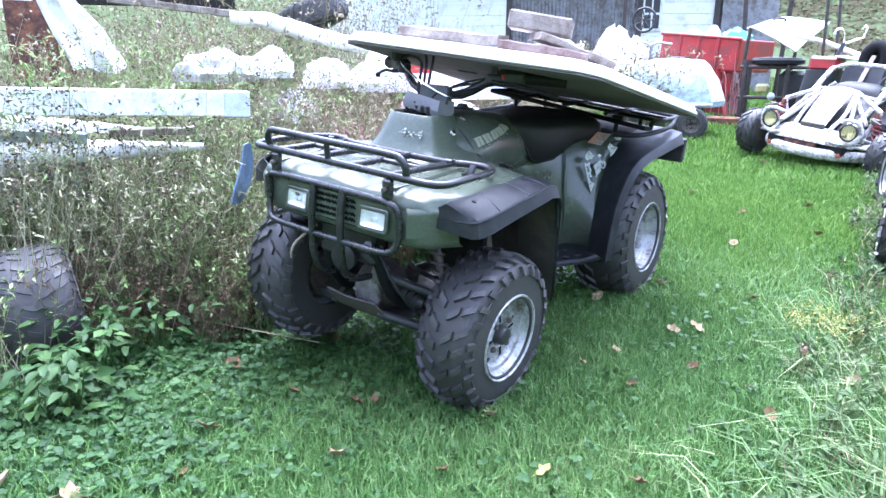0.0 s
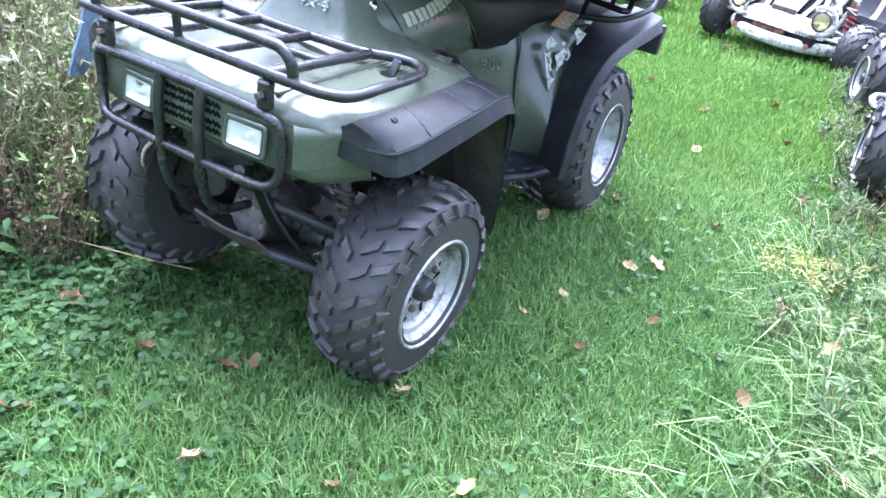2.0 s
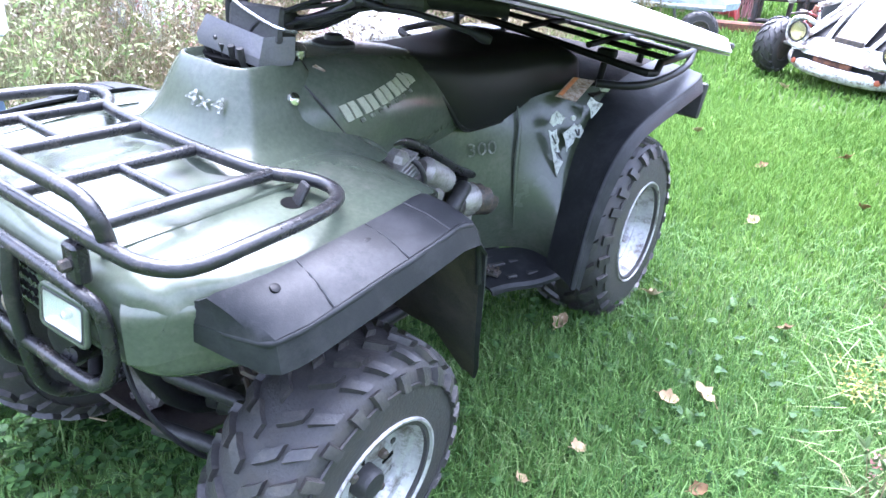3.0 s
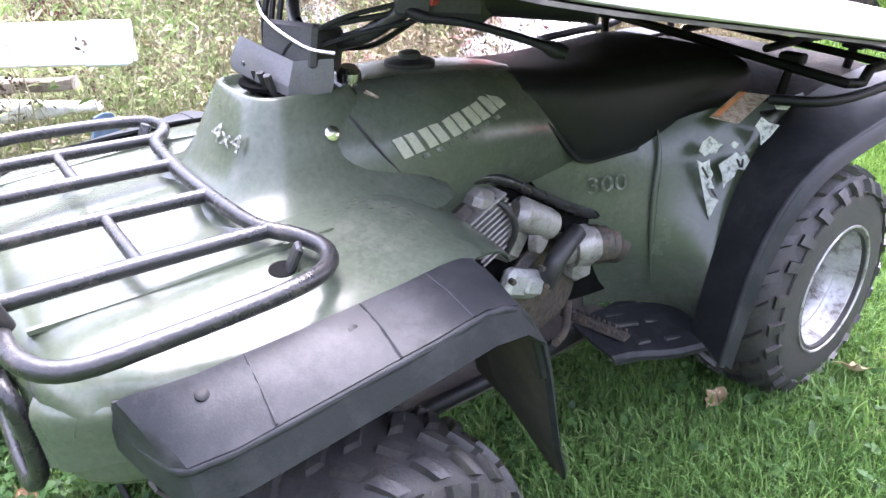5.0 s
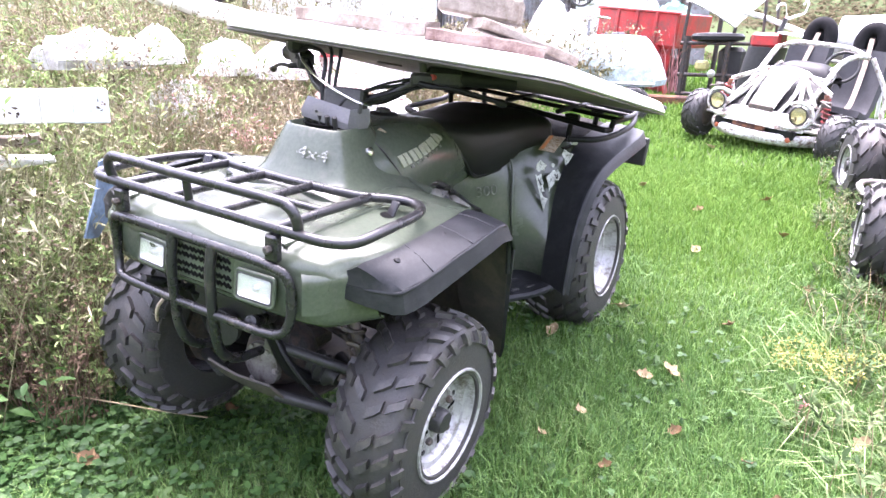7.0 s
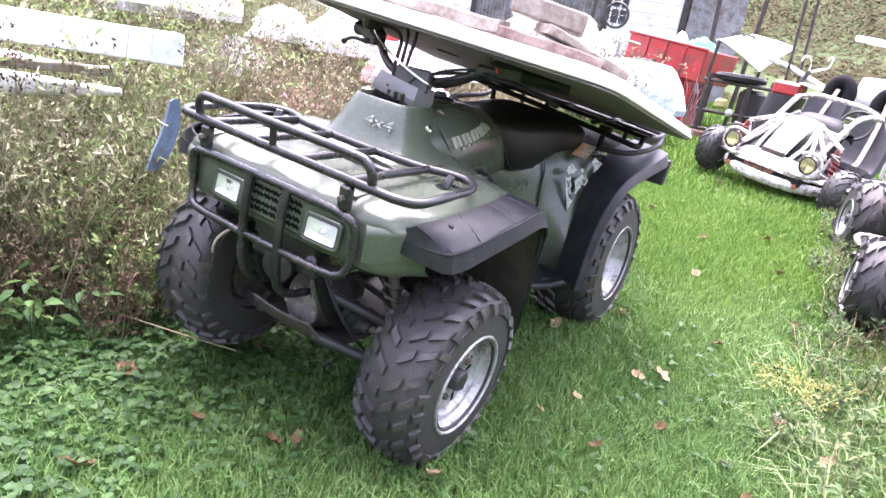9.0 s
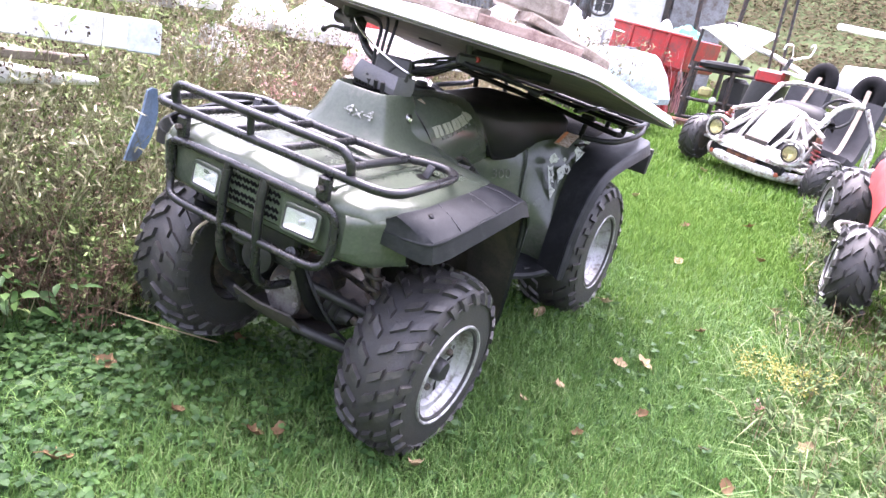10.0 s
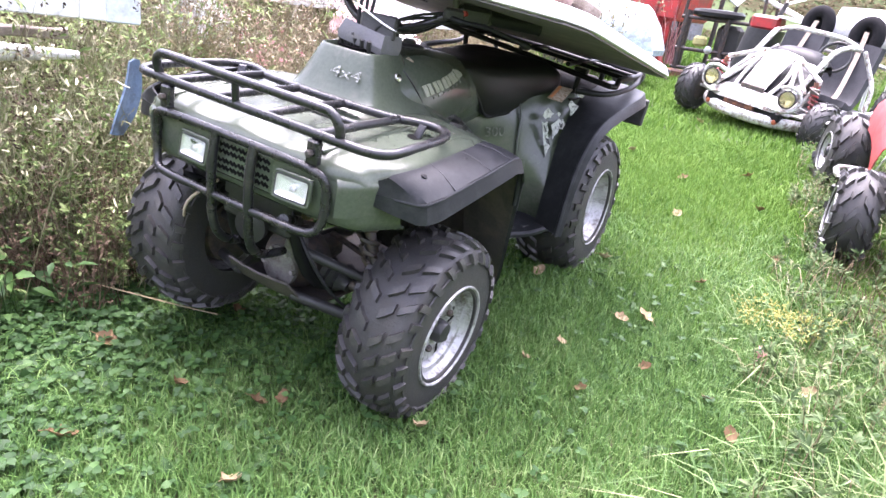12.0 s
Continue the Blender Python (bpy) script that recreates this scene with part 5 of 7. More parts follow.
part("slot", Build().box((0, 0, 0), (0.020, 0.045, 0.016), 0.004, basis(on_panel(0.990, 0.92, -0.012), K - A, B - K)), CAP, roof_panel)
part("slot", Build().box((0, 0, 0), (0.075, 0.030, 0.006), 0.002, basis(on_panel(0.30, 0.42, -0.039), K - A, D - A)), CAP, roof_panel)


def plank(name, p, q, w, h, material, label, wobble=0.004):
    p, q = Vector(p), Vector(q)
    L = (q - p).length
    rng = random.Random(len(label))
    rings = []
    for k in range(9):
        y = L * k / 8
        dx, dz = rng.uniform(-wobble, wobble), rng.uniform(-wobble, wobble)
        e = 0.004
        rings.append([(x + dx, y, z + dz) for x, z in ((-w / 2 + e, 0), (w / 2 - e, 0), (w / 2, e), (w / 2, h - e), (w / 2 - e, h), (-w / 2 + e, h), (-w / 2, h - e), (-w / 2, e))])
    y = (q - p).normalized()
    x = y.cross(Vector((0, 0, 1))).normalized()
    z = x.cross(y)
    m = Matrix(((x.x, y.x, z.x, p.x), (x.y, y.y, z.y, p.y), (x.z, y.z, z.z, p.z), (0, 0, 0, 1)))
    return single(name, Build().loft(rings, 1, 1), material, label, "plank", m)


plank("plank", on_panel(0.22, 0.10, 0.020), on_panel(0.62, 0.10, 0.022), 0.07, 0.034, OLDWOOD, "short grey weathered board lying on the white panel")
plank("plank", on_panel(0.60, 0.10, 0.018), on_panel(0.86, 0.20, 0.020), 0.085, 0.030, REDWOOD, "reddish brown weathered board lying on the white panel")
plank("plank", on_panel(0.70, 0.14, 0.062), on_panel(0.89, 0.29, 0.022), 0.10, 0.024, OLDWOOD, "grey weathered board lying on the white panel beside a brown one")
single("timber_block", Build().box((0, 0, 0), (0.20, 0.08, 0.055), 0.006, basis(on_panel(0.69, 0.18, 0.118), (K - A) + Vector((0, 0.30, -0.06)), D - A)), OLDWOOD, "pale grey timber offcut resting on the boards", "timber")

# ---- junk in the weeds ----
plank("beam", (-1.42, -0.78, 0.83), (-0.815, 0.205, 0.80), 0.09, 0.095, WHITE_PAINT, "white-painted square timber beam lying in the weeds", 0.001)
single("beam_cap", Build().box((0, 0, 0), (0.094, 0.10, 0.100), 0.004, basis((-0.838, 0.165, 0.848), (0.85, -0.52, 0), (0.52, 0.85, -0.03))), SLEEVE, "pale blue sleeve round the end of the white beam", "cap")
def hull_body(name, ends, radii, flat, material, label):
    """A smooth tapering moulded body, like the side of a small boat."""
    P = smooth(ends, 6)
    rings = []
    for i, p in enumerate(P):
        k = i / (len(P) - 1) * (len(radii) - 1)
        n = min(int(k), len(radii) - 2)
        r = radii[n] + (radii[n + 1] - radii[n]) * (k - n)
        way = (P[min(i + 1, len(P) - 1)] - P[max(i - 1, 0)]).normalized()
        side = way.cross(Vector((0, 0, 1))).normalized()
        rings.append([p + side * math.cos(q * math.pi / 9) * r + Vector((0, 0, 1)) * math.copysign(abs(math.sin(q * math.pi / 9)) ** 0.7, math.sin(q * math.pi / 9)) * r * flat for q in range(18)])
    return single(name, Build().loft(rings, 1, 1), material, label, "hull", angle=55)


hull_body("boat_hull", [(-1.95, -1.0, 0.62), (-1.6, -0.55, 0.645), (-1.30, -0.20, 0.66), (-1.05, 0.16, 0.665)], [0.14, 0.15, 0.075, 0.02], 0.62, WHITE_PAINT, "white tapering moulded hull lying in the weeds")
hull_body("boat_hull", [(-1.80, -0.80, 0.76), (-1.5, -0.45, 0.775), (-1.19, 0.05, 0.73)], [0.06, 0.055, 0.008], 0.8, WHITE_PAINT, "white pointed moulding lying on the hull")
plank("plank", (-1.20, -0.16, 0.720), (-1.03, 0.11, 0.722), 0.05, 0.030, OLDWOOD, "grey weathered board among white beams in the weeds")
hull = [[(-1.62 + 0.13 * k - 0.05 * j, -0.80 + 0.19 * k + 0.02 * j, 0.80 - 0.085 * j - 0.02 * k) for j in range(5)] for k in range(4)]
single("moulded_hull", Build().sheet(hull, 0.010, 3, 3), BLUISH, "pale blue moulded panel leaning among white beams", "hull", angle=60)
blue = [[(-0.672, 0.058, 0.706), (-0.678, 0.080, 0.712), (-0.684, 0.102, 0.708)], [(-0.668, 0.044, 0.660), (-0.682, 0.074, 0.656), (-0.690, 0.112, 0.652)], [(-0.664, 0.024, 0.610), (-0.680, 0.058, 0.604), (-0.688, 0.104, 0.598)], [(-0.662, -0.004, 0.555), (-0.674, 0.030, 0.548), (-0.682, 0.074, 0.540)], [(-0.660, -0.028, 0.500), (-0.668, -0.004, 0.492), (-0.676, 0.024, 0.488)]]
single("blue_fender", Build().sheet(blue, 0.006, 3, 2), BLUE, "scuffed blue plastic fender standing in the weeds", "fender")

old_wheel = thing("old_tyre", "old black ribbed tractor tyre standing half hidden in the weeds", "tyre", pose(-0.99, -0.60, 0.175, 0, -6, 68))
for piece, nm in zip(tyre_mesh("tyre", 0.225, 0.12, 0.24, 30, 0.004, 9), ("tyre", "tread")):
    part(nm, piece, TRAY, old_wheel)
part("rim", Build().lathe([(-0.08, 0.12), (-0.02, 0.10), (0.02, 0.10), (0.08, 0.12)], 24), GRIME, old_wheel)


def crumpled(name, at, rx, ry, rz, material, label, category, seed):
    """A heap of crumpled sheet: a flattened dome with sharp folds."""
    rg = np.random.default_rng(seed)
    rings = []
    for k, (zz, q) in enumerate(((0.0, 1.0), (0.25, 1.06), (0.5, 0.92), (0.75, 0.70), (0.92, 0.42), (1.0, 0.10))):
        rings.append([(rx * q * math.cos(a) * rg.uniform(0.80, 1.15), ry * q * math.sin(a) * rg.uniform(0.80, 1.15), rz * zz * rg.uniform(0.82, 1.15) if k else 0.0) for a in (m * math.pi / 9 for m in range(18))])
    return single(name, Build().loft(rings, 1, 1), material, label, category, at, angle=20)


def lumpy(name, path, radii, material, label, category, seed, flat=0.75):
    """A lumpy wrapped bundle along a path."""
    rng = random.Random(seed)
    rings = []
    P = smooth(path, 4)
    for i, p in enumerate(P):
        t = i / (len(P) - 1)
        k = t * (len(radii) - 1)
        a, b = int(min(k, len(radii) - 2)), k - int(min(k, len(radii) - 2))
        r = radii[a] * (1 - b) + radii[a + 1] * b
        d = (P[min(i + 1, len(P) - 1)] - P[max(i - 1, 0)]).normalized()
        side = d.cross(Vector((0, 0, 1))).normalized()
        up = side.cross(d)
        rings.append([p + side * math.cos(q * math.pi / 7) * r * rng.uniform(0.86, 1.12) + up * math.sin(q * math.pi / 7) * r * flat * rng.uniform(0.86, 1.12) for q in range(14)])
    return single(name, Build().loft(rings, 1, 2), material, label, category, angle=55)


crumpled("white_sheeting", pose(-1.65, 1.10, 0.92, 0, 0, 40), 0.125, 0.12, 0.16, WHITE_SHELL, "rounded white plastic bundle in the weeds", "sheeting", 3)
crumpled("grey_cover", pose(-1.82, 0.88, 0.90, 0, 0, 47), 0.24, 0.14, 0.165, SHEET_GREY, "weathered grey cover over junk in the weeds", "cover", 5)
lumpy("white_roll", [(-2.25, 1.32, 1.27), (-2.08, 1.50, 1.25), (-1.94, 1.66, 1.19), (-1.70, 1.90, 1.12), (-1.35, 2.25, 1.08)], [0.06, 0.075, 0.07, 0.06], WHITE_PAINT, "long white plastic roll lying behind the weeds", "roll", 7, 0.7)
for place, size, seed in (((-1.52, 1.40, 0.86), (0.16, 0.14, 0.16), 11), ((-1.30, 1.72, 0.84), (0.26, 0.20, 0.24), 12), ((-0.95, 2.05, 0.80), (0.34, 0.24, 0.30), 13), ((-0.86, 1.66, 0.58), (0.26, 0.18, 0.24), 17), ((-1.62, 1.22, 0.62), (0.20, 0.16, 0.22), 14)):
    crumpled("white_sheeting", pose(*place, 0, 0, 47), *size, WHITE_PAINT, "crumpled white plastic sheeting heaped in the weeds", "sheeting", seed)
crumpled("red_rag", pose(-1.06, 1.68, 0.95, 0, 0, 20), 0.08, 0.06, 0.12, RED, "faded red cloth on the junk heap", "rag", 15)
crumpled("red_rag", pose(-0.92, 1.60, 0.74, 0, 0, 50), 0.16, 0.08, 0.16, PINKISH, "washed-out pink plastic behind dry weeds", "rag", 16)
tyre_back = thing("old_tyre", "worn black car tyre lying on top of the junk heap", "tyre", pose(-2.30, 2.10, 1.33, 20, 68, 30))
for piece, nm in zip(tyre_mesh("tyre", 0.25, 0.15, 0.18, 26, 0.005, 11), ("tyre", "tread")):
    part(nm, piece, RUBBER, tyre_back)
sail = []
for z, y0, y1, x0 in ((1.50, 0.30, 0.50, -2.66), (1.32, 0.355, 0.535, -2.64), (1.16, 0.385, 0.665, -2.60), (1.05, 0.415, 0.735, -2.56), (0.95, 0.440, 0.790, -2.54)):
    sail.append([(x0 + 0.035 * math.sin(2.3 * k + 7 * z) + 0.05 * math.sin(k * 0.63), y0 + (y1 - y0) * k / 5, z + 0.02 * math.sin(1.7 * k)) for k in range(6)])
single("white_cover", Build().sheet(sail, 0.02, 2, 2), WHITE_SHELL, "crumpled white cover hanging over junk by a rusty sheet", "cover", angle=50)
rust = [[(-3.06 + 0.022 * k, 0.36 + 0.045 * k, z) for z in (0.70, 1.0, 1.34)] for k in range(6)]
single("rusty_sheet", Build().sheet([[(x + 0.015 * (i % 2), y, z) for x, y, z in r] for i, r in enumerate(rust)], 0.01, 2, 1), RUST, "rusty brown corrugated sheet standing in the weeds", "sheet")
plank("fence_rail", (-3.6, -0.4, 1.29), (-3.1, 0.55, 1.30), 0.05, 0.06, WHITE_PAINT, "white-painted fence rail above a rusty sheet")
plank("fence_rail", (-3.4, 1.2, 1.40), (-3.0, 2.2, 1.32), 0.04, 0.05, OLDWOOD, "grey weathered fence rail behind the weeds")
for x, y in ((-3.9, 1.2), (-4.2, -0.2)):
    plank("fence_post", (x, y, 0.2), (x + 0.02, y + 0.01, 1.7), 0.08, 0.08, RUST, "brown weathered fence post behind the weeds")
plank("fence_board", (-4.1, -0.1, 1.36), (-3.4, 2.3, 1.42), 0.04, 0.22, TRAY, "dark weathered fence board behind the weeds")

# ---- go-kart ----
kart = thing("go_kart", "white tube-frame two-seat go-kart with round headlights, parked on the grass", "go-kart", pose(0.609, 4.80, 0.190, 0, 6, -22))
lip = [[(x, 0.235 * abs(x / 0.435) ** 3 + dy, z + 0.015 * abs(x / 0.435) ** 2) for x in (-0.435, -0.38, -0.25, -0.1, 0.1, 0.25, 0.38, 0.435)] for z, dy in ((0.105, 0.035), (0.118, 0.006), (0.150, 0.0), (0.162, 0.02))]
part("bumper", Build().sheet(lip, 0.02, 2, 3), KARTWHITE, kart, "chipped white front bumper", angle=50)
shelf = [[(x, y + 0.16 * abs(x / 0.40) ** 3, z - 0.02 * abs(x / 0.40)) for x in (-0.36, -0.25, -0.1, 0.1, 0.25, 0.36)] for y, z in ((0.015, 0.225), (0.03, 0.262), (0.10, 0.315), (0.15, 0.322))]
part("nose_shelf", Build().sheet(shelf, 0.014, 2, 2), KARTWHITE, kart, "chipped white sheet above the bumper", angle=50)
# black box filling the gap above the bumper as painted shade
part("bumper_shade", Build().box((0, 0.085, 0.185), (0.66, 0.08, 0.075), 0.01), SOFTBLACK, kart)
part("bumper_grille", Build().box((-0.02, 0.028, 0.200), (0.27, 0.025, 0.036), 0.005), RUST, kart, "rusty strip between bumper and nose")
part("number_bar", Build().box((-0.05, -0.012, 0.138), (0.24, 0.014, 0.048), 0.006), KARTWHITE, kart)
# black sheet added behind the front tubes to paint the shade between them
tub = [[(x, y, z) for x in (-w, -w * 0.5, 0, w * 0.5, w)] for y, z, w in ((0.13, 0.27, 0.30), (0.22, 0.36, 0.29), (0.36, 0.46, 0.28), (0.60, 0.56, 0.30))]
part("tube_gap_shade", Build().sheet(tub, 0.02, 2, 1), SOFTBLACK, kart, "dark sheet painted as the shade between the front tubes")
nose = [[(x * w, y, z - 0.015 * x * x) for x in (-1, -0.5, 0, 0.5, 1)] for y, z, w in ((0.12, 0.350, 0.098), (0.22, 0.455, 0.104), (0.32, 0.545, 0.110), (0.42, 0.622, 0.116), (0.48, 0.640, 0.116))]
part("nose_panel", Build().sheet(nose, 0.012, 2, 2), KARTWHITE, kart, "flat white nose panel")
for s in (-1, 1):
    lamp_at = pose(s * 0.337, 0.045, 0.345, 0, 0, 90)
    lamp = part("headlight", Build().lathe([(0.09, 0.03), (0.055, 0.055), (0.0, 0.068), (-0.010, 0.072), (-0.012, 0.062)], 22, lamp_at, ends=False), CAP, kart, "round headlight in a dark bowl")
    part("lens", Build().lathe([(0.0, 0.062), (-0.012, 0.054), (-0.018, 0.034), (-0.021, 0.004)], 22, lamp_at), YELLOWGLASS, lamp, "yellowed glass lens").visible_shadow = False
    part("reflector", Build().lathe([(0.045, 0.004), (0.04, 0.03), (0.012, 0.058)], 22, lamp_at, ends=False), REFLECT, lamp)
    part("indicator", Build().lathe([(0, 0.022), (-0.012, 0.020), (-0.016, 0.008)], 14, pose(s * 0.30, 0.055, 0.150, 0, 0, 90 + 20 * s)), AMBER, kart, "small round amber indicator lamp")
    hoop_path = smooth([(s * 0.20, 0.05, 0.250), (s * 0.29, 0.035, 0.245), (s * 0.385, 0.06, 0.265), (s * 0.425, 0.07, 0.335), (s * 0.400, 0.06, 0.415), (s * 0.32, 0.05, 0.440), (s * 0.25, 0.09, 0.415)], 4)
    part("lamp_hoop", Build().tube(hoop_path, 0.016, 8), KARTWHITE, kart)
    for name, pts, r in (("frame_tube", [(s * 0.30, 0.06, 0.30), (s * 0.285, 0.36, 0.46), (s * 0.285, 0.66, 0.70), (s * 0.325, 0.84, 0.768), (s * 0.37, 0.96, 0.765)], 0.021),
                         ("frame_tube", [(s * 0.40, 0.20, 0.22), (s * 0.46, 0.60, 0.27), (s * 0.58, 1.0, 0.28), (s * 0.60, 1.5, 0.30)], 0.020),
                         ("frame_tube", [(s * 0.58, 1.0, 0.29), (s * 0.55, 1.02, 0.50), (s * 0.40, 0.97, 0.765)], 0.018),
                         ("frame_tube", [(s * 0.135, 0.44, 0.632), (s * 0.22, 0.28, 0.46), (s * 0.285, 0.10, 0.33)], 0.017),
                         ("frame_tube", [(s * 0.135, 0.44, 0.632), (s * 0.17, 0.26, 0.45), (s * 0.15, 0.10, 0.315)], 0.016),
                         ("frame_tube", [(s * 0.150, 0.42, 0.625), (s * 0.25, 0.38, 0.58), (s * 0.41, 0.34, 0.50)], 0.019),
                         ("frame_tube", [(s * 0.150, 0.40, 0.610), (s * 0.25, 0.33, 0.50), (s * 0.34, 0.30, 0.385)], 0.017),
                         ("frame_tube", [(s * 0.41, 0.34, 0.50), (s * 0.36, 0.32, 0.38), (s * 0.34, 0.30, 0.24)], 0.014),
                         ("frame_tube", [(s * 0.20, 0.72, 0.660), (s * 0.245, 0.71, 0.610), (s * 0.21, 0.69, 0.54), (s * 0.17, 0.66, 0.52)], 0.018),
                         ("suspension_arm", [(s * 0.24, 0.16, 0.22), (s * 0.52, 0.22, 0.22)], 0.012),
                         ("suspension_arm", [(s * 0.24, 0.34, 0.22), (s * 0.52, 0.26, 0.22)], 0.012),
                         ("tie_rod", [(s * 0.10, 0.30, 0.30), (s * 0.50, 0.28, 0.26)], 0.009)):
        part(name, Build().tube(smooth(pts, 4), r, 8), KARTWHITE, kart)
    coil = [(s * (0.40 + 0.05 * k / 40) + 0.030 * math.cos(k * 0.95), 0.30 + 0.030 * math.sin(k * 0.95), 0.47 - 0.22 * k / 40) for k in range(41)]
    part("shock_spring", Build().tube(coil, 0.008, 6), RED, kart, "dark red coil spring")
    part("shock", Build().tube([(s * 0.395, 0.30, 0.50), (s * 0.455, 0.30, 0.23)], 0.018, 8), RUST, kart)
    part("hub_bracket", Build().box((s * 0.44, 0.22, 0.44), (0.07, 0.03, 0.05), 0.008).tube([(s * 0.40, 0.20, 0.46), (s * 0.50, 0.17, 0.43)], 0.007, 6), GRIME, kart)
    add_wheel(kart, pose(s * 0.575, 0.24, 0.185), 0.195, 0.16, 0.105, 16, 20 + s, s, 0.05, cap=False, knob=0.010)
    add_wheel(kart, pose(s * 0.58, 1.72, 0.24), 0.25, 0.24, 0.13, 15, 24 + s, s, 0.05, cap=False, knob=0.012)
    back = [[(s * 0.245 + x, y - 0.05 * (x / 0.2) ** 2, z) for x in (-0.20, -0.15, 0, 0.15, 0.20)] for y, z in ((0.92, 0.30), (1.10, 0.26), (1.24, 0.34), (1.31, 0.58), (1.35, 0.80))]
    part("seat", Build().sheet(back, 0.05, 2, 2), DARKFABRIC, kart, "dark grey fabric bucket seat", angle=60)
    arch = smooth([(s * 0.222 - 0.088, 1.36, 0.79), (s * 0.222 - 0.092, 1.365, 0.88), (s * 0.222 - 0.06, 1.37, 0.955), (s * 0.222, 1.375, 0.982), (s * 0.222 + 0.06, 1.37, 0.955), (s * 0.222 + 0.092, 1.365, 0.88), (s * 0.222 + 0.088, 1.36, 0.79)], 4)
    part("headrest", Build().tube(arch, 0.056, 12), FOAM, kart, "horseshoe-shaped padded black headrest", angle=60)
    part("headrest_core", Build().box((s * 0.222, 1.40, 0.88), (0.14, 0.03, 0.16), 0.01), FOAM, kart)
    e = 0.05 * s
    part("belt", Build().sheet([[(s * 0.235 + e * k - 0.020, y, z), (s * 0.235 + e * k + 0.020, y, z)] for k, y, z in ((-0.2, 1.32, 0.90), (0.1, 1.285, 0.78), (0.5, 1.22, 0.60), (1.0, 1.10, 0.38), (1.1, 1.00, 0.32))], 0.006, 3, 1), TAN, kart, "tan webbing harness belt")
for pts, r in (([(-0.37, 0.96, 0.765), (-0.24, 0.95, 0.815), (-0.08, 0.95, 0.825), (0.08, 0.95, 0.825), (0.24, 0.95, 0.815), (0.37, 0.96, 0.765)], 0.020), ([(-0.285, 0.50, 0.58), (0, 0.49, 0.60), (0.285, 0.50, 0.58)], 0.016), ([(-0.56, 1.62, 0.62), (0, 1.62, 0.66), (0.56, 1.62, 0.62)], 0.018)):
    part("frame_tube", Build().tube(smooth(pts, 4), r, 8), KARTWHITE, kart)
part("strut", Build().box((0, 0.115, 0.345), (0.20, 0.03, 0.045), 0.008), GRIME, kart, "dark metal step below the nose panel")
cover = [[(x, y, z - 0.10 * (x / 0.30) ** 4) for x in (-0.29, -0.2, -0.1, 0, 0.1, 0.2, 0.29)] for y, z in ((0.58, 0.615), (0.62, 0.680), (0.72, 0.705), (0.82, 0.690), (0.85, 0.62))]
part("dash", Build().sheet([[(x * 0.85, y + 0.04, z - 0.03) for x, y, z in r] for r in cover], 0.012, 2, 2), SOFTBLACK, kart, "dark grey padded dash cover", angle=60)
part("steering_wheel", Build().tube([(0.20 + 0.135 * math.cos(a), 0.93 + 0.06 * math.sin(a), 0.665 + 0.12 * math.sin(a)) for a in (k * math.pi / 10 for k in range(20))], 0.013, 8, True).tube([(0.20, 0.80, 0.60), (0.20, 0.93, 0.665)], 0.012, 8), CAP, kart)
# matt black pan, its colour also stands for shade low between the tubes
part("floor_pan", Build().box((0, 1.0, 0.20), (1.0, 1.3, 0.03), 0.01), SOFTBLACK, kart)
part("rear_engine", Build().box((0, 1.66, 0.42), (0.40, 0.30, 0.36), 0.05), GRIME, kart)

# ---- second quad bike, red and white ----
sport = thing("sport_quad_bike", "red and white sport quad bike parked at the weedy lawn edge", "quad bike", pose(1.82, 2.19, 0.060, 0, 2, 2))
add_wheel(sport, pose(-0.40, 0.0, 0.195), 0.205, 0.175, 0.105, 13, 31, -1, 0.03, knob=0.018)
add_wheel(sport, pose(0.40, 0.0, 0.195), 0.205, 0.175, 0.105, 13, 32, 1, 0.03, knob=0.018)
add_wheel(sport, pose(-0.38, 1.46, 0.250, 0, 0, 10), 0.245, 0.22, 0.110, 12, 33, -1, 0.03, knob=0.020)
add_wheel(sport, pose(0.38, 1.46, 0.250), 0.245, 0.22, 0.110, 12, 34, 1, 0.03, knob=0.020)
for s in (-1, 1):
    f = [[(s * x, y, z) for x, z in ((0.10, 0.62 + dz), (0.20, 0.62 + dz), (0.30, 0.55 + dz), (0.33, 0.47 + dz))] for y, dz in ((-0.28, -0.10), (-0.1, 0.0), (0.12, 0.0), (0.30, -0.10))]
    part("front_fender", Build().sheet(f, 0.006 * s, 3, 2), WHITE_SHELL, sport, "white plastic front fender", angle=50)
    f = [[(s * x, y, z) for x, z in ((0.10, 0.66 + dz), (0.20, 0.65 + dz), (0.29, 0.57 + dz), (0.31, 0.42 + dz))] for y, dz in ((0.62, -0.14), (0.85, -0.02), (1.15, 0.02), (1.45, 0.02))]
    part("rear_fender", Build().sheet(f, 0.006 * s, 3, 2), RED, sport, "red plastic rear fender", angle=50)
    part("nerf_bar", Build().tube(smooth([(s * 0.16, 0.28, 0.28), (s * 0.42, 0.34, 0.28), (s * 0.44, 0.75, 0.28), (s * 0.18, 0.82, 0.28)], 4), 0.016, 8), ENGINE, sport)
    part("suspension_arm", Build().tube([(s * 0.10, 0.0, 0.30), (s * 0.36, 0.0, 0.24)], 0.014, 8), ENGINE, sport)
    part("fork_cover", Build().box((0, 0, 0), (0.05, 0.20, 0.26), 0.02, pose(s * 0.22, -0.02, 0.42, 0, 12 * s, 0)), ENGINE, sport)
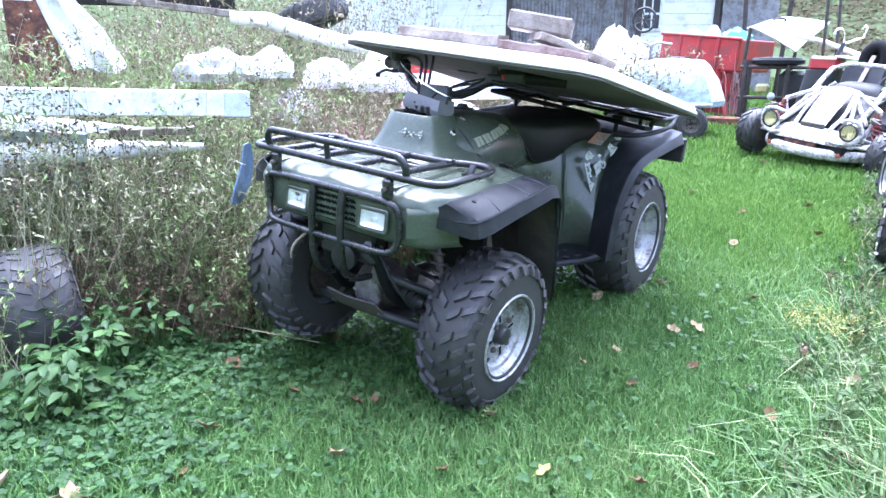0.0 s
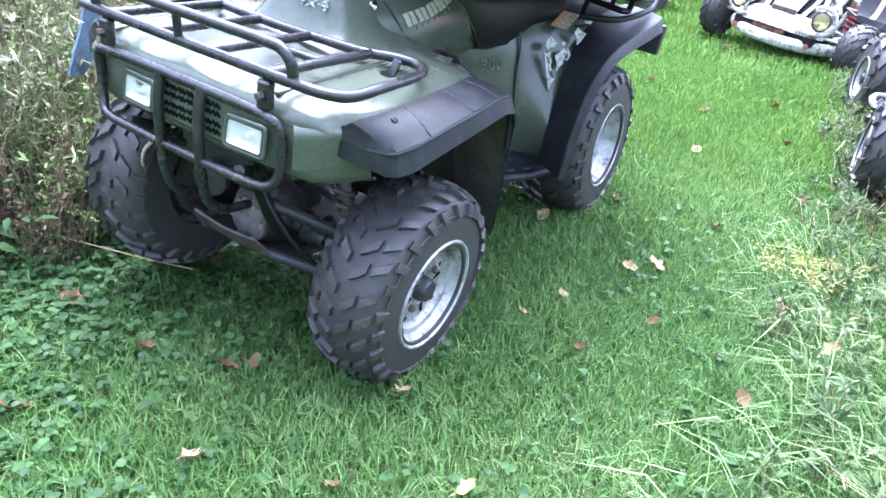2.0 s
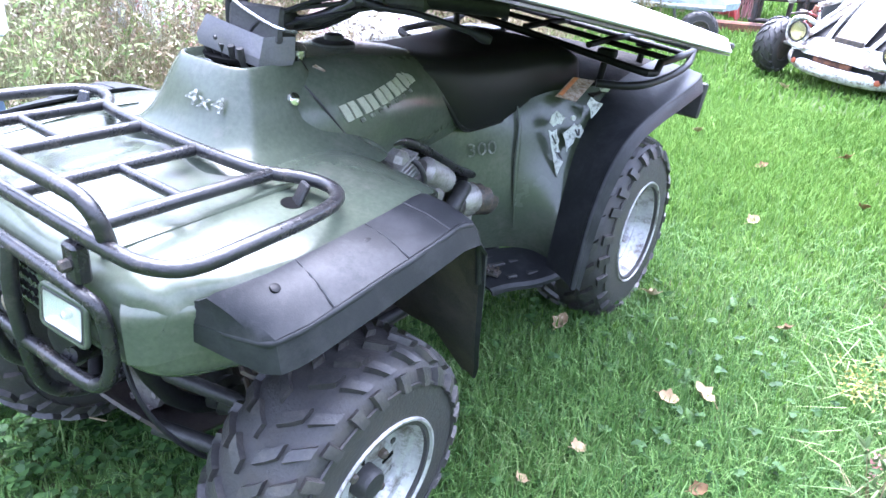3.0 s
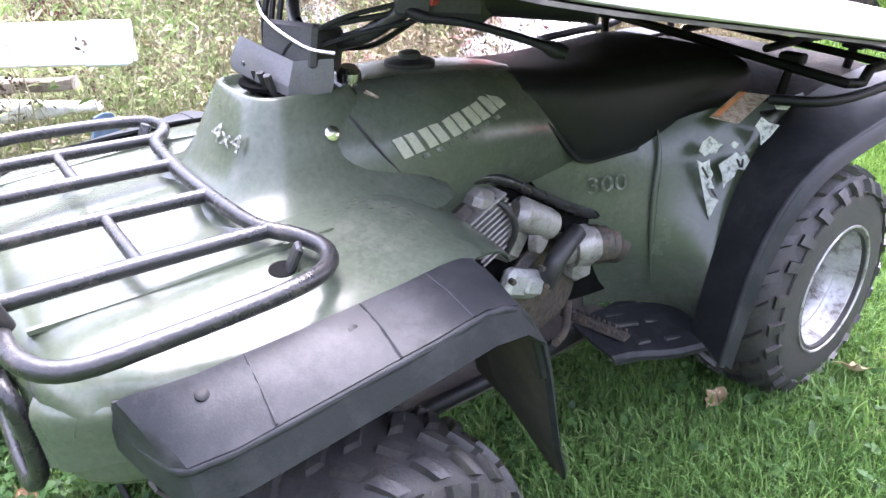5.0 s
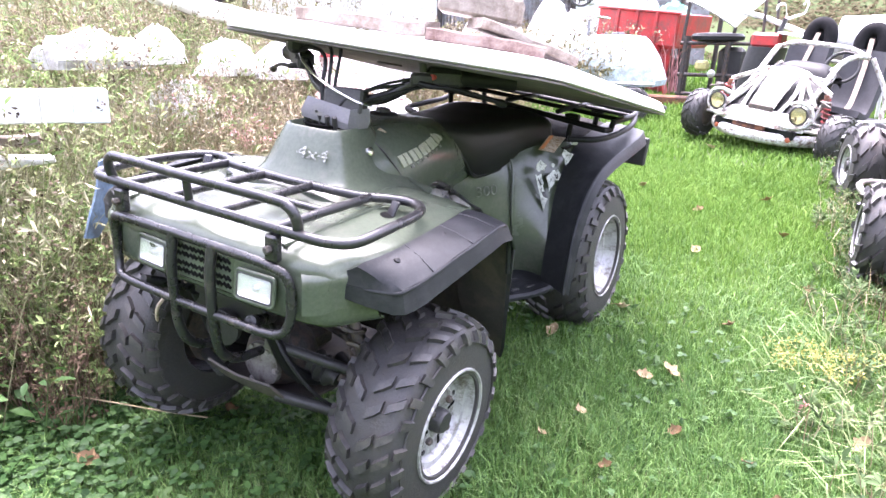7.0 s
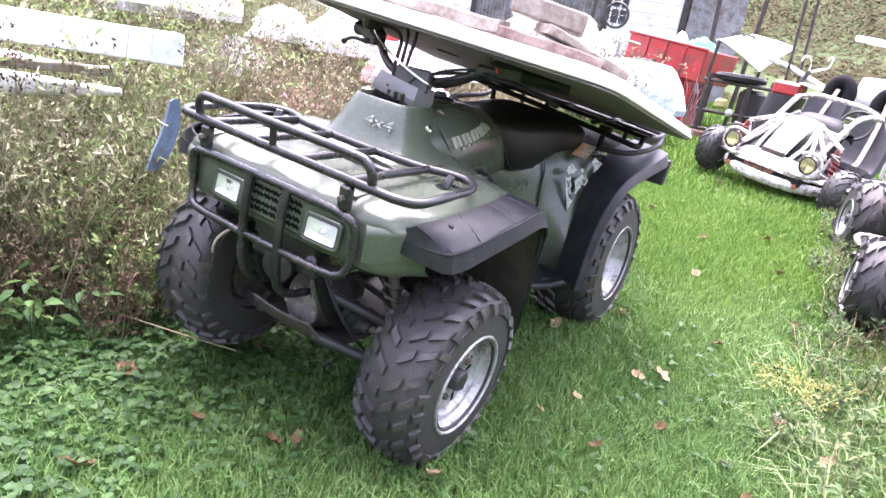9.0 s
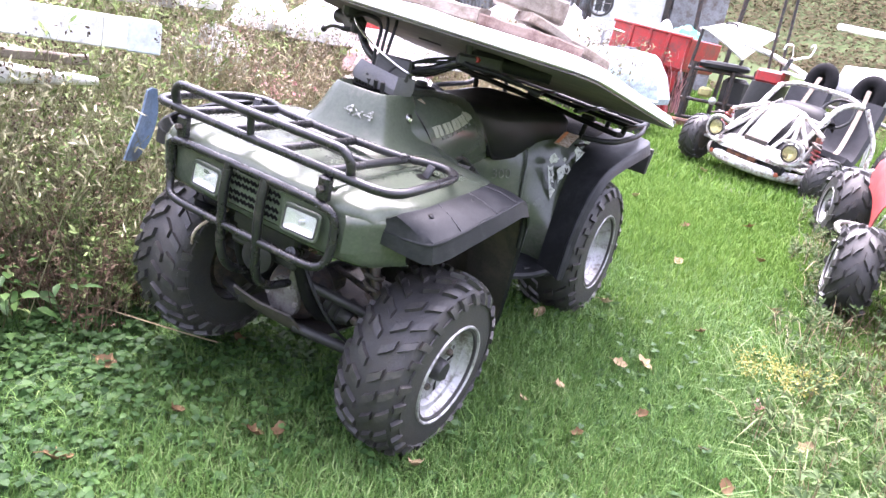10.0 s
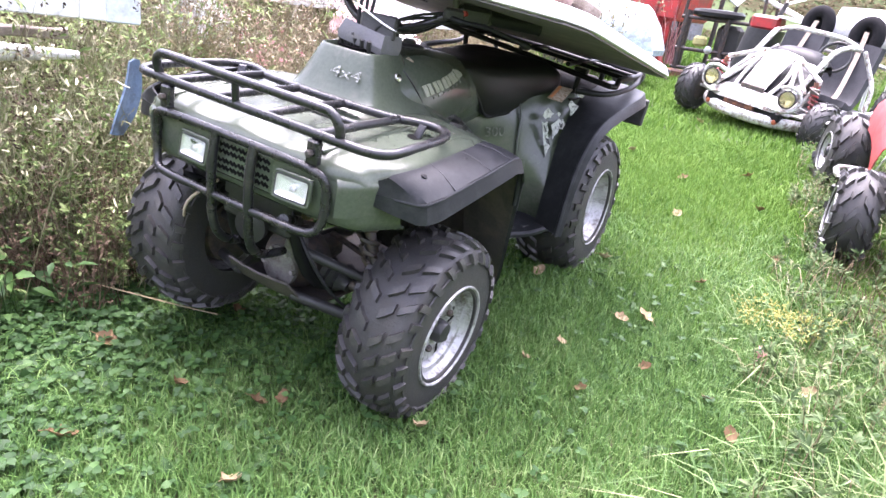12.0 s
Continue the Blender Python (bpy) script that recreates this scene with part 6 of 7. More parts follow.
body = [[(hw * math.cos(a), y, z + hh * math.sin(a)) for a in (k * math.pi / 6 for k in range(12))] for y, z, hw, hh in ((-0.40, 0.52, 0.06, 0.06), (-0.25, 0.58, 0.14, 0.10), (0.1, 0.62, 0.14, 0.12), (0.45, 0.66, 0.12, 0.12), (0.9, 0.68, 0.13, 0.08), (1.35, 0.70, 0.10, 0.06))]
part("bodywork", Build().loft(body, 1, 3), WHITE_SHELL, sport, "white plastic bodywork", angle=60)
part("engine", Build().box((0, 0.45, 0.36), (0.26, 0.44, 0.30), 0.05), ENGINE, sport)
part("seat", Build().box((0, 0.80, 0.775), (0.22, 0.66, 0.07), 0.03), SEAT, sport)
part("handlebar", Build().tube(smooth([(-0.36, 0.22, 0.90), (-0.2, 0.16, 0.90), (-0.08, 0.12, 0.82), (0.08, 0.12, 0.82), (0.2, 0.16, 0.90), (0.36, 0.22, 0.90)], 4), 0.011, 8), BLACK, sport)

# ---- the yard behind ----
hood_thing = thing("cart_hood", "pale blue angular moulded hood on small wheels in the weeds", "hood", pose(-0.93, 6.35, 0.23, 0, 0, -8))
dome = [[(x * 1.0, y, z) for x, y in ((-0.56 * a, -0.28 * b), (-0.20 * a, -0.36 * b), (0.30 * a, -0.34 * b), (0.54 * a, -0.22 * b), (0.52 * a, 0.20 * b), (0.20 * a, 0.34 * b), (-0.30 * a, 0.34 * b), (-0.58 * a, 0.20 * b))] for z, a, b in ((0.34, 1.0, 1.0), (0.40, 1.02, 1.02), (0.62, 0.86, 0.92), (0.78, 0.66, 0.72), (0.83, 0.55, 0.55), (0.845, 0.2, 0.2))]
part("shell", Build().loft(dome, 1, 1), BLUISH, hood_thing, angle=25)
part("edge_strip", Build().tube(smooth([(-0.58, -0.29, 0.37), (-0.20, -0.37, 0.37), (0.30, -0.35, 0.37), (0.555, -0.22, 0.37)], 3), 0.014, 6), WHITE_SHELL, hood_thing)
add_wheel(hood_thing, pose(0.40, -0.36, 0.17, 0, 0, -60), 0.17, 0.13, 0.08, 13, 41, 1, 0.02, rim_mat=GRIME, cap=False, knob=0.006)
add_wheel(hood_thing, pose(-0.42, -0.36, 0.17, 0, 0, -70), 0.17, 0.13, 0.08, 13, 42, 1, 0.02, rim_mat=GRIME, cap=False, knob=0.006)

trailer = thing("trailer", "small red steel box trailer loaded with odds and ends", "trailer", pose(-1.13, 8.75, 0.33, 0, 5, -12))
for y in (-0.55, 0.55):
    part("side", Build().box((0, y, 0.85), (1.10, 0.035, 0.40), 0.01), RED, trailer)
for x in (-0.54, 0.54):
    part("end", Build().box((x, 0, 0.85), (0.035, 1.06, 0.40), 0.01), RED, trailer)
part("floor_plate", Build().box((0, 0, 0.645), (1.08, 1.08, 0.03), 0.01), RED, trailer)
for x in (-0.27, 0.0, 0.27):
    part("rib", Build().box((x, -0.577, 0.85), (0.045, 0.02, 0.40), 0.006), RED, trailer)
part("rail", Build().tube([(-0.57, -0.565, 1.055), (0.57, -0.565, 1.055)], 0.022, 8), RED, trailer)
guard_rows = [[(0.40 + 0.17 * t - 0.06 * (1 - t), y, 0.66 - 0.60 * t) for y in (-0.63, -0.50)] for t in (0, 0.3, 0.6, 1.0)]
part("mudguard", Build().sheet(guard_rows, 0.012, 2, 1), RED, trailer, "red folded mudguard reaching the ground")
part("end_panel", Build().box((0.35, -0.48, 0.36), (0.30, 0.03, 0.56), 0.01, pose(0, 0, 0, 0, 0, 0)), RED, trailer)
add_wheel(trailer, pose(0.0, -0.66, 0.24, 0, 0, -90), 0.24, 0.14, 0.13, 24, 51, 1, 0.02, cap=False, knob=0.006)
add_wheel(trailer, pose(0.0, 0.66, 0.24, 0, 0, -90), 0.24, 0.14, 0.13, 24, 52, -1, 0.02, cap=False, knob=0.006)


crumpled("tarp_bundle", pose(-0.80, 8.60, 1.29, 0, 0, -12), 0.22, 0.20, 0.20, TEAL, "crumpled green tarpaulin heaped in the red trailer", "tarpaulin", 21)
crumpled("rag_bundle", pose(-1.08, 8.52, 1.30, 0, 0, 10), 0.13, 0.15, 0.22, WHITE_SHELL, "grey and white bags in the red trailer", "bundle", 22)
crumpled("rag_bundle", pose(-1.36, 8.60, 1.34, 0, 0, 30), 0.14, 0.14, 0.14, BLUISH, "pale blue cloth bundle in the red trailer", "bundle", 23)
crumpled("plastic_bag", pose(-2.22, 7.9, 0.85, 0, 0, 20), 0.34, 0.26, 0.62, WHITE_PAINT, "large white plastic bag standing in the weeds", "bag", 24)
crumpled("plastic_bag", pose(-1.85, 7.6, 0.75, 0, 0, 50), 0.26, 0.24, 0.56, WHITE_SHELL, "greyish plastic bag standing in the weeds", "bag", 25)
crumpled("plastic_bag", pose(-2.75, 7.2, 0.80, 0, 0, 0), 0.46, 0.28, 0.55, WHITE_PAINT, "white plastic bag slumped against others", "bag", 26)

mower = thing("yard_cart", "black steel utility cart with a tilted white lid and low seat", "cart", pose(-0.05, 7.9, 0.29, 0, 0, 6))
lid = [[(-0.40, -0.30, 1.17), (-0.06, -0.10, 1.29)], [(-0.12, -0.32, 1.03), (0.22, -0.05, 1.26)], [(0.12, -0.32, 0.88), (0.44, 0.0, 1.22)]]
part("lid", Build().sheet([[Vector(a), Vector(a).lerp(Vector(b), 0.5) + Vector((0, 0, 0.012)), Vector(b)] for a, b in lid], 0.022, 2, 2), WHITE_SHELL, mower, "tilted white lid", angle=40)
part("lid_flap", Build().sheet([[(-0.40, -0.305, 1.165), (-0.46, -0.10, 1.17)], [(-0.06, -0.10, 1.285), (-0.12, 0.10, 1.28)]], 0.02, 1, 1), WHITE_SHELL, mower)
part("lid_latch", Build().tube(smooth([(-0.17, -0.16, 1.235), (-0.15, -0.18, 1.265), (-0.05, -0.16, 1.26), (-0.04, -0.15, 1.23)], 3), 0.012, 6), CAP, mower)
part("seat", Build().loft([[(0.30 * q * math.cos(a) - 0.06, 0.20 * q * math.sin(a) - 0.2, z) for a in (k * math.pi / 8 for k in range(16))] for z, q in ((0.72, 0.7), (0.74, 0.98), (0.78, 1.0), (0.81, 0.9), (0.82, 0.4))], 1, 1), SEAT, mower, "low black moulded seat")
for x in (-0.42, 0.05, 0.30):
    for y in (-0.30, 0.3):
        part("leg", Build().tube([(x, y, 0), (x + 0.02, y, 0.78)], 0.030, 8), DARKPOST, mower)
for z in (0.12, 0.34, 0.70):
    part("frame_bar", Build().tube([(-0.46, -0.30, z), (0.36, -0.30, z)], 0.022, 8), DARKPOST, mower)
for foot, top in (((-0.44, -0.26, 0.70), (-0.40, -0.28, 1.16)), ((0.10, -0.26, 0.70), (0.12, -0.28, 0.88))):
    part("lid_prop", Build().tube([foot, top], 0.020, 8), DARKPOST, mower)
part("engine", Build().box((0.12, 0, 0.40), (0.30, 0.34, 0.52), 0.05), CAP, mower)
part("fuel_tank", Build().box((-0.20, -0.12, 0.44), (0.16, 0.14, 0.12), 0.03), YELLOWISH, mower, "small faded yellow tank")
part("valve", Build().lathe([(0, 0.02), (0.01, 0.045), (0.05, 0.045), (0.06, 0.02)], 12, pose(-0.08, -0.32, 0.36, 0, 0, -90)), ALU, mower)
part("prop", Build().tube([(0.10, -0.34, 1.06), (0.40, -0.62, 0.98), (0.78, -0.95, 0.82)], 0.028, 8), WHITE_PAINT, mower)

trike = thing("old_quad_bike", "old red and black quad bike with chrome handlebar behind the go-kart", "quad bike", pose(0.50, 6.9, 0.235, 0, 2, -14))
part("front_box", Build().box((0, -0.02, 0.80), (0.30, 0.22, 0.15), 0.03), RED, trike, "red front cover")
part("body", Build().loft([[(0.17 * q * math.copysign(abs(math.cos(a)) ** 0.6, math.cos(a)) + dx, 0.20 * q * math.copysign(abs(math.sin(a)) ** 0.6, math.sin(a)), z) for a in (k * math.pi / 8 for k in range(16))] for z, q, dx in ((0.0, 0.9, -0.10), (0.25, 0.95, -0.08), (0.55, 1.0, -0.03), (0.735, 1.0, 0.0))], 1, 2), CAP, trike, "black dusty body", angle=50)
rear = [[(0.12 + 0.26 * k, y, 0.86 - 0.03 * k + 0.03 * math.cos(y * 4)) for y in (-0.18, -0.06, 0.06, 0.18)] for k in range(4)]
part("rear_fender", Build().sheet(rear, 0.012, 2, 2), WHITE_PAINT, trike, "white rear fender")
part("stem", Build().tube([(0.09, -0.04, 0.85), (0.13, -0.02, 1.02)], 0.024, 8), CAP, trike)
part("handlebar", Build().tube(smooth([(0.07, -0.16, 1.09), (0.08, -0.14, 1.14), (0.12, -0.10, 1.145), (0.135, -0.06, 1.06), (0.13, -0.02, 1.01), (0.22, 0.04, 1.05), (0.26, 0.10, 1.07), (0.275, 0.12, 1.16), (0.245, 0.14, 1.185), (0.225, 0.14, 1.15)], 4), 0.010, 8), CHROME, trike, "bent chrome handlebar")

frame_rack = thing("pipe_rack", "white pipe rack standing behind the go-kart", "rack", pose(1.55, 7.0, 0.25, 0, 0, -6))
part("top_rail", Build().box((0, 0, 1.34), (1.35, 0.16, 0.06), 0.01, pose(0, 0, 0, 0, 4, 0)), WHITE_PAINT, frame_rack)
for x in (0.05, 0.22, 0.60):
    part("post", Build().tube([(x, 0, 0), (x, 0, 1.32)], 0.018, 8), WHITE_PAINT, frame_rack)
store = thing("storage_tank", "white plastic storage tank lying behind the go-kart", "tank", pose(1.55, 6.45, 0.24, 0, 3, -10))
part("body", Build().tube(smooth([(-0.44, 0, 0.80), (-0.40, 0, 0.80), (0, 0, 0.83), (0.5, 0, 0.82), (0.9, 0, 0.80)], 3), [0.10] + [0.20] * 11 + [0.12], 14), WHITE_PAINT, store, "white ribbed plastic body")
for x in (-0.3, 0.75):
    part("leg", Build().box((x, 0, 0.32), (0.10, 0.30, 0.64), 0.02), CAP, store)

bike = thing("bicycle", "old bicycle leaning behind the weeds, only its front visible", "bicycle", pose(-1.65, 7.35, 0.28, 0, 0, -30))
for x, r in ((0.0, 0.27), (0.85, 0.27)):
    part("wheel", Build().tube([(x + r * math.cos(a), 0, 0.27 + r * math.sin(a)) for a in (k * math.pi / 14 for k in range(28))], 0.016, 8, True), CAP, bike)
part("bike_frame", Build().tube(smooth([(0.0, 0, 0.27), (0.14, 0, 0.72), (0.16, 0, 0.95)], 3), 0.014, 8).tube([(0.14, 0, 0.68), (0.50, 0, 0.30), (0.85, 0, 0.27)], 0.014, 8).tube([(0.15, 0, 0.76), (0.58, 0, 0.74), (0.50, 0, 0.30)], 0.014, 8), GREYMETAL, bike)
part("handlebar", Build().tube(smooth([(0.22, -0.28, 0.98), (0.14, -0.12, 1.0), (0.15, 0, 0.97), (0.14, 0.12, 1.0), (0.22, 0.28, 0.98)], 3), 0.012, 8), CHROME, bike)
hoop_m = pose(0.05, -0.05, 1.27, 0, 0, -60)
spokes = Build().tube([hoop_m @ Vector((0, 0.145 * math.cos(a), 0.145 * math.sin(a))) for a in (k * math.pi / 12 for k in range(24))], 0.016, 8, True)
for k in range(7):
    a = k * 2 * math.pi / 7
    spokes.tube([hoop_m @ Vector((0, 0, 0)), hoop_m @ Vector((0, 0.14 * math.cos(a), 0.14 * math.sin(a)))], 0.007, 6)
part("spoked_wheel", spokes, CAP, bike, "small black spoked wheel hung on the handlebar")
part("saddle", Build().box((0.60, 0, 0.80), (0.24, 0.13, 0.05), 0.02), CAP, bike)

for x, y, top, tilt in ((-0.64, 8.62, 2.6, -3), (-0.29, 8.9, 2.6, 3), (0.46, 7.25, 2.6, -2), (0.60, 7.30, 2.6, -3), (-2.6, 9.2, 2.6, 0)):
    single("yard_post", Build().tube([(0, 0, 0), (0, 0, top)], 0.030 if x < 0 else 0.016, 8), DARKPOST, "thin dark steel post standing in the yard", "post", at_ground(x, y, 0, -0.05, 0, tilt), group="yard posts")
single("kerb_timber", Build().box((0, 0, 0.06), (1.7, 0.12, 0.12), 0.02), RUST, "old brown timber lying along the lawn edge", "timber", at_ground(0.0, 7.35, 4))

# shed behind the yard
shed = thing("shed", "white sided shed with a grey corrugated section and a small window", "building", pose(-5.0, 11.08, 0.30, 0, 0, 18))
for k in range(13):
    part("siding_board", Build().box((-2.6, 0.0, 0.12 + 0.2 * k), (4.0, 0.05, 0.196), 0.006), SIDING, shed)
    part("siding_board", Build().box((2.55, 0.0, 0.12 + 0.2 * k), (1.35, 0.05, 0.196), 0.006), SIDING, shed)
corr = [[(-0.6 + 0.035 * i, 0.012 * (1 if i % 2 else -1), z) for z in (0.0, 1.3, 2.62)] for i in range(72)]
part("corrugated_sheet", Build().sheet(corr, 0.006, 1, 1), GREYMETAL, shed, "grey corrugated metal sheet")
part("back_wall", Build().box((0, 0.10, 1.3), (7.4, 0.06, 2.6), 0.01), GREYMETAL, shed)
for x in (-4.6, -0.62, 1.88, 3.24):
    part("corner_board", Build().box((x, -0.04, 1.3), (0.10, 0.06, 2.62), 0.006), DARKPOST, shed)
win = part("window", Build().box((2.10, -0.05, 1.62), (0.34, 0.05, 0.62), 0.008), WHITE_PAINT, shed, "small white-framed window")
for dx, dz in ((-0.075, 0.14), (0.075, 0.14), (-0.075, -0.14), (0.075, -0.14)):
    part("pane", Build().box((2.10 + dx, -0.078, 1.62 + dz), (0.12, 0.012, 0.24), 0.002), CAP, win)
part("roof", Build().box((0, 0.8, 2.80), (7.9, 2.6, 0.08), 0.02, pose(0, 0, 0, 6, 0, 0)), GREYMETAL, shed)
part("door", Build().box((3.80, 0.0, 1.15), (0.95, 0.06, 2.3), 0.01), GREYMETAL, shed, "grey weathered door")

# ---- grass, weeds and leaves ----
RNG = np.random.default_rng(7)


def fast_mesh(name, verts, quads, tris, material):
    me = bpy.data.meshes.new(name)
    verts = np.asarray(verts, np.float32)
    quads = np.asarray(quads, np.int32).reshape(-1, 4)
    tris = np.asarray(tris, np.int32).reshape(-1, 3)
    me.vertices.add(len(verts))
    me.vertices.foreach_set("co", verts.ravel())
    loops = np.concatenate([quads.ravel(), tris.ravel()])
    me.loops.add(len(loops))
    me.loops.foreach_set("vertex_index", loops)
    starts = np.concatenate([np.arange(len(quads)) * 4, len(quads) * 4 + np.arange(len(tris)) * 3]).astype(np.int32)
    me.polygons.add(len(starts))
    me.polygons.foreach_set("loop_start", starts)
    me.update(calc_edges=True)
    me.validate()
    me.materials.append(material)
    return me


def blades(P, h, w, lean, droop=0.3, seed_dir=None):
    """Blades of grass: two steps and a tip. P (n, 3), h and w (n,), lean: how far the tip moves sideways, as a share of h."""
    n = len(P)
    a = RNG.uniform(0, 2 * np.pi, n) if seed_dir is None else seed_dir
    d = np.stack([np.cos(a), np.sin(a), 0 * a], 1)
    s = np.stack([-np.sin(a), np.cos(a), 0 * a], 1)
    tw = RNG.uniform(-0.9, 0.9, n)[:, None]
    s = s * np.cos(tw) + d * np.sin(tw)
    h, w, lean = h[:, None], w[:, None], lean[:, None]
    up = np.array([0, 0, 1.0])
    mid = P + up * h * 0.55 + d * h * lean * 0.35
    tip = P + up * h * (1 - droop * lean) + d * h * lean
    V = np.stack([P - s * w / 2, P + s * w / 2, mid + s * w * 0.42, mid - s * w * 0.42, tip], 1).reshape(-1, 3)
    o = np.arange(n)[:, None] * 5
    return V, o + np.array([0, 1, 2, 3]), o + np.array([3, 2, 4])


def leaves(P, d, nrm, L, W, fold=0.25):
    """Pointed leaves folded along the midrib: P base, d the way they point, nrm roughly their upper side."""
    d = d / np.linalg.norm(d, axis=1, keepdims=True)
    s = np.cross(d, nrm)
    s /= np.linalg.norm(s, axis=1, keepdims=True) + 1e-9
    u = np.cross(s, d)
    L, W = L[:, None], W[:, None]
    V = np.stack([P, P + d * L * 0.33 + s * W / 2 + u * W * fold, P + d * L * 0.70 + s * W * 0.36 + u * W * fold * 0.7 - u * L * 0.05, P + d * L - u * L * 0.14,
                  P + d * L * 0.70 - s * W * 0.36 + u * W * fold * 0.7 - u * L * 0.05, P + d * L * 0.33 - s * W / 2 + u * W * fold, P + d * L * 0.33, P + d * L * 0.70 - u * L * 0.05], 1).reshape(-1, 3)
    o = np.arange(len(P))[:, None] * 8
    return V, np.concatenate([o + np.array([6, 1, 2, 7]), o + np.array([5, 6, 7, 4])]), np.concatenate([o + np.array([0, 1, 6]), o + np.array([0, 6, 5]), o + np.array([7, 2, 3]), o + np.array([4, 7, 3])])


def stalks(P, tip, r, bend):
    """Thin three-sided stalks of three pieces. P foot, tip end, r radius at the foot, bend: sideways offset of the middle."""
    n = len(P)
    rows = []
    for t, q in ((0, 1.0), (0.4, 0.85), (0.75, 0.6), (1, 0.3)):
        c = P + (tip - P) * t + bend * np.sin(np.pi * t)
        for k in range(3):
            a = 2 * np.pi * k / 3
            rows.append(c + np.stack([np.cos(a) * r * q, np.sin(a) * r * q, 0 * r], 1))
    V = np.stack(rows, 1).reshape(-1, 3)
    o = np.arange(n)[:, None] * 12
    Q = [o + np.array([i * 3 + k, i * 3 + (k + 1) % 3, i * 3 + 3 + (k + 1) % 3, i * 3 + 3 + k]) for i in range(3) for k in range(3)]
    return V, np.concatenate(Q), np.zeros((0, 3), int)


def gather(sets):
    vs, qs, ts, o = [], [], [], 0
    for V, Q, T in sets:
        vs.append(V), qs.append(Q + o), ts.append(T + o)
        o += len(V)
    return np.concatenate(vs), np.concatenate(qs), np.concatenate(ts)


def stuff(name, sets, material, label, category):
    V, Q, T = gather(sets)
    return tagged(new(name, fast_mesh(name, V, Q, T, material)), label, category, kind="stuff")


def spots(n, x0, x1, y0, y1):
    x, y = RNG.uniform(x0, x1, n), RNG.uniform(y0, y1, n)
    return np.stack([x, y, ground_z(x, y)], 1)


def patchy(P, scale=3.0, seed=0.0):
    """A slow wave between 0 and 1 over the ground, for patches."""
    x, y = P[:, 0] * scale + seed, P[:, 1] * scale - seed
    return 0.5 + 0.25 * np.sin(x * 1.3 + 0.7 * np.sin(y)) + 0.25 * np.sin(y * 1.7 + 1.1 * np.sin(x * 0.8))


def lawn(name, n, box, hmin, hmax, w, material, label, keep=None, fade=None):
    P = spots(n, *box)
    if keep is not None:
        P = P[keep(P)]
    if fade is not None:
        P = P[RNG.random(len(P)) < fade(P)]
    k = patchy(P, 2.2, 1.0)
    h = RNG.uniform(hmin, hmax, len(P)) * (0.65 + 0.7 * k)
    return stuff(name, [blades(P, h, RNG.uniform(0.6, 1.2, len(P)) * w, RNG.uniform(0.1, 1.0, len(P)))], material, label, "grass")


# lawn, thickest where the camera passes
lawn("lawn_grass", 260000, (-0.75, 1.55, -1.25, 2.6), 0.022, 0.064, 0.0035, GRASS, "short damp green lawn grass around the quad bike", fade=lambda P: np.clip((2.6 - P[:, 1]) / 1.7, 0, 1) * np.clip(0.85 + 0.5 * (P[:, 0] + 0.3 * P[:, 1]), 0.5, 1))
lawn("lawn_grass", 110000, (-1.0, 2.2, 0.8, 4.2), 0.03, 0.070, 0.0055, GRASS_FAR, "bright green lawn grass behind the quad bike", fade=lambda P: np.clip((P[:, 1] - 0.8) / 1.4, 0, 1))
lawn("lawn_grass", 60000, (-4.0, 4.5, 4.2, 9.5), 0.04, 0.10, 0.013, GRASS_FAR, "bright green lawn grass across the yard")
lawn("lawn_grass", 70000, (-1.6, 2.6, -3.2, -1.20), 0.02, 0.058, 0.0046, GRASS, "short green lawn grass in front")
lawn("lawn_grass", 30000, (-9, 9, 9.5, 16), 0.06, 0.16, 0.03, GRASS_FAR, "rough green grass at the back of the yard")


# thin cover over the rest of the yard, so that the lawn has no edge
P = spots(120000, -7.5, 8.5, -7.5, 10.0)
P = P[RNG.random(len(P)) < np.clip(1.3 - np.hypot(P[:, 0] - 0.5, P[:, 1] - 0.5) / 9.0, 0, 1)]
P = P[np.maximum(np.abs(P[:, 0] - 0.45) / 1.35, np.abs(P[:, 1] - 0.9) / 2.5) > 0.8 + 0.25 * RNG.random(len(P))]
n = len(P)
stuff("yard_grass", [blades(P, RNG.uniform(0.03, 0.09, n), RNG.uniform(0.007, 0.014, n), RNG.uniform(0.2, 1.2, n))], GRASS_FAR, "uneven green grass over the yard", "grass")
P = spots(26000, -0.7, 1.5, -1.25, 2.4)
P = P[(patchy(P, 7.0, 3.0) * patchy(P, 2.6, 8.0) > 0.34) & (RNG.random(len(P)) < np.clip(1.0 - 0.5 * P[:, 0], 0.3, 0.8))]
n = len(P)
stuff("grass_tufts", [blades(P, RNG.uniform(0.045, 0.095, n), RNG.uniform(0.0022, 0.0040, n), RNG.uniform(0.3, 1.6, n), 0.35)], GRASS, "longer tufts of grass in the lawn", "grass")


def clover(n, box, dens):
    P = spots(n, *box)
    P = P[RNG.random(len(P)) < dens(P)]
    m = len(P)
    P[:, 2] += RNG.uniform(0.015, 0.055, m)
    sets = []
    a0 = RNG.uniform(0, 2 * np.pi, m)
    for k in range(3):
        a = a0 + k * 2.094
        d = np.stack([np.cos(a), np.sin(a), RNG.uniform(-0.1, 0.35, m)], 1)
        L = RNG.uniform(0.012, 0.023, m) * (1.0 + 0.25 * np.clip(-0.1 - P[:, 0] - 0.5 * P[:, 1], 0, 1))
        sets.append(leaves(P, d, np.array([[0, 0, 1.0]]) + 0.35 * RNG.normal(size=(m, 3)), L, L * 0.95, 0.12))
    return sets


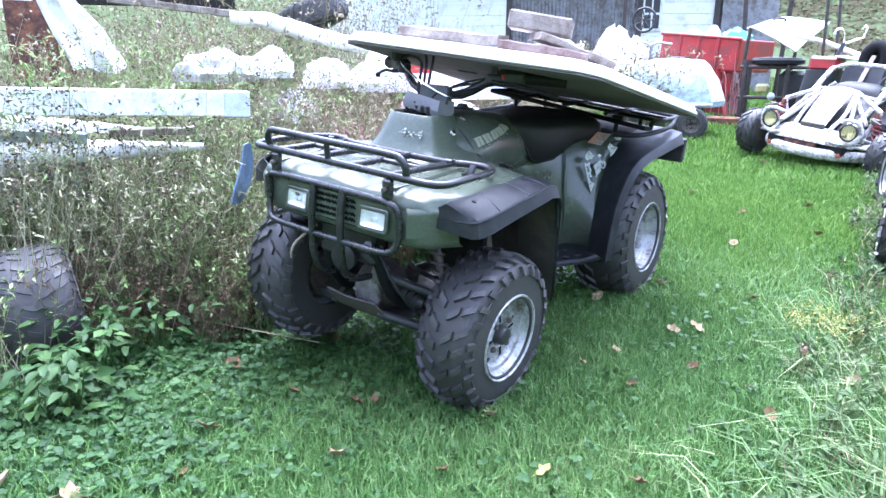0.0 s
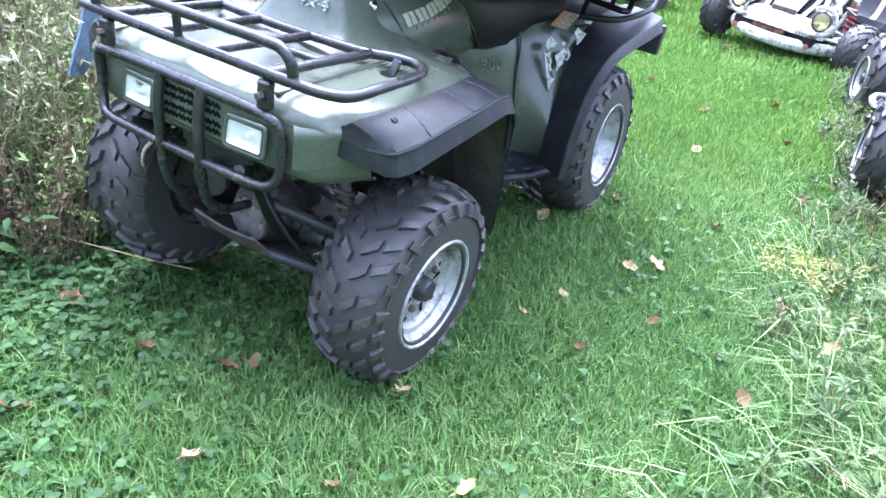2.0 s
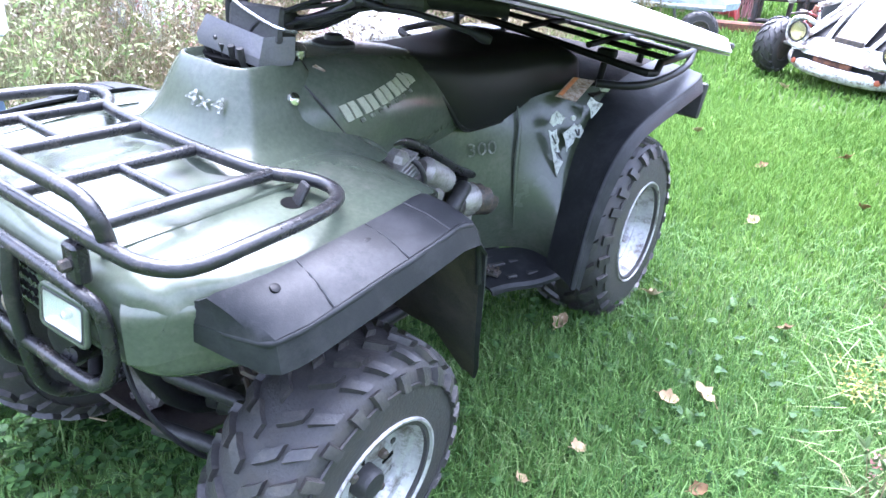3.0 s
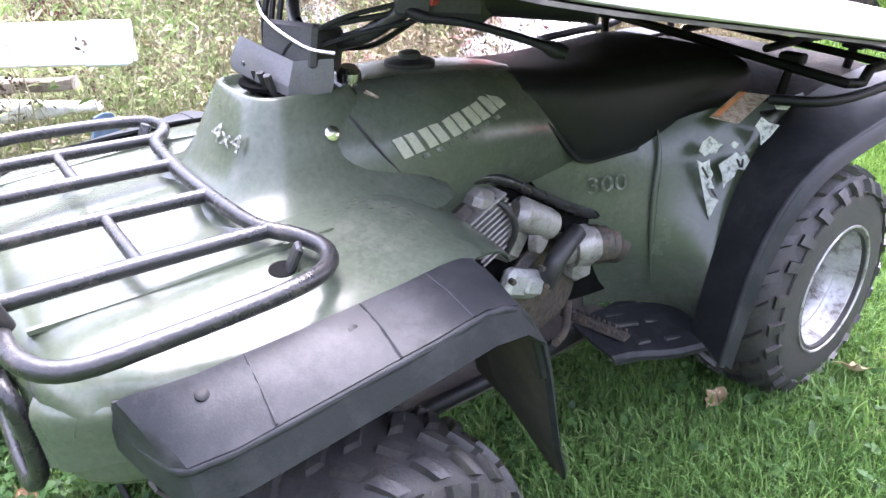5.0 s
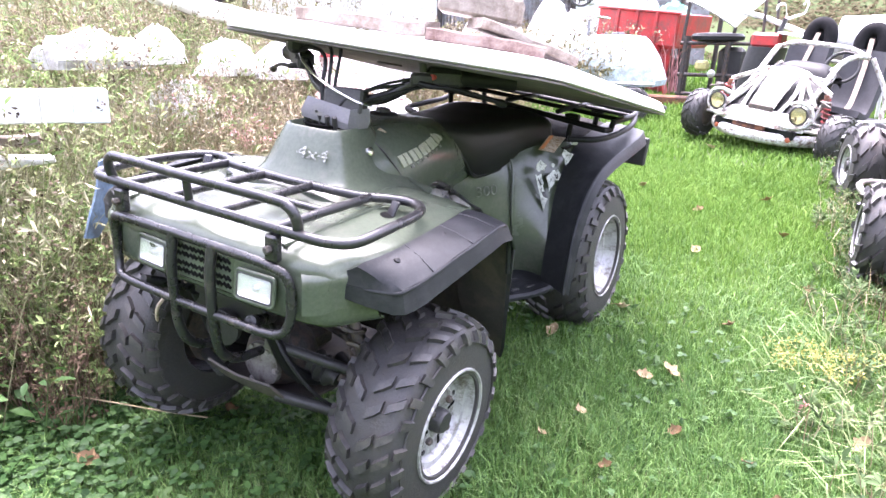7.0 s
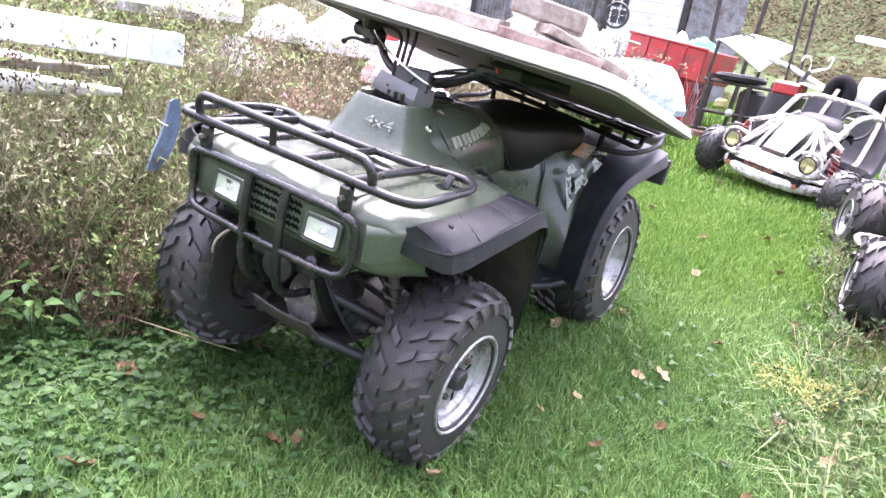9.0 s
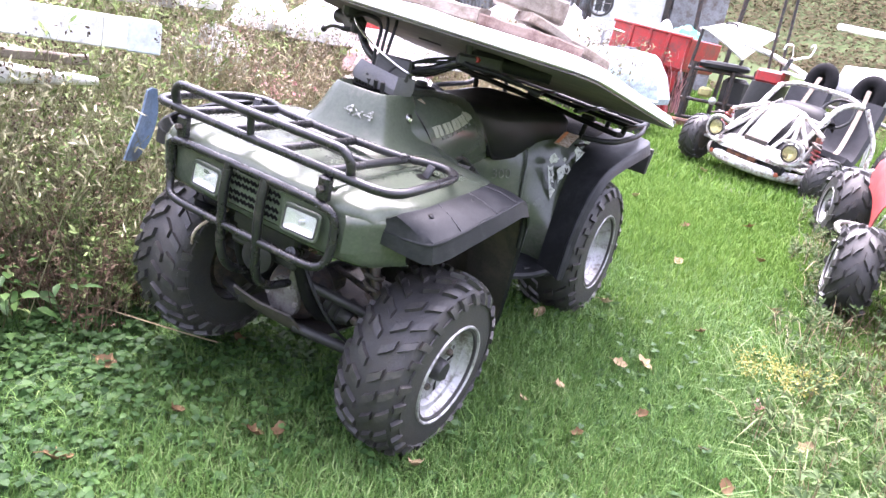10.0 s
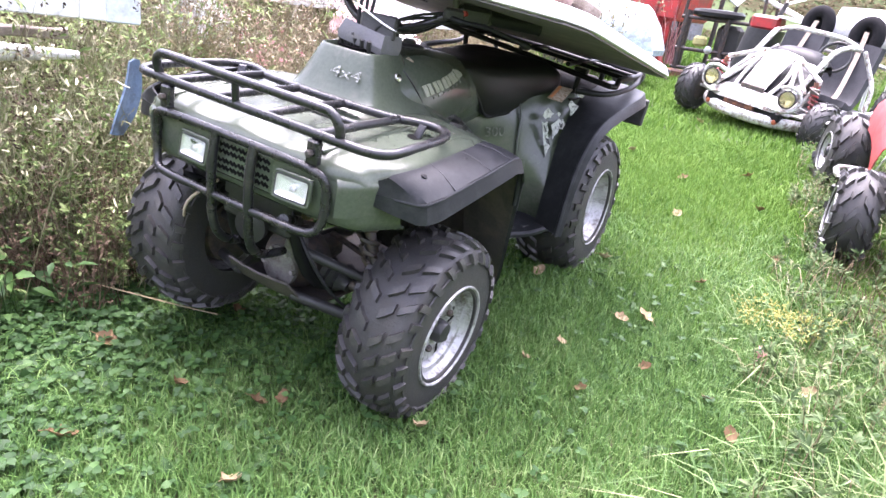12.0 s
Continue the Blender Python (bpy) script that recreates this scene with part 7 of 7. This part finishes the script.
stuff("clover", clover(15000, (-0.70, 1.35, -1.25, 1.3), lambda P: np.clip(1.10 - 1.0 * (P[:, 0] + 0.7) + 0.5 * (patchy(P, 3.1) - 0.5), 0.03, 1)), CLOVER, "low clover and small broad-leaved weeds in the lawn", "clover")
P = spots(1700, -0.75, 1.35, -1.2, 1.5)
P = P[RNG.random(len(P)) < np.clip(0.9 - 0.6 * (P[:, 0] + 0.6), 0.08, 1)]
sets = []
for k in range(4):
    a = RNG.uniform(0, 6.28, len(P))
    d = np.stack([np.cos(a), np.sin(a), RNG.uniform(0.2, 1.0, len(P))], 1)
    L = RNG.uniform(0.025, 0.055, len(P))
    sets.append(leaves(P + np.array([0, 0, 0.012]), d, np.array([[0, 0, 1.0]]) + 0.2 * RNG.normal(size=(len(P), 3)), L, L * 0.48))
stuff("lawn_weeds", sets, BROAD, "broad-leaved weeds growing between the grass", "weeds")


def herb(P, hmin, hmax, nleaf, leaf, spread=0.22, top=0.35, slim=0.33):
    """Branching weeds: bent stalks with many small leaves. Returns stalk sets and leaf sets."""
    n = len(P)
    h = RNG.uniform(hmin, hmax, n)
    a = RNG.uniform(0, 2 * np.pi, n)
    sp = RNG.uniform(0.05, spread, n) * h / 0.5
    tip = P + np.stack([np.cos(a) * sp, np.sin(a) * sp, h], 1)
    bend = np.stack([np.cos(a + 2), np.sin(a + 2), 0 * a], 1) * (0.10 * h * RNG.uniform(-1, 1, n))[:, None]
    st = [stalks(P, tip, RNG.uniform(0.0012, 0.0026, n), bend)]
    lf = []
    for k in range(max(2, nleaf // 4)):
        # a thin side twig with four leaves along it
        t = RNG.uniform(top, 1.0, n)[:, None]
        c = P + (tip - P) * t + bend * np.sin(np.pi * t)
        b = RNG.uniform(0, 2 * np.pi, n)
        out = np.stack([np.cos(b), np.sin(b), RNG.uniform(0.15, 1.3, n)], 1)
        out /= np.linalg.norm(out, axis=1)[:, None]
        reach = RNG.uniform(0.03, 0.17, n)[:, None] * (1.25 - t) * (h / 0.5)[:, None]
        st.append(stalks(c, c + out * reach, np.full(n, 0.0008), out * 0.0))
        for f in (0.35, 0.6, 0.85, 1.0):
            d = out + 0.75 * RNG.normal(size=(n, 3)) * (1.2 - f) + 0.15 * RNG.normal(size=(n, 3))
            L = RNG.uniform(0.6, 1.3, n) * leaf
            lf.append(leaves(c + out * reach * f, d, np.array([[0, 0, 1.0]]) + 0.5 * RNG.normal(size=(n, 3)), L, L * slim))
    return st, lf, tip


def heads(c, n_each, size, r):
    """Seed heads: clusters of small pointed scales at the ends of stalks."""
    sets = []
    for k in range(n_each):
        d = RNG.normal(size=c.shape)
        sets.append(leaves(c + RNG.normal(size=c.shape) * r, d, RNG.normal(size=c.shape), np.full(len(c), size) * RNG.uniform(0.6, 1.3, len(c)), np.full(len(c), size * 0.55)))
    return sets


def bank_keep(P, edge):
    """Weeds stand left of a ragged edge, and not under the quad bike."""
    e = edge + 0.07 * np.sin(5 * P[:, 1]) + 0.05 * np.sin(11 * P[:, 1] + 1)
    clumps = patchy(P, 5.5, 2.0) * 0.6 + patchy(P, 13.0, 5.0) * 0.4 > 0.30 + 0.28 * RNG.random(len(P))
    return clumps & (P[:, 0] < e) & ~((P[:, 0] > -0.52) & (P[:, 1] > -0.35) & (P[:, 1] < 1.7)) & ~((P[:, 0] > -1.25) & (P[:, 1] < -0.30) & (RNG.random(len(P)) < 0.6)) & ~((P[:, 0] > -1.22) & (P[:, 1] < -0.44 - 0.35 * np.clip(P[:, 0] + 0.9, 0, 1)))


# low fringe, main bank and high weeds behind
P = spots(3600, -1.0, -0.40, -1.15, 2.2)
P = P[bank_keep(P, -0.50)]
s1, l1, t1 = herb(P, 0.10, 0.30, 20, 0.024, slim=0.34)
P = spots(6600, -2.3, -0.60, -1.15, 3.0)
P = P[bank_keep(P, -0.66)]
s2, l2, t2 = herb(P, 0.20, 0.56, 28, 0.022, slim=0.34)
P = spots(2300, -3.4, -0.95, -0.9, 4.0)
P = P[~((P[:, 1] < 0.55 + 0.3 * (P[:, 0] + 1.0)) & (RNG.random(len(P)) < 0.72))]
s3, l3, t3 = herb(P, 0.45, 0.80, 20, 0.026, slim=0.32)
P = np.concatenate([spots(90, -1.55, -0.80, -0.45, 0.35), spots(90, -2.3, -1.2, -0.9, 0.0), spots(420, -2.6, -1.0, 0.3, 2.2), spots(600, -3.1, -2.1, 0.75, 2.1)])
s7, l7, t7 = herb(P, 0.66, 1.0, 16, 0.030, 0.25, 0.45, 0.28)
P = spots(46, -0.98, -0.72, -0.86, -0.66)
sA, lA, tA = herb(P, 0.20, 0.46, 14, 0.024, 0.35, 0.3, 0.32)
l7, s7 = l7 + lA, s7 + sA
stuff("weed_leaves", l1 + l2 + l3 + l7, WEED, "tangled grey-green weeds with small leaves beside the lawn", "weeds")
stuff("weed_stalks", s1 + s2 + s3 + s7, STEM, "thin brownish weed stalks in the overgrown bank", "weeds")
P = np.concatenate([spots(150, -1.75, -0.85, -0.75, 0.20), spots(60, -1.2, -0.80, -0.75, -0.30)])
s9, l9, t9 = herb(P, 0.48, 0.80, 7, 0.022, 0.30, 0.55, 0.30)
stuff("tall_stalks", s9 + l9, STEM, "thin tall stalks standing in front of the white beams", "weeds")
stuff("dark_seed_heads", heads(np.repeat(t9, 3, 0) + RNG.normal(size=(3 * len(t9), 3)) * np.array([0.05, 0.05, 0.06]), 6, 0.013, 0.008), DARKSEED, "dark brown seed heads in front of the white beams", "weeds")
some = np.concatenate([t2[RNG.random(len(t2)) < 0.5], t3[RNG.random(len(t3)) < 0.5], t7])
stuff("weed_seed_heads", heads(some, 7, 0.014, 0.014), SEED, "brown and whitish seed heads on the weeds", "weeds")

P = spots(1200, -1.8, -0.50, -1.1, 1.2)
P = P[bank_keep(P, -0.56)]
n = len(P)
aa = RNG.uniform(0, 6.28, n)
tip = P + np.stack([np.cos(aa) * 0.28, np.sin(aa) * 0.28, RNG.uniform(0.35, 0.72, n)], 1)
tan_sets = [stalks(P, tip, np.full(n, 0.0019), np.stack([0 * aa, 0 * aa, RNG.uniform(0.02, 0.14, n)], 1))]
for k in range(9):
    t = RNG.uniform(0.45, 1.0, n)[:, None]
    cc = P + (tip - P) * t + np.array([0, 0, 0.07]) * np.sin(np.pi * t)
    dd = RNG.normal(size=(n, 3)) + np.array([0, 0, 0.5])
    tan_sets.append(leaves(cc, dd, RNG.normal(size=(n, 3)), RNG.uniform(0.02, 0.05, n), np.full(n, 0.006)))
stuff("tan_stalks", tan_sets, STEM, "arching tan stalks with dry sprigs in the bank", "weeds")

P = np.concatenate([spots(420, -1.05, -0.52, -0.30, 0.75), spots(160, -1.3, -0.7, -0.6, 0.1)])
s10, l10, t10 = herb(P, 0.14, 0.40, 20, 0.016, 0.30, 0.15, 0.28)
stuff("brown_weeds", s10 + l10 + heads(t10, 5, 0.012, 0.012), BROWNWEED, "withered reddish-brown weeds low in the bank", "weeds")

# dry brown weeds behind the quad bike
P = spots(2600, -1.75, -0.45, 0.75, 3.4)
P = P[(P[:, 0] < -0.50 - 0.05 * P[:, 1]) & (P[:, 0] > -2.2)]
s4, l4, t4 = herb(P, 0.40, 0.80, 14, 0.030, 0.3, 0.3, 0.22)
n = len(P)
Pv = spots(6500, -2.1, -0.45, 0.65, 3.4)
Pv = Pv[Pv[:, 0] < -0.52 - 0.05 * Pv[:, 1]]
nv = len(Pv)
stuff("tan_grass", [blades(Pv, RNG.uniform(0.45, 0.85, nv), np.full(nv, 0.0042), RNG.uniform(0.05, 0.45, nv))], STEM, "tall thin tan grass standing behind the quad bike", "grass")
stuff("dry_weeds", s4 + l4 + [blades(P, RNG.uniform(0.4, 0.8, n), np.full(n, 0.006), RNG.uniform(0.1, 0.6, n))], DRY, "tall dry brown weeds behind the quad bike", "weeds")
stuff("dry_seed_heads", heads(t4, 8, 0.013, 0.022), SEED, "dry seed heads on the brown weeds", "weeds")
c = np.array([[-0.98, 0.95, 0.66], [-1.25, 1.10, 0.70], [-0.62, 1.15, 0.66]])
c = np.repeat(c, 26, 0) + RNG.normal(size=(78, 3)) * np.array([0.10, 0.08, 0.045])
stuff("pink_flowers", heads(c, 6, 0.016, 0.012), PINK, "faded pink flower heads in the dry weeds", "flowers")

# broad-leaved plant at the edge of the bank
P = np.concatenate([np.array([[-0.69, -0.57, 0.03]]) + RNG.normal(size=(40, 3)) * np.array([0.11, 0.10, 0.0]), np.array([[-0.50, -0.80, 0.01]]) + RNG.normal(size=(26, 3)) * np.array([0.07, 0.06, 0.0])])
sets, st = [], []
for k in range(6):
    n = len(P)
    hh = RNG.uniform(0.03, 0.22, n)
    a = RNG.uniform(0, 6.28, n)
    c = P + np.stack([np.cos(a) * 0.04, np.sin(a) * 0.04, hh], 1)
    L = RNG.uniform(0.034, 0.068, n)
    sets.append(leaves(c, np.stack([np.cos(a), np.sin(a), RNG.uniform(-0.6, 0.3, n)], 1), np.array([[0, 0, 1.0]]) + 0.3 * RNG.normal(size=(n, 3)), L, L * 0.50, 0.15))
    if k < 2:
        st.append(stalks(P, c, np.full(n, 0.002), 0 * c))
stuff("broad_leaf_plant", sets + st, BROAD, "bright green broad-leaved weeds at the foot of the bank", "weeds")

# right-hand edge: long pale grass, weeds round the second quad bike
n = 2200
P = spots(n, 1.02, 2.6, -0.75, 1.5)
P = P[P[:, 0] > 1.18 + 0.10 * np.sin(4 * P[:, 1]) - 0.25 * np.clip(0.5 - P[:, 1], 0, 1) * RNG.random(n)]
n = len(P)
stuff("long_grass", [blades(P, RNG.uniform(0.06, 0.20, n), RNG.uniform(0.003, 0.006, n), RNG.uniform(0.5, 1.9, n), 0.35, RNG.normal(3.6, 0.9, n))], PALE_GRASS, "long pale bent grass at the edge of the lawn", "grass")
P = spots(420, 1.46, 1.95, -0.85, 0.35)
n = len(P)
stuff("arching_grass", [blades(P, RNG.uniform(0.16, 0.36, n), RNG.uniform(0.004, 0.008, n), RNG.uniform(0.4, 1.1, n), 0.38, RNG.normal(3.4, 1.0, n))], PALE_GRASS, "long pale arching grass at the edge of the lawn", "grass")
P = spots(1500, 1.10, 2.6, -0.3, 4.4)
P = P[P[:, 0] > 1.22 + 0.06 * np.sin(6 * P[:, 1])]
s5, l5, t5 = herb(P, 0.05, 0.17, 18, 0.030)
stuff("edge_weeds", l5, EDGE, "low green weeds at the edge of the lawn by the second quad bike", "weeds")
stuff("edge_weed_stalks", s5 + [blades(P, RNG.uniform(0.06, 0.2, len(P)), np.full(len(P), 0.004), RNG.uniform(0.3, 1.2, len(P)))], DRY, "dry stalks at the edge of the lawn", "weeds")
P = spots(700, 1.42, 2.4, 1.15, 2.15)
n = len(P)
stuff("brown_grass", [blades(P, RNG.uniform(0.08, 0.22, n), RNG.uniform(0.002, 0.004, n), RNG.uniform(0.3, 1.3, n), 0.35)], BROWNWEED, "dry brown grass in front of the second quad bike", "grass")
c = np.array([[1.26, 1.10, 0.11]]) + RNG.normal(size=(85, 3)) * np.array([0.075, 0.06, 0.022])
stuff("yellow_flowers", heads(c, 6, 0.011, 0.010), YELLOW, "yellow flower heads of a low plant at the lawn edge", "flowers")
c = np.array([[1.20, 0.80, 0.09]]) + RNG.normal(size=(10, 3)) * 0.012
stuff("purple_flower", heads(c, 5, 0.010, 0.006), PINK, "small faded purple flower at the lawn edge", "flowers")

# far weeds: round the junk, the hood, the trailer, and the hillside
P = np.concatenate([spots(400, -3.2, -1.55, 4.6, 6.4), spots(45, -1.30, -0.85, 5.75, 5.98), spots(220, -3.5, -1.5, 7.6, 9.0), spots(40, -1.5, -1.0, 7.4, 7.8), spots(260, 1.2, 4.5, 7.2, 9.5), spots(350, -7, -2.5, 1.5, 8)])
s6, l6, t6 = herb(P, 0.35, 0.85, 12, 0.06)
P = np.concatenate([spots(900, -5.5, -3.15, -1.5, 5.0), spots(140, -3.0, -1.9, 0.9, 3.6)])
s8, l8, t8 = herb(P, 0.8, 1.5, 18, 0.045, 0.25, 0.25, 0.22)
s8.append(blades(P, RNG.uniform(0.9, 1.5, len(P)), np.full(len(P), 0.009), RNG.uniform(0.1, 0.4, len(P))))
l6, s6, t6 = l6 + l8, s6 + s8, np.concatenate([t6, t8])
stuff("yard_weeds", l6 + s6, YARD, "weeds growing between the junk in the yard", "weeds")
stuff("yard_seed_heads", heads(t6, 6, 0.03, 0.04), SEED, "brown seed heads on weeds in the yard", "weeds")
P = np.concatenate([spots(60, -0.95, -0.60, 8.1, 8.5)])
n = len(P)
stuff("red_grass", [blades(P, RNG.uniform(0.5, 1.1, n), np.full(n, 0.012), RNG.uniform(0.2, 0.7, n))], PINK, "tuft of dry reddish grass beside the trailer", "grass")
# second batch also covers the unseen slopes added beside and behind the camera
x, y = np.concatenate([RNG.uniform(-22, 22, 10000), RNG.uniform(-32, 32, 3600)]), np.concatenate([RNG.uniform(13.5, 30, 10000), RNG.uniform(-32, 14, 3600)])
far = np.maximum(y, np.maximum(np.abs(x) + 3, 3 - y))
keep = (far > 13.2) | (x < -9.5)
x, y = x[keep], y[keep]
zz = ground_z(x, np.minimum(y, 15.0)) + hill_z(x, y)
P = np.stack([x, y, zz], 1)
sets = []
for k in range(20):
    c = P + RNG.normal(size=P.shape) * np.array([0.48, 0.48, 0.03]) + np.array([0, 0, 0.04])
    c[:, 2] += ground_z(c[:, 0], np.minimum(c[:, 1], 15.0)) + hill_z(c[:, 0], c[:, 1]) - P[:, 2]
    sets.append(leaves(c, RNG.normal(size=P.shape) * np.array([1, 1, 0.25]), np.array([[0, -0.5, 1.0]]) + 0.16 * RNG.normal(size=P.shape), RNG.uniform(0.09, 0.15, len(P)), RNG.uniform(0.055, 0.09, len(P)), 0.05))
stuff("hillside_scrub", sets, SCRUB, "green and brown scrub on the hillside behind the yard and on unseen slopes", "scrub")


def fallen_leaf(x, y, size, rz, material, label, curl=0.85):
    rows = []
    for i in range(7):
        t = i / 6
        wd = size * 0.36 * math.sin(math.pi * min(1, t * 0.93 + 0.05)) ** 0.8 * (1.18 if i % 2 else 0.86)
        rows.append([((t - 0.5) * size, wd * q, curl * size * ((t - 0.5) ** 2 + 0.5 * (wd * q / size) ** 2 * 4) + 0.002 * math.sin(9 * t + 3 * q)) for q in (-1, -0.5, 0, 0.5, 1)])
    b = Build().sheet(rows, 0.0006, 1, 1)
    b.tube([(-0.5 * size, 0, curl * size * 0.25), (-0.8 * size, 0.04 * size, 0.01)], 0.0009, 5)
    return single("fallen_leaf", b, material, label, "leaf", at_ground(x, y, rz, 0.036, 26 * math.sin(rz), 28 * math.cos(rz)), group="fallen leaves", angle=60)


for x, y, size, rz, kind in ((-0.245, -1.085, 0.095, 60, 0), (-0.065, -1.00, 0.075, 95, 0), (0.30, -0.51, 0.055, 100, 0), (0.77, -0.27, 0.042, 60, 2), (0.56, -0.41, 0.036, 10, 1), (0.765, 0.82, 0.050, 20, 0), (0.83, 0.89, 0.062, 160, 0),
                             (0.655, 0.52, 0.046, 70, 0), (0.15, -0.27, 0.050, 50, 1), (0.19, -0.22, 0.048, 130, 1), (-0.05, -0.33, 0.050, 120, 1), (-0.08, -0.62, 0.065, 75, 1), (0.91, 0.56, 0.040, 40, 1), (0.60, 0.36, 0.038, 95, 0), (0.98, -0.18, 0.040, 30, 1),
                             (1.36, 0.75, 0.055, 60, 0), (1.19, 1.82, 0.05, 20, 1), (0.92, 3.22, 0.07, 10, 1), (0.37, 4.75, 0.08, 50, 0), (0.18, 3.25, 0.07, 100, 0), (-0.23, 0.05, 0.05, 140, 1), (0.405, 0.98, 0.060, 85, 0), (0.52, -0.11, 0.05, 100, 0), (0.79, 0.31, 0.035, 15, 1),
                             (1.10, 0.50, 0.04, 75, 1), (0.565, 1.31, 0.06, 30, 0), (0.95, 1.35, 0.045, 10, 1), (0.70, 2.1, 0.06, 65, 0), (1.05, 2.5, 0.06, 120, 1), (0.6, 2.8, 0.06, 15, 1), (-0.36, -0.30, 0.06, 20, 1), (1.18, 0.36, 0.05, 110, 1), (0.06, -0.80, 0.045, 60, 1)):
    fallen_leaf(x, y, size, rz, (LEAF_PALE, LEAF_BROWN, LEAF_YELLOW)[kind], ("pale dry leaf lying on the grass", "curled brown leaf lying on the grass", "small yellow leaf lying on the grass")[kind])
single("dry_twig", Build().tube(smooth([(-0.95, -0.28, 0.10), (-0.60, -0.16, 0.075), (-0.35, -0.08, 0.06), (-0.22, -0.02, 0.045)], 4), 0.0023, 6), DRY, "thin dry twig lying across the lawn edge", "twig")
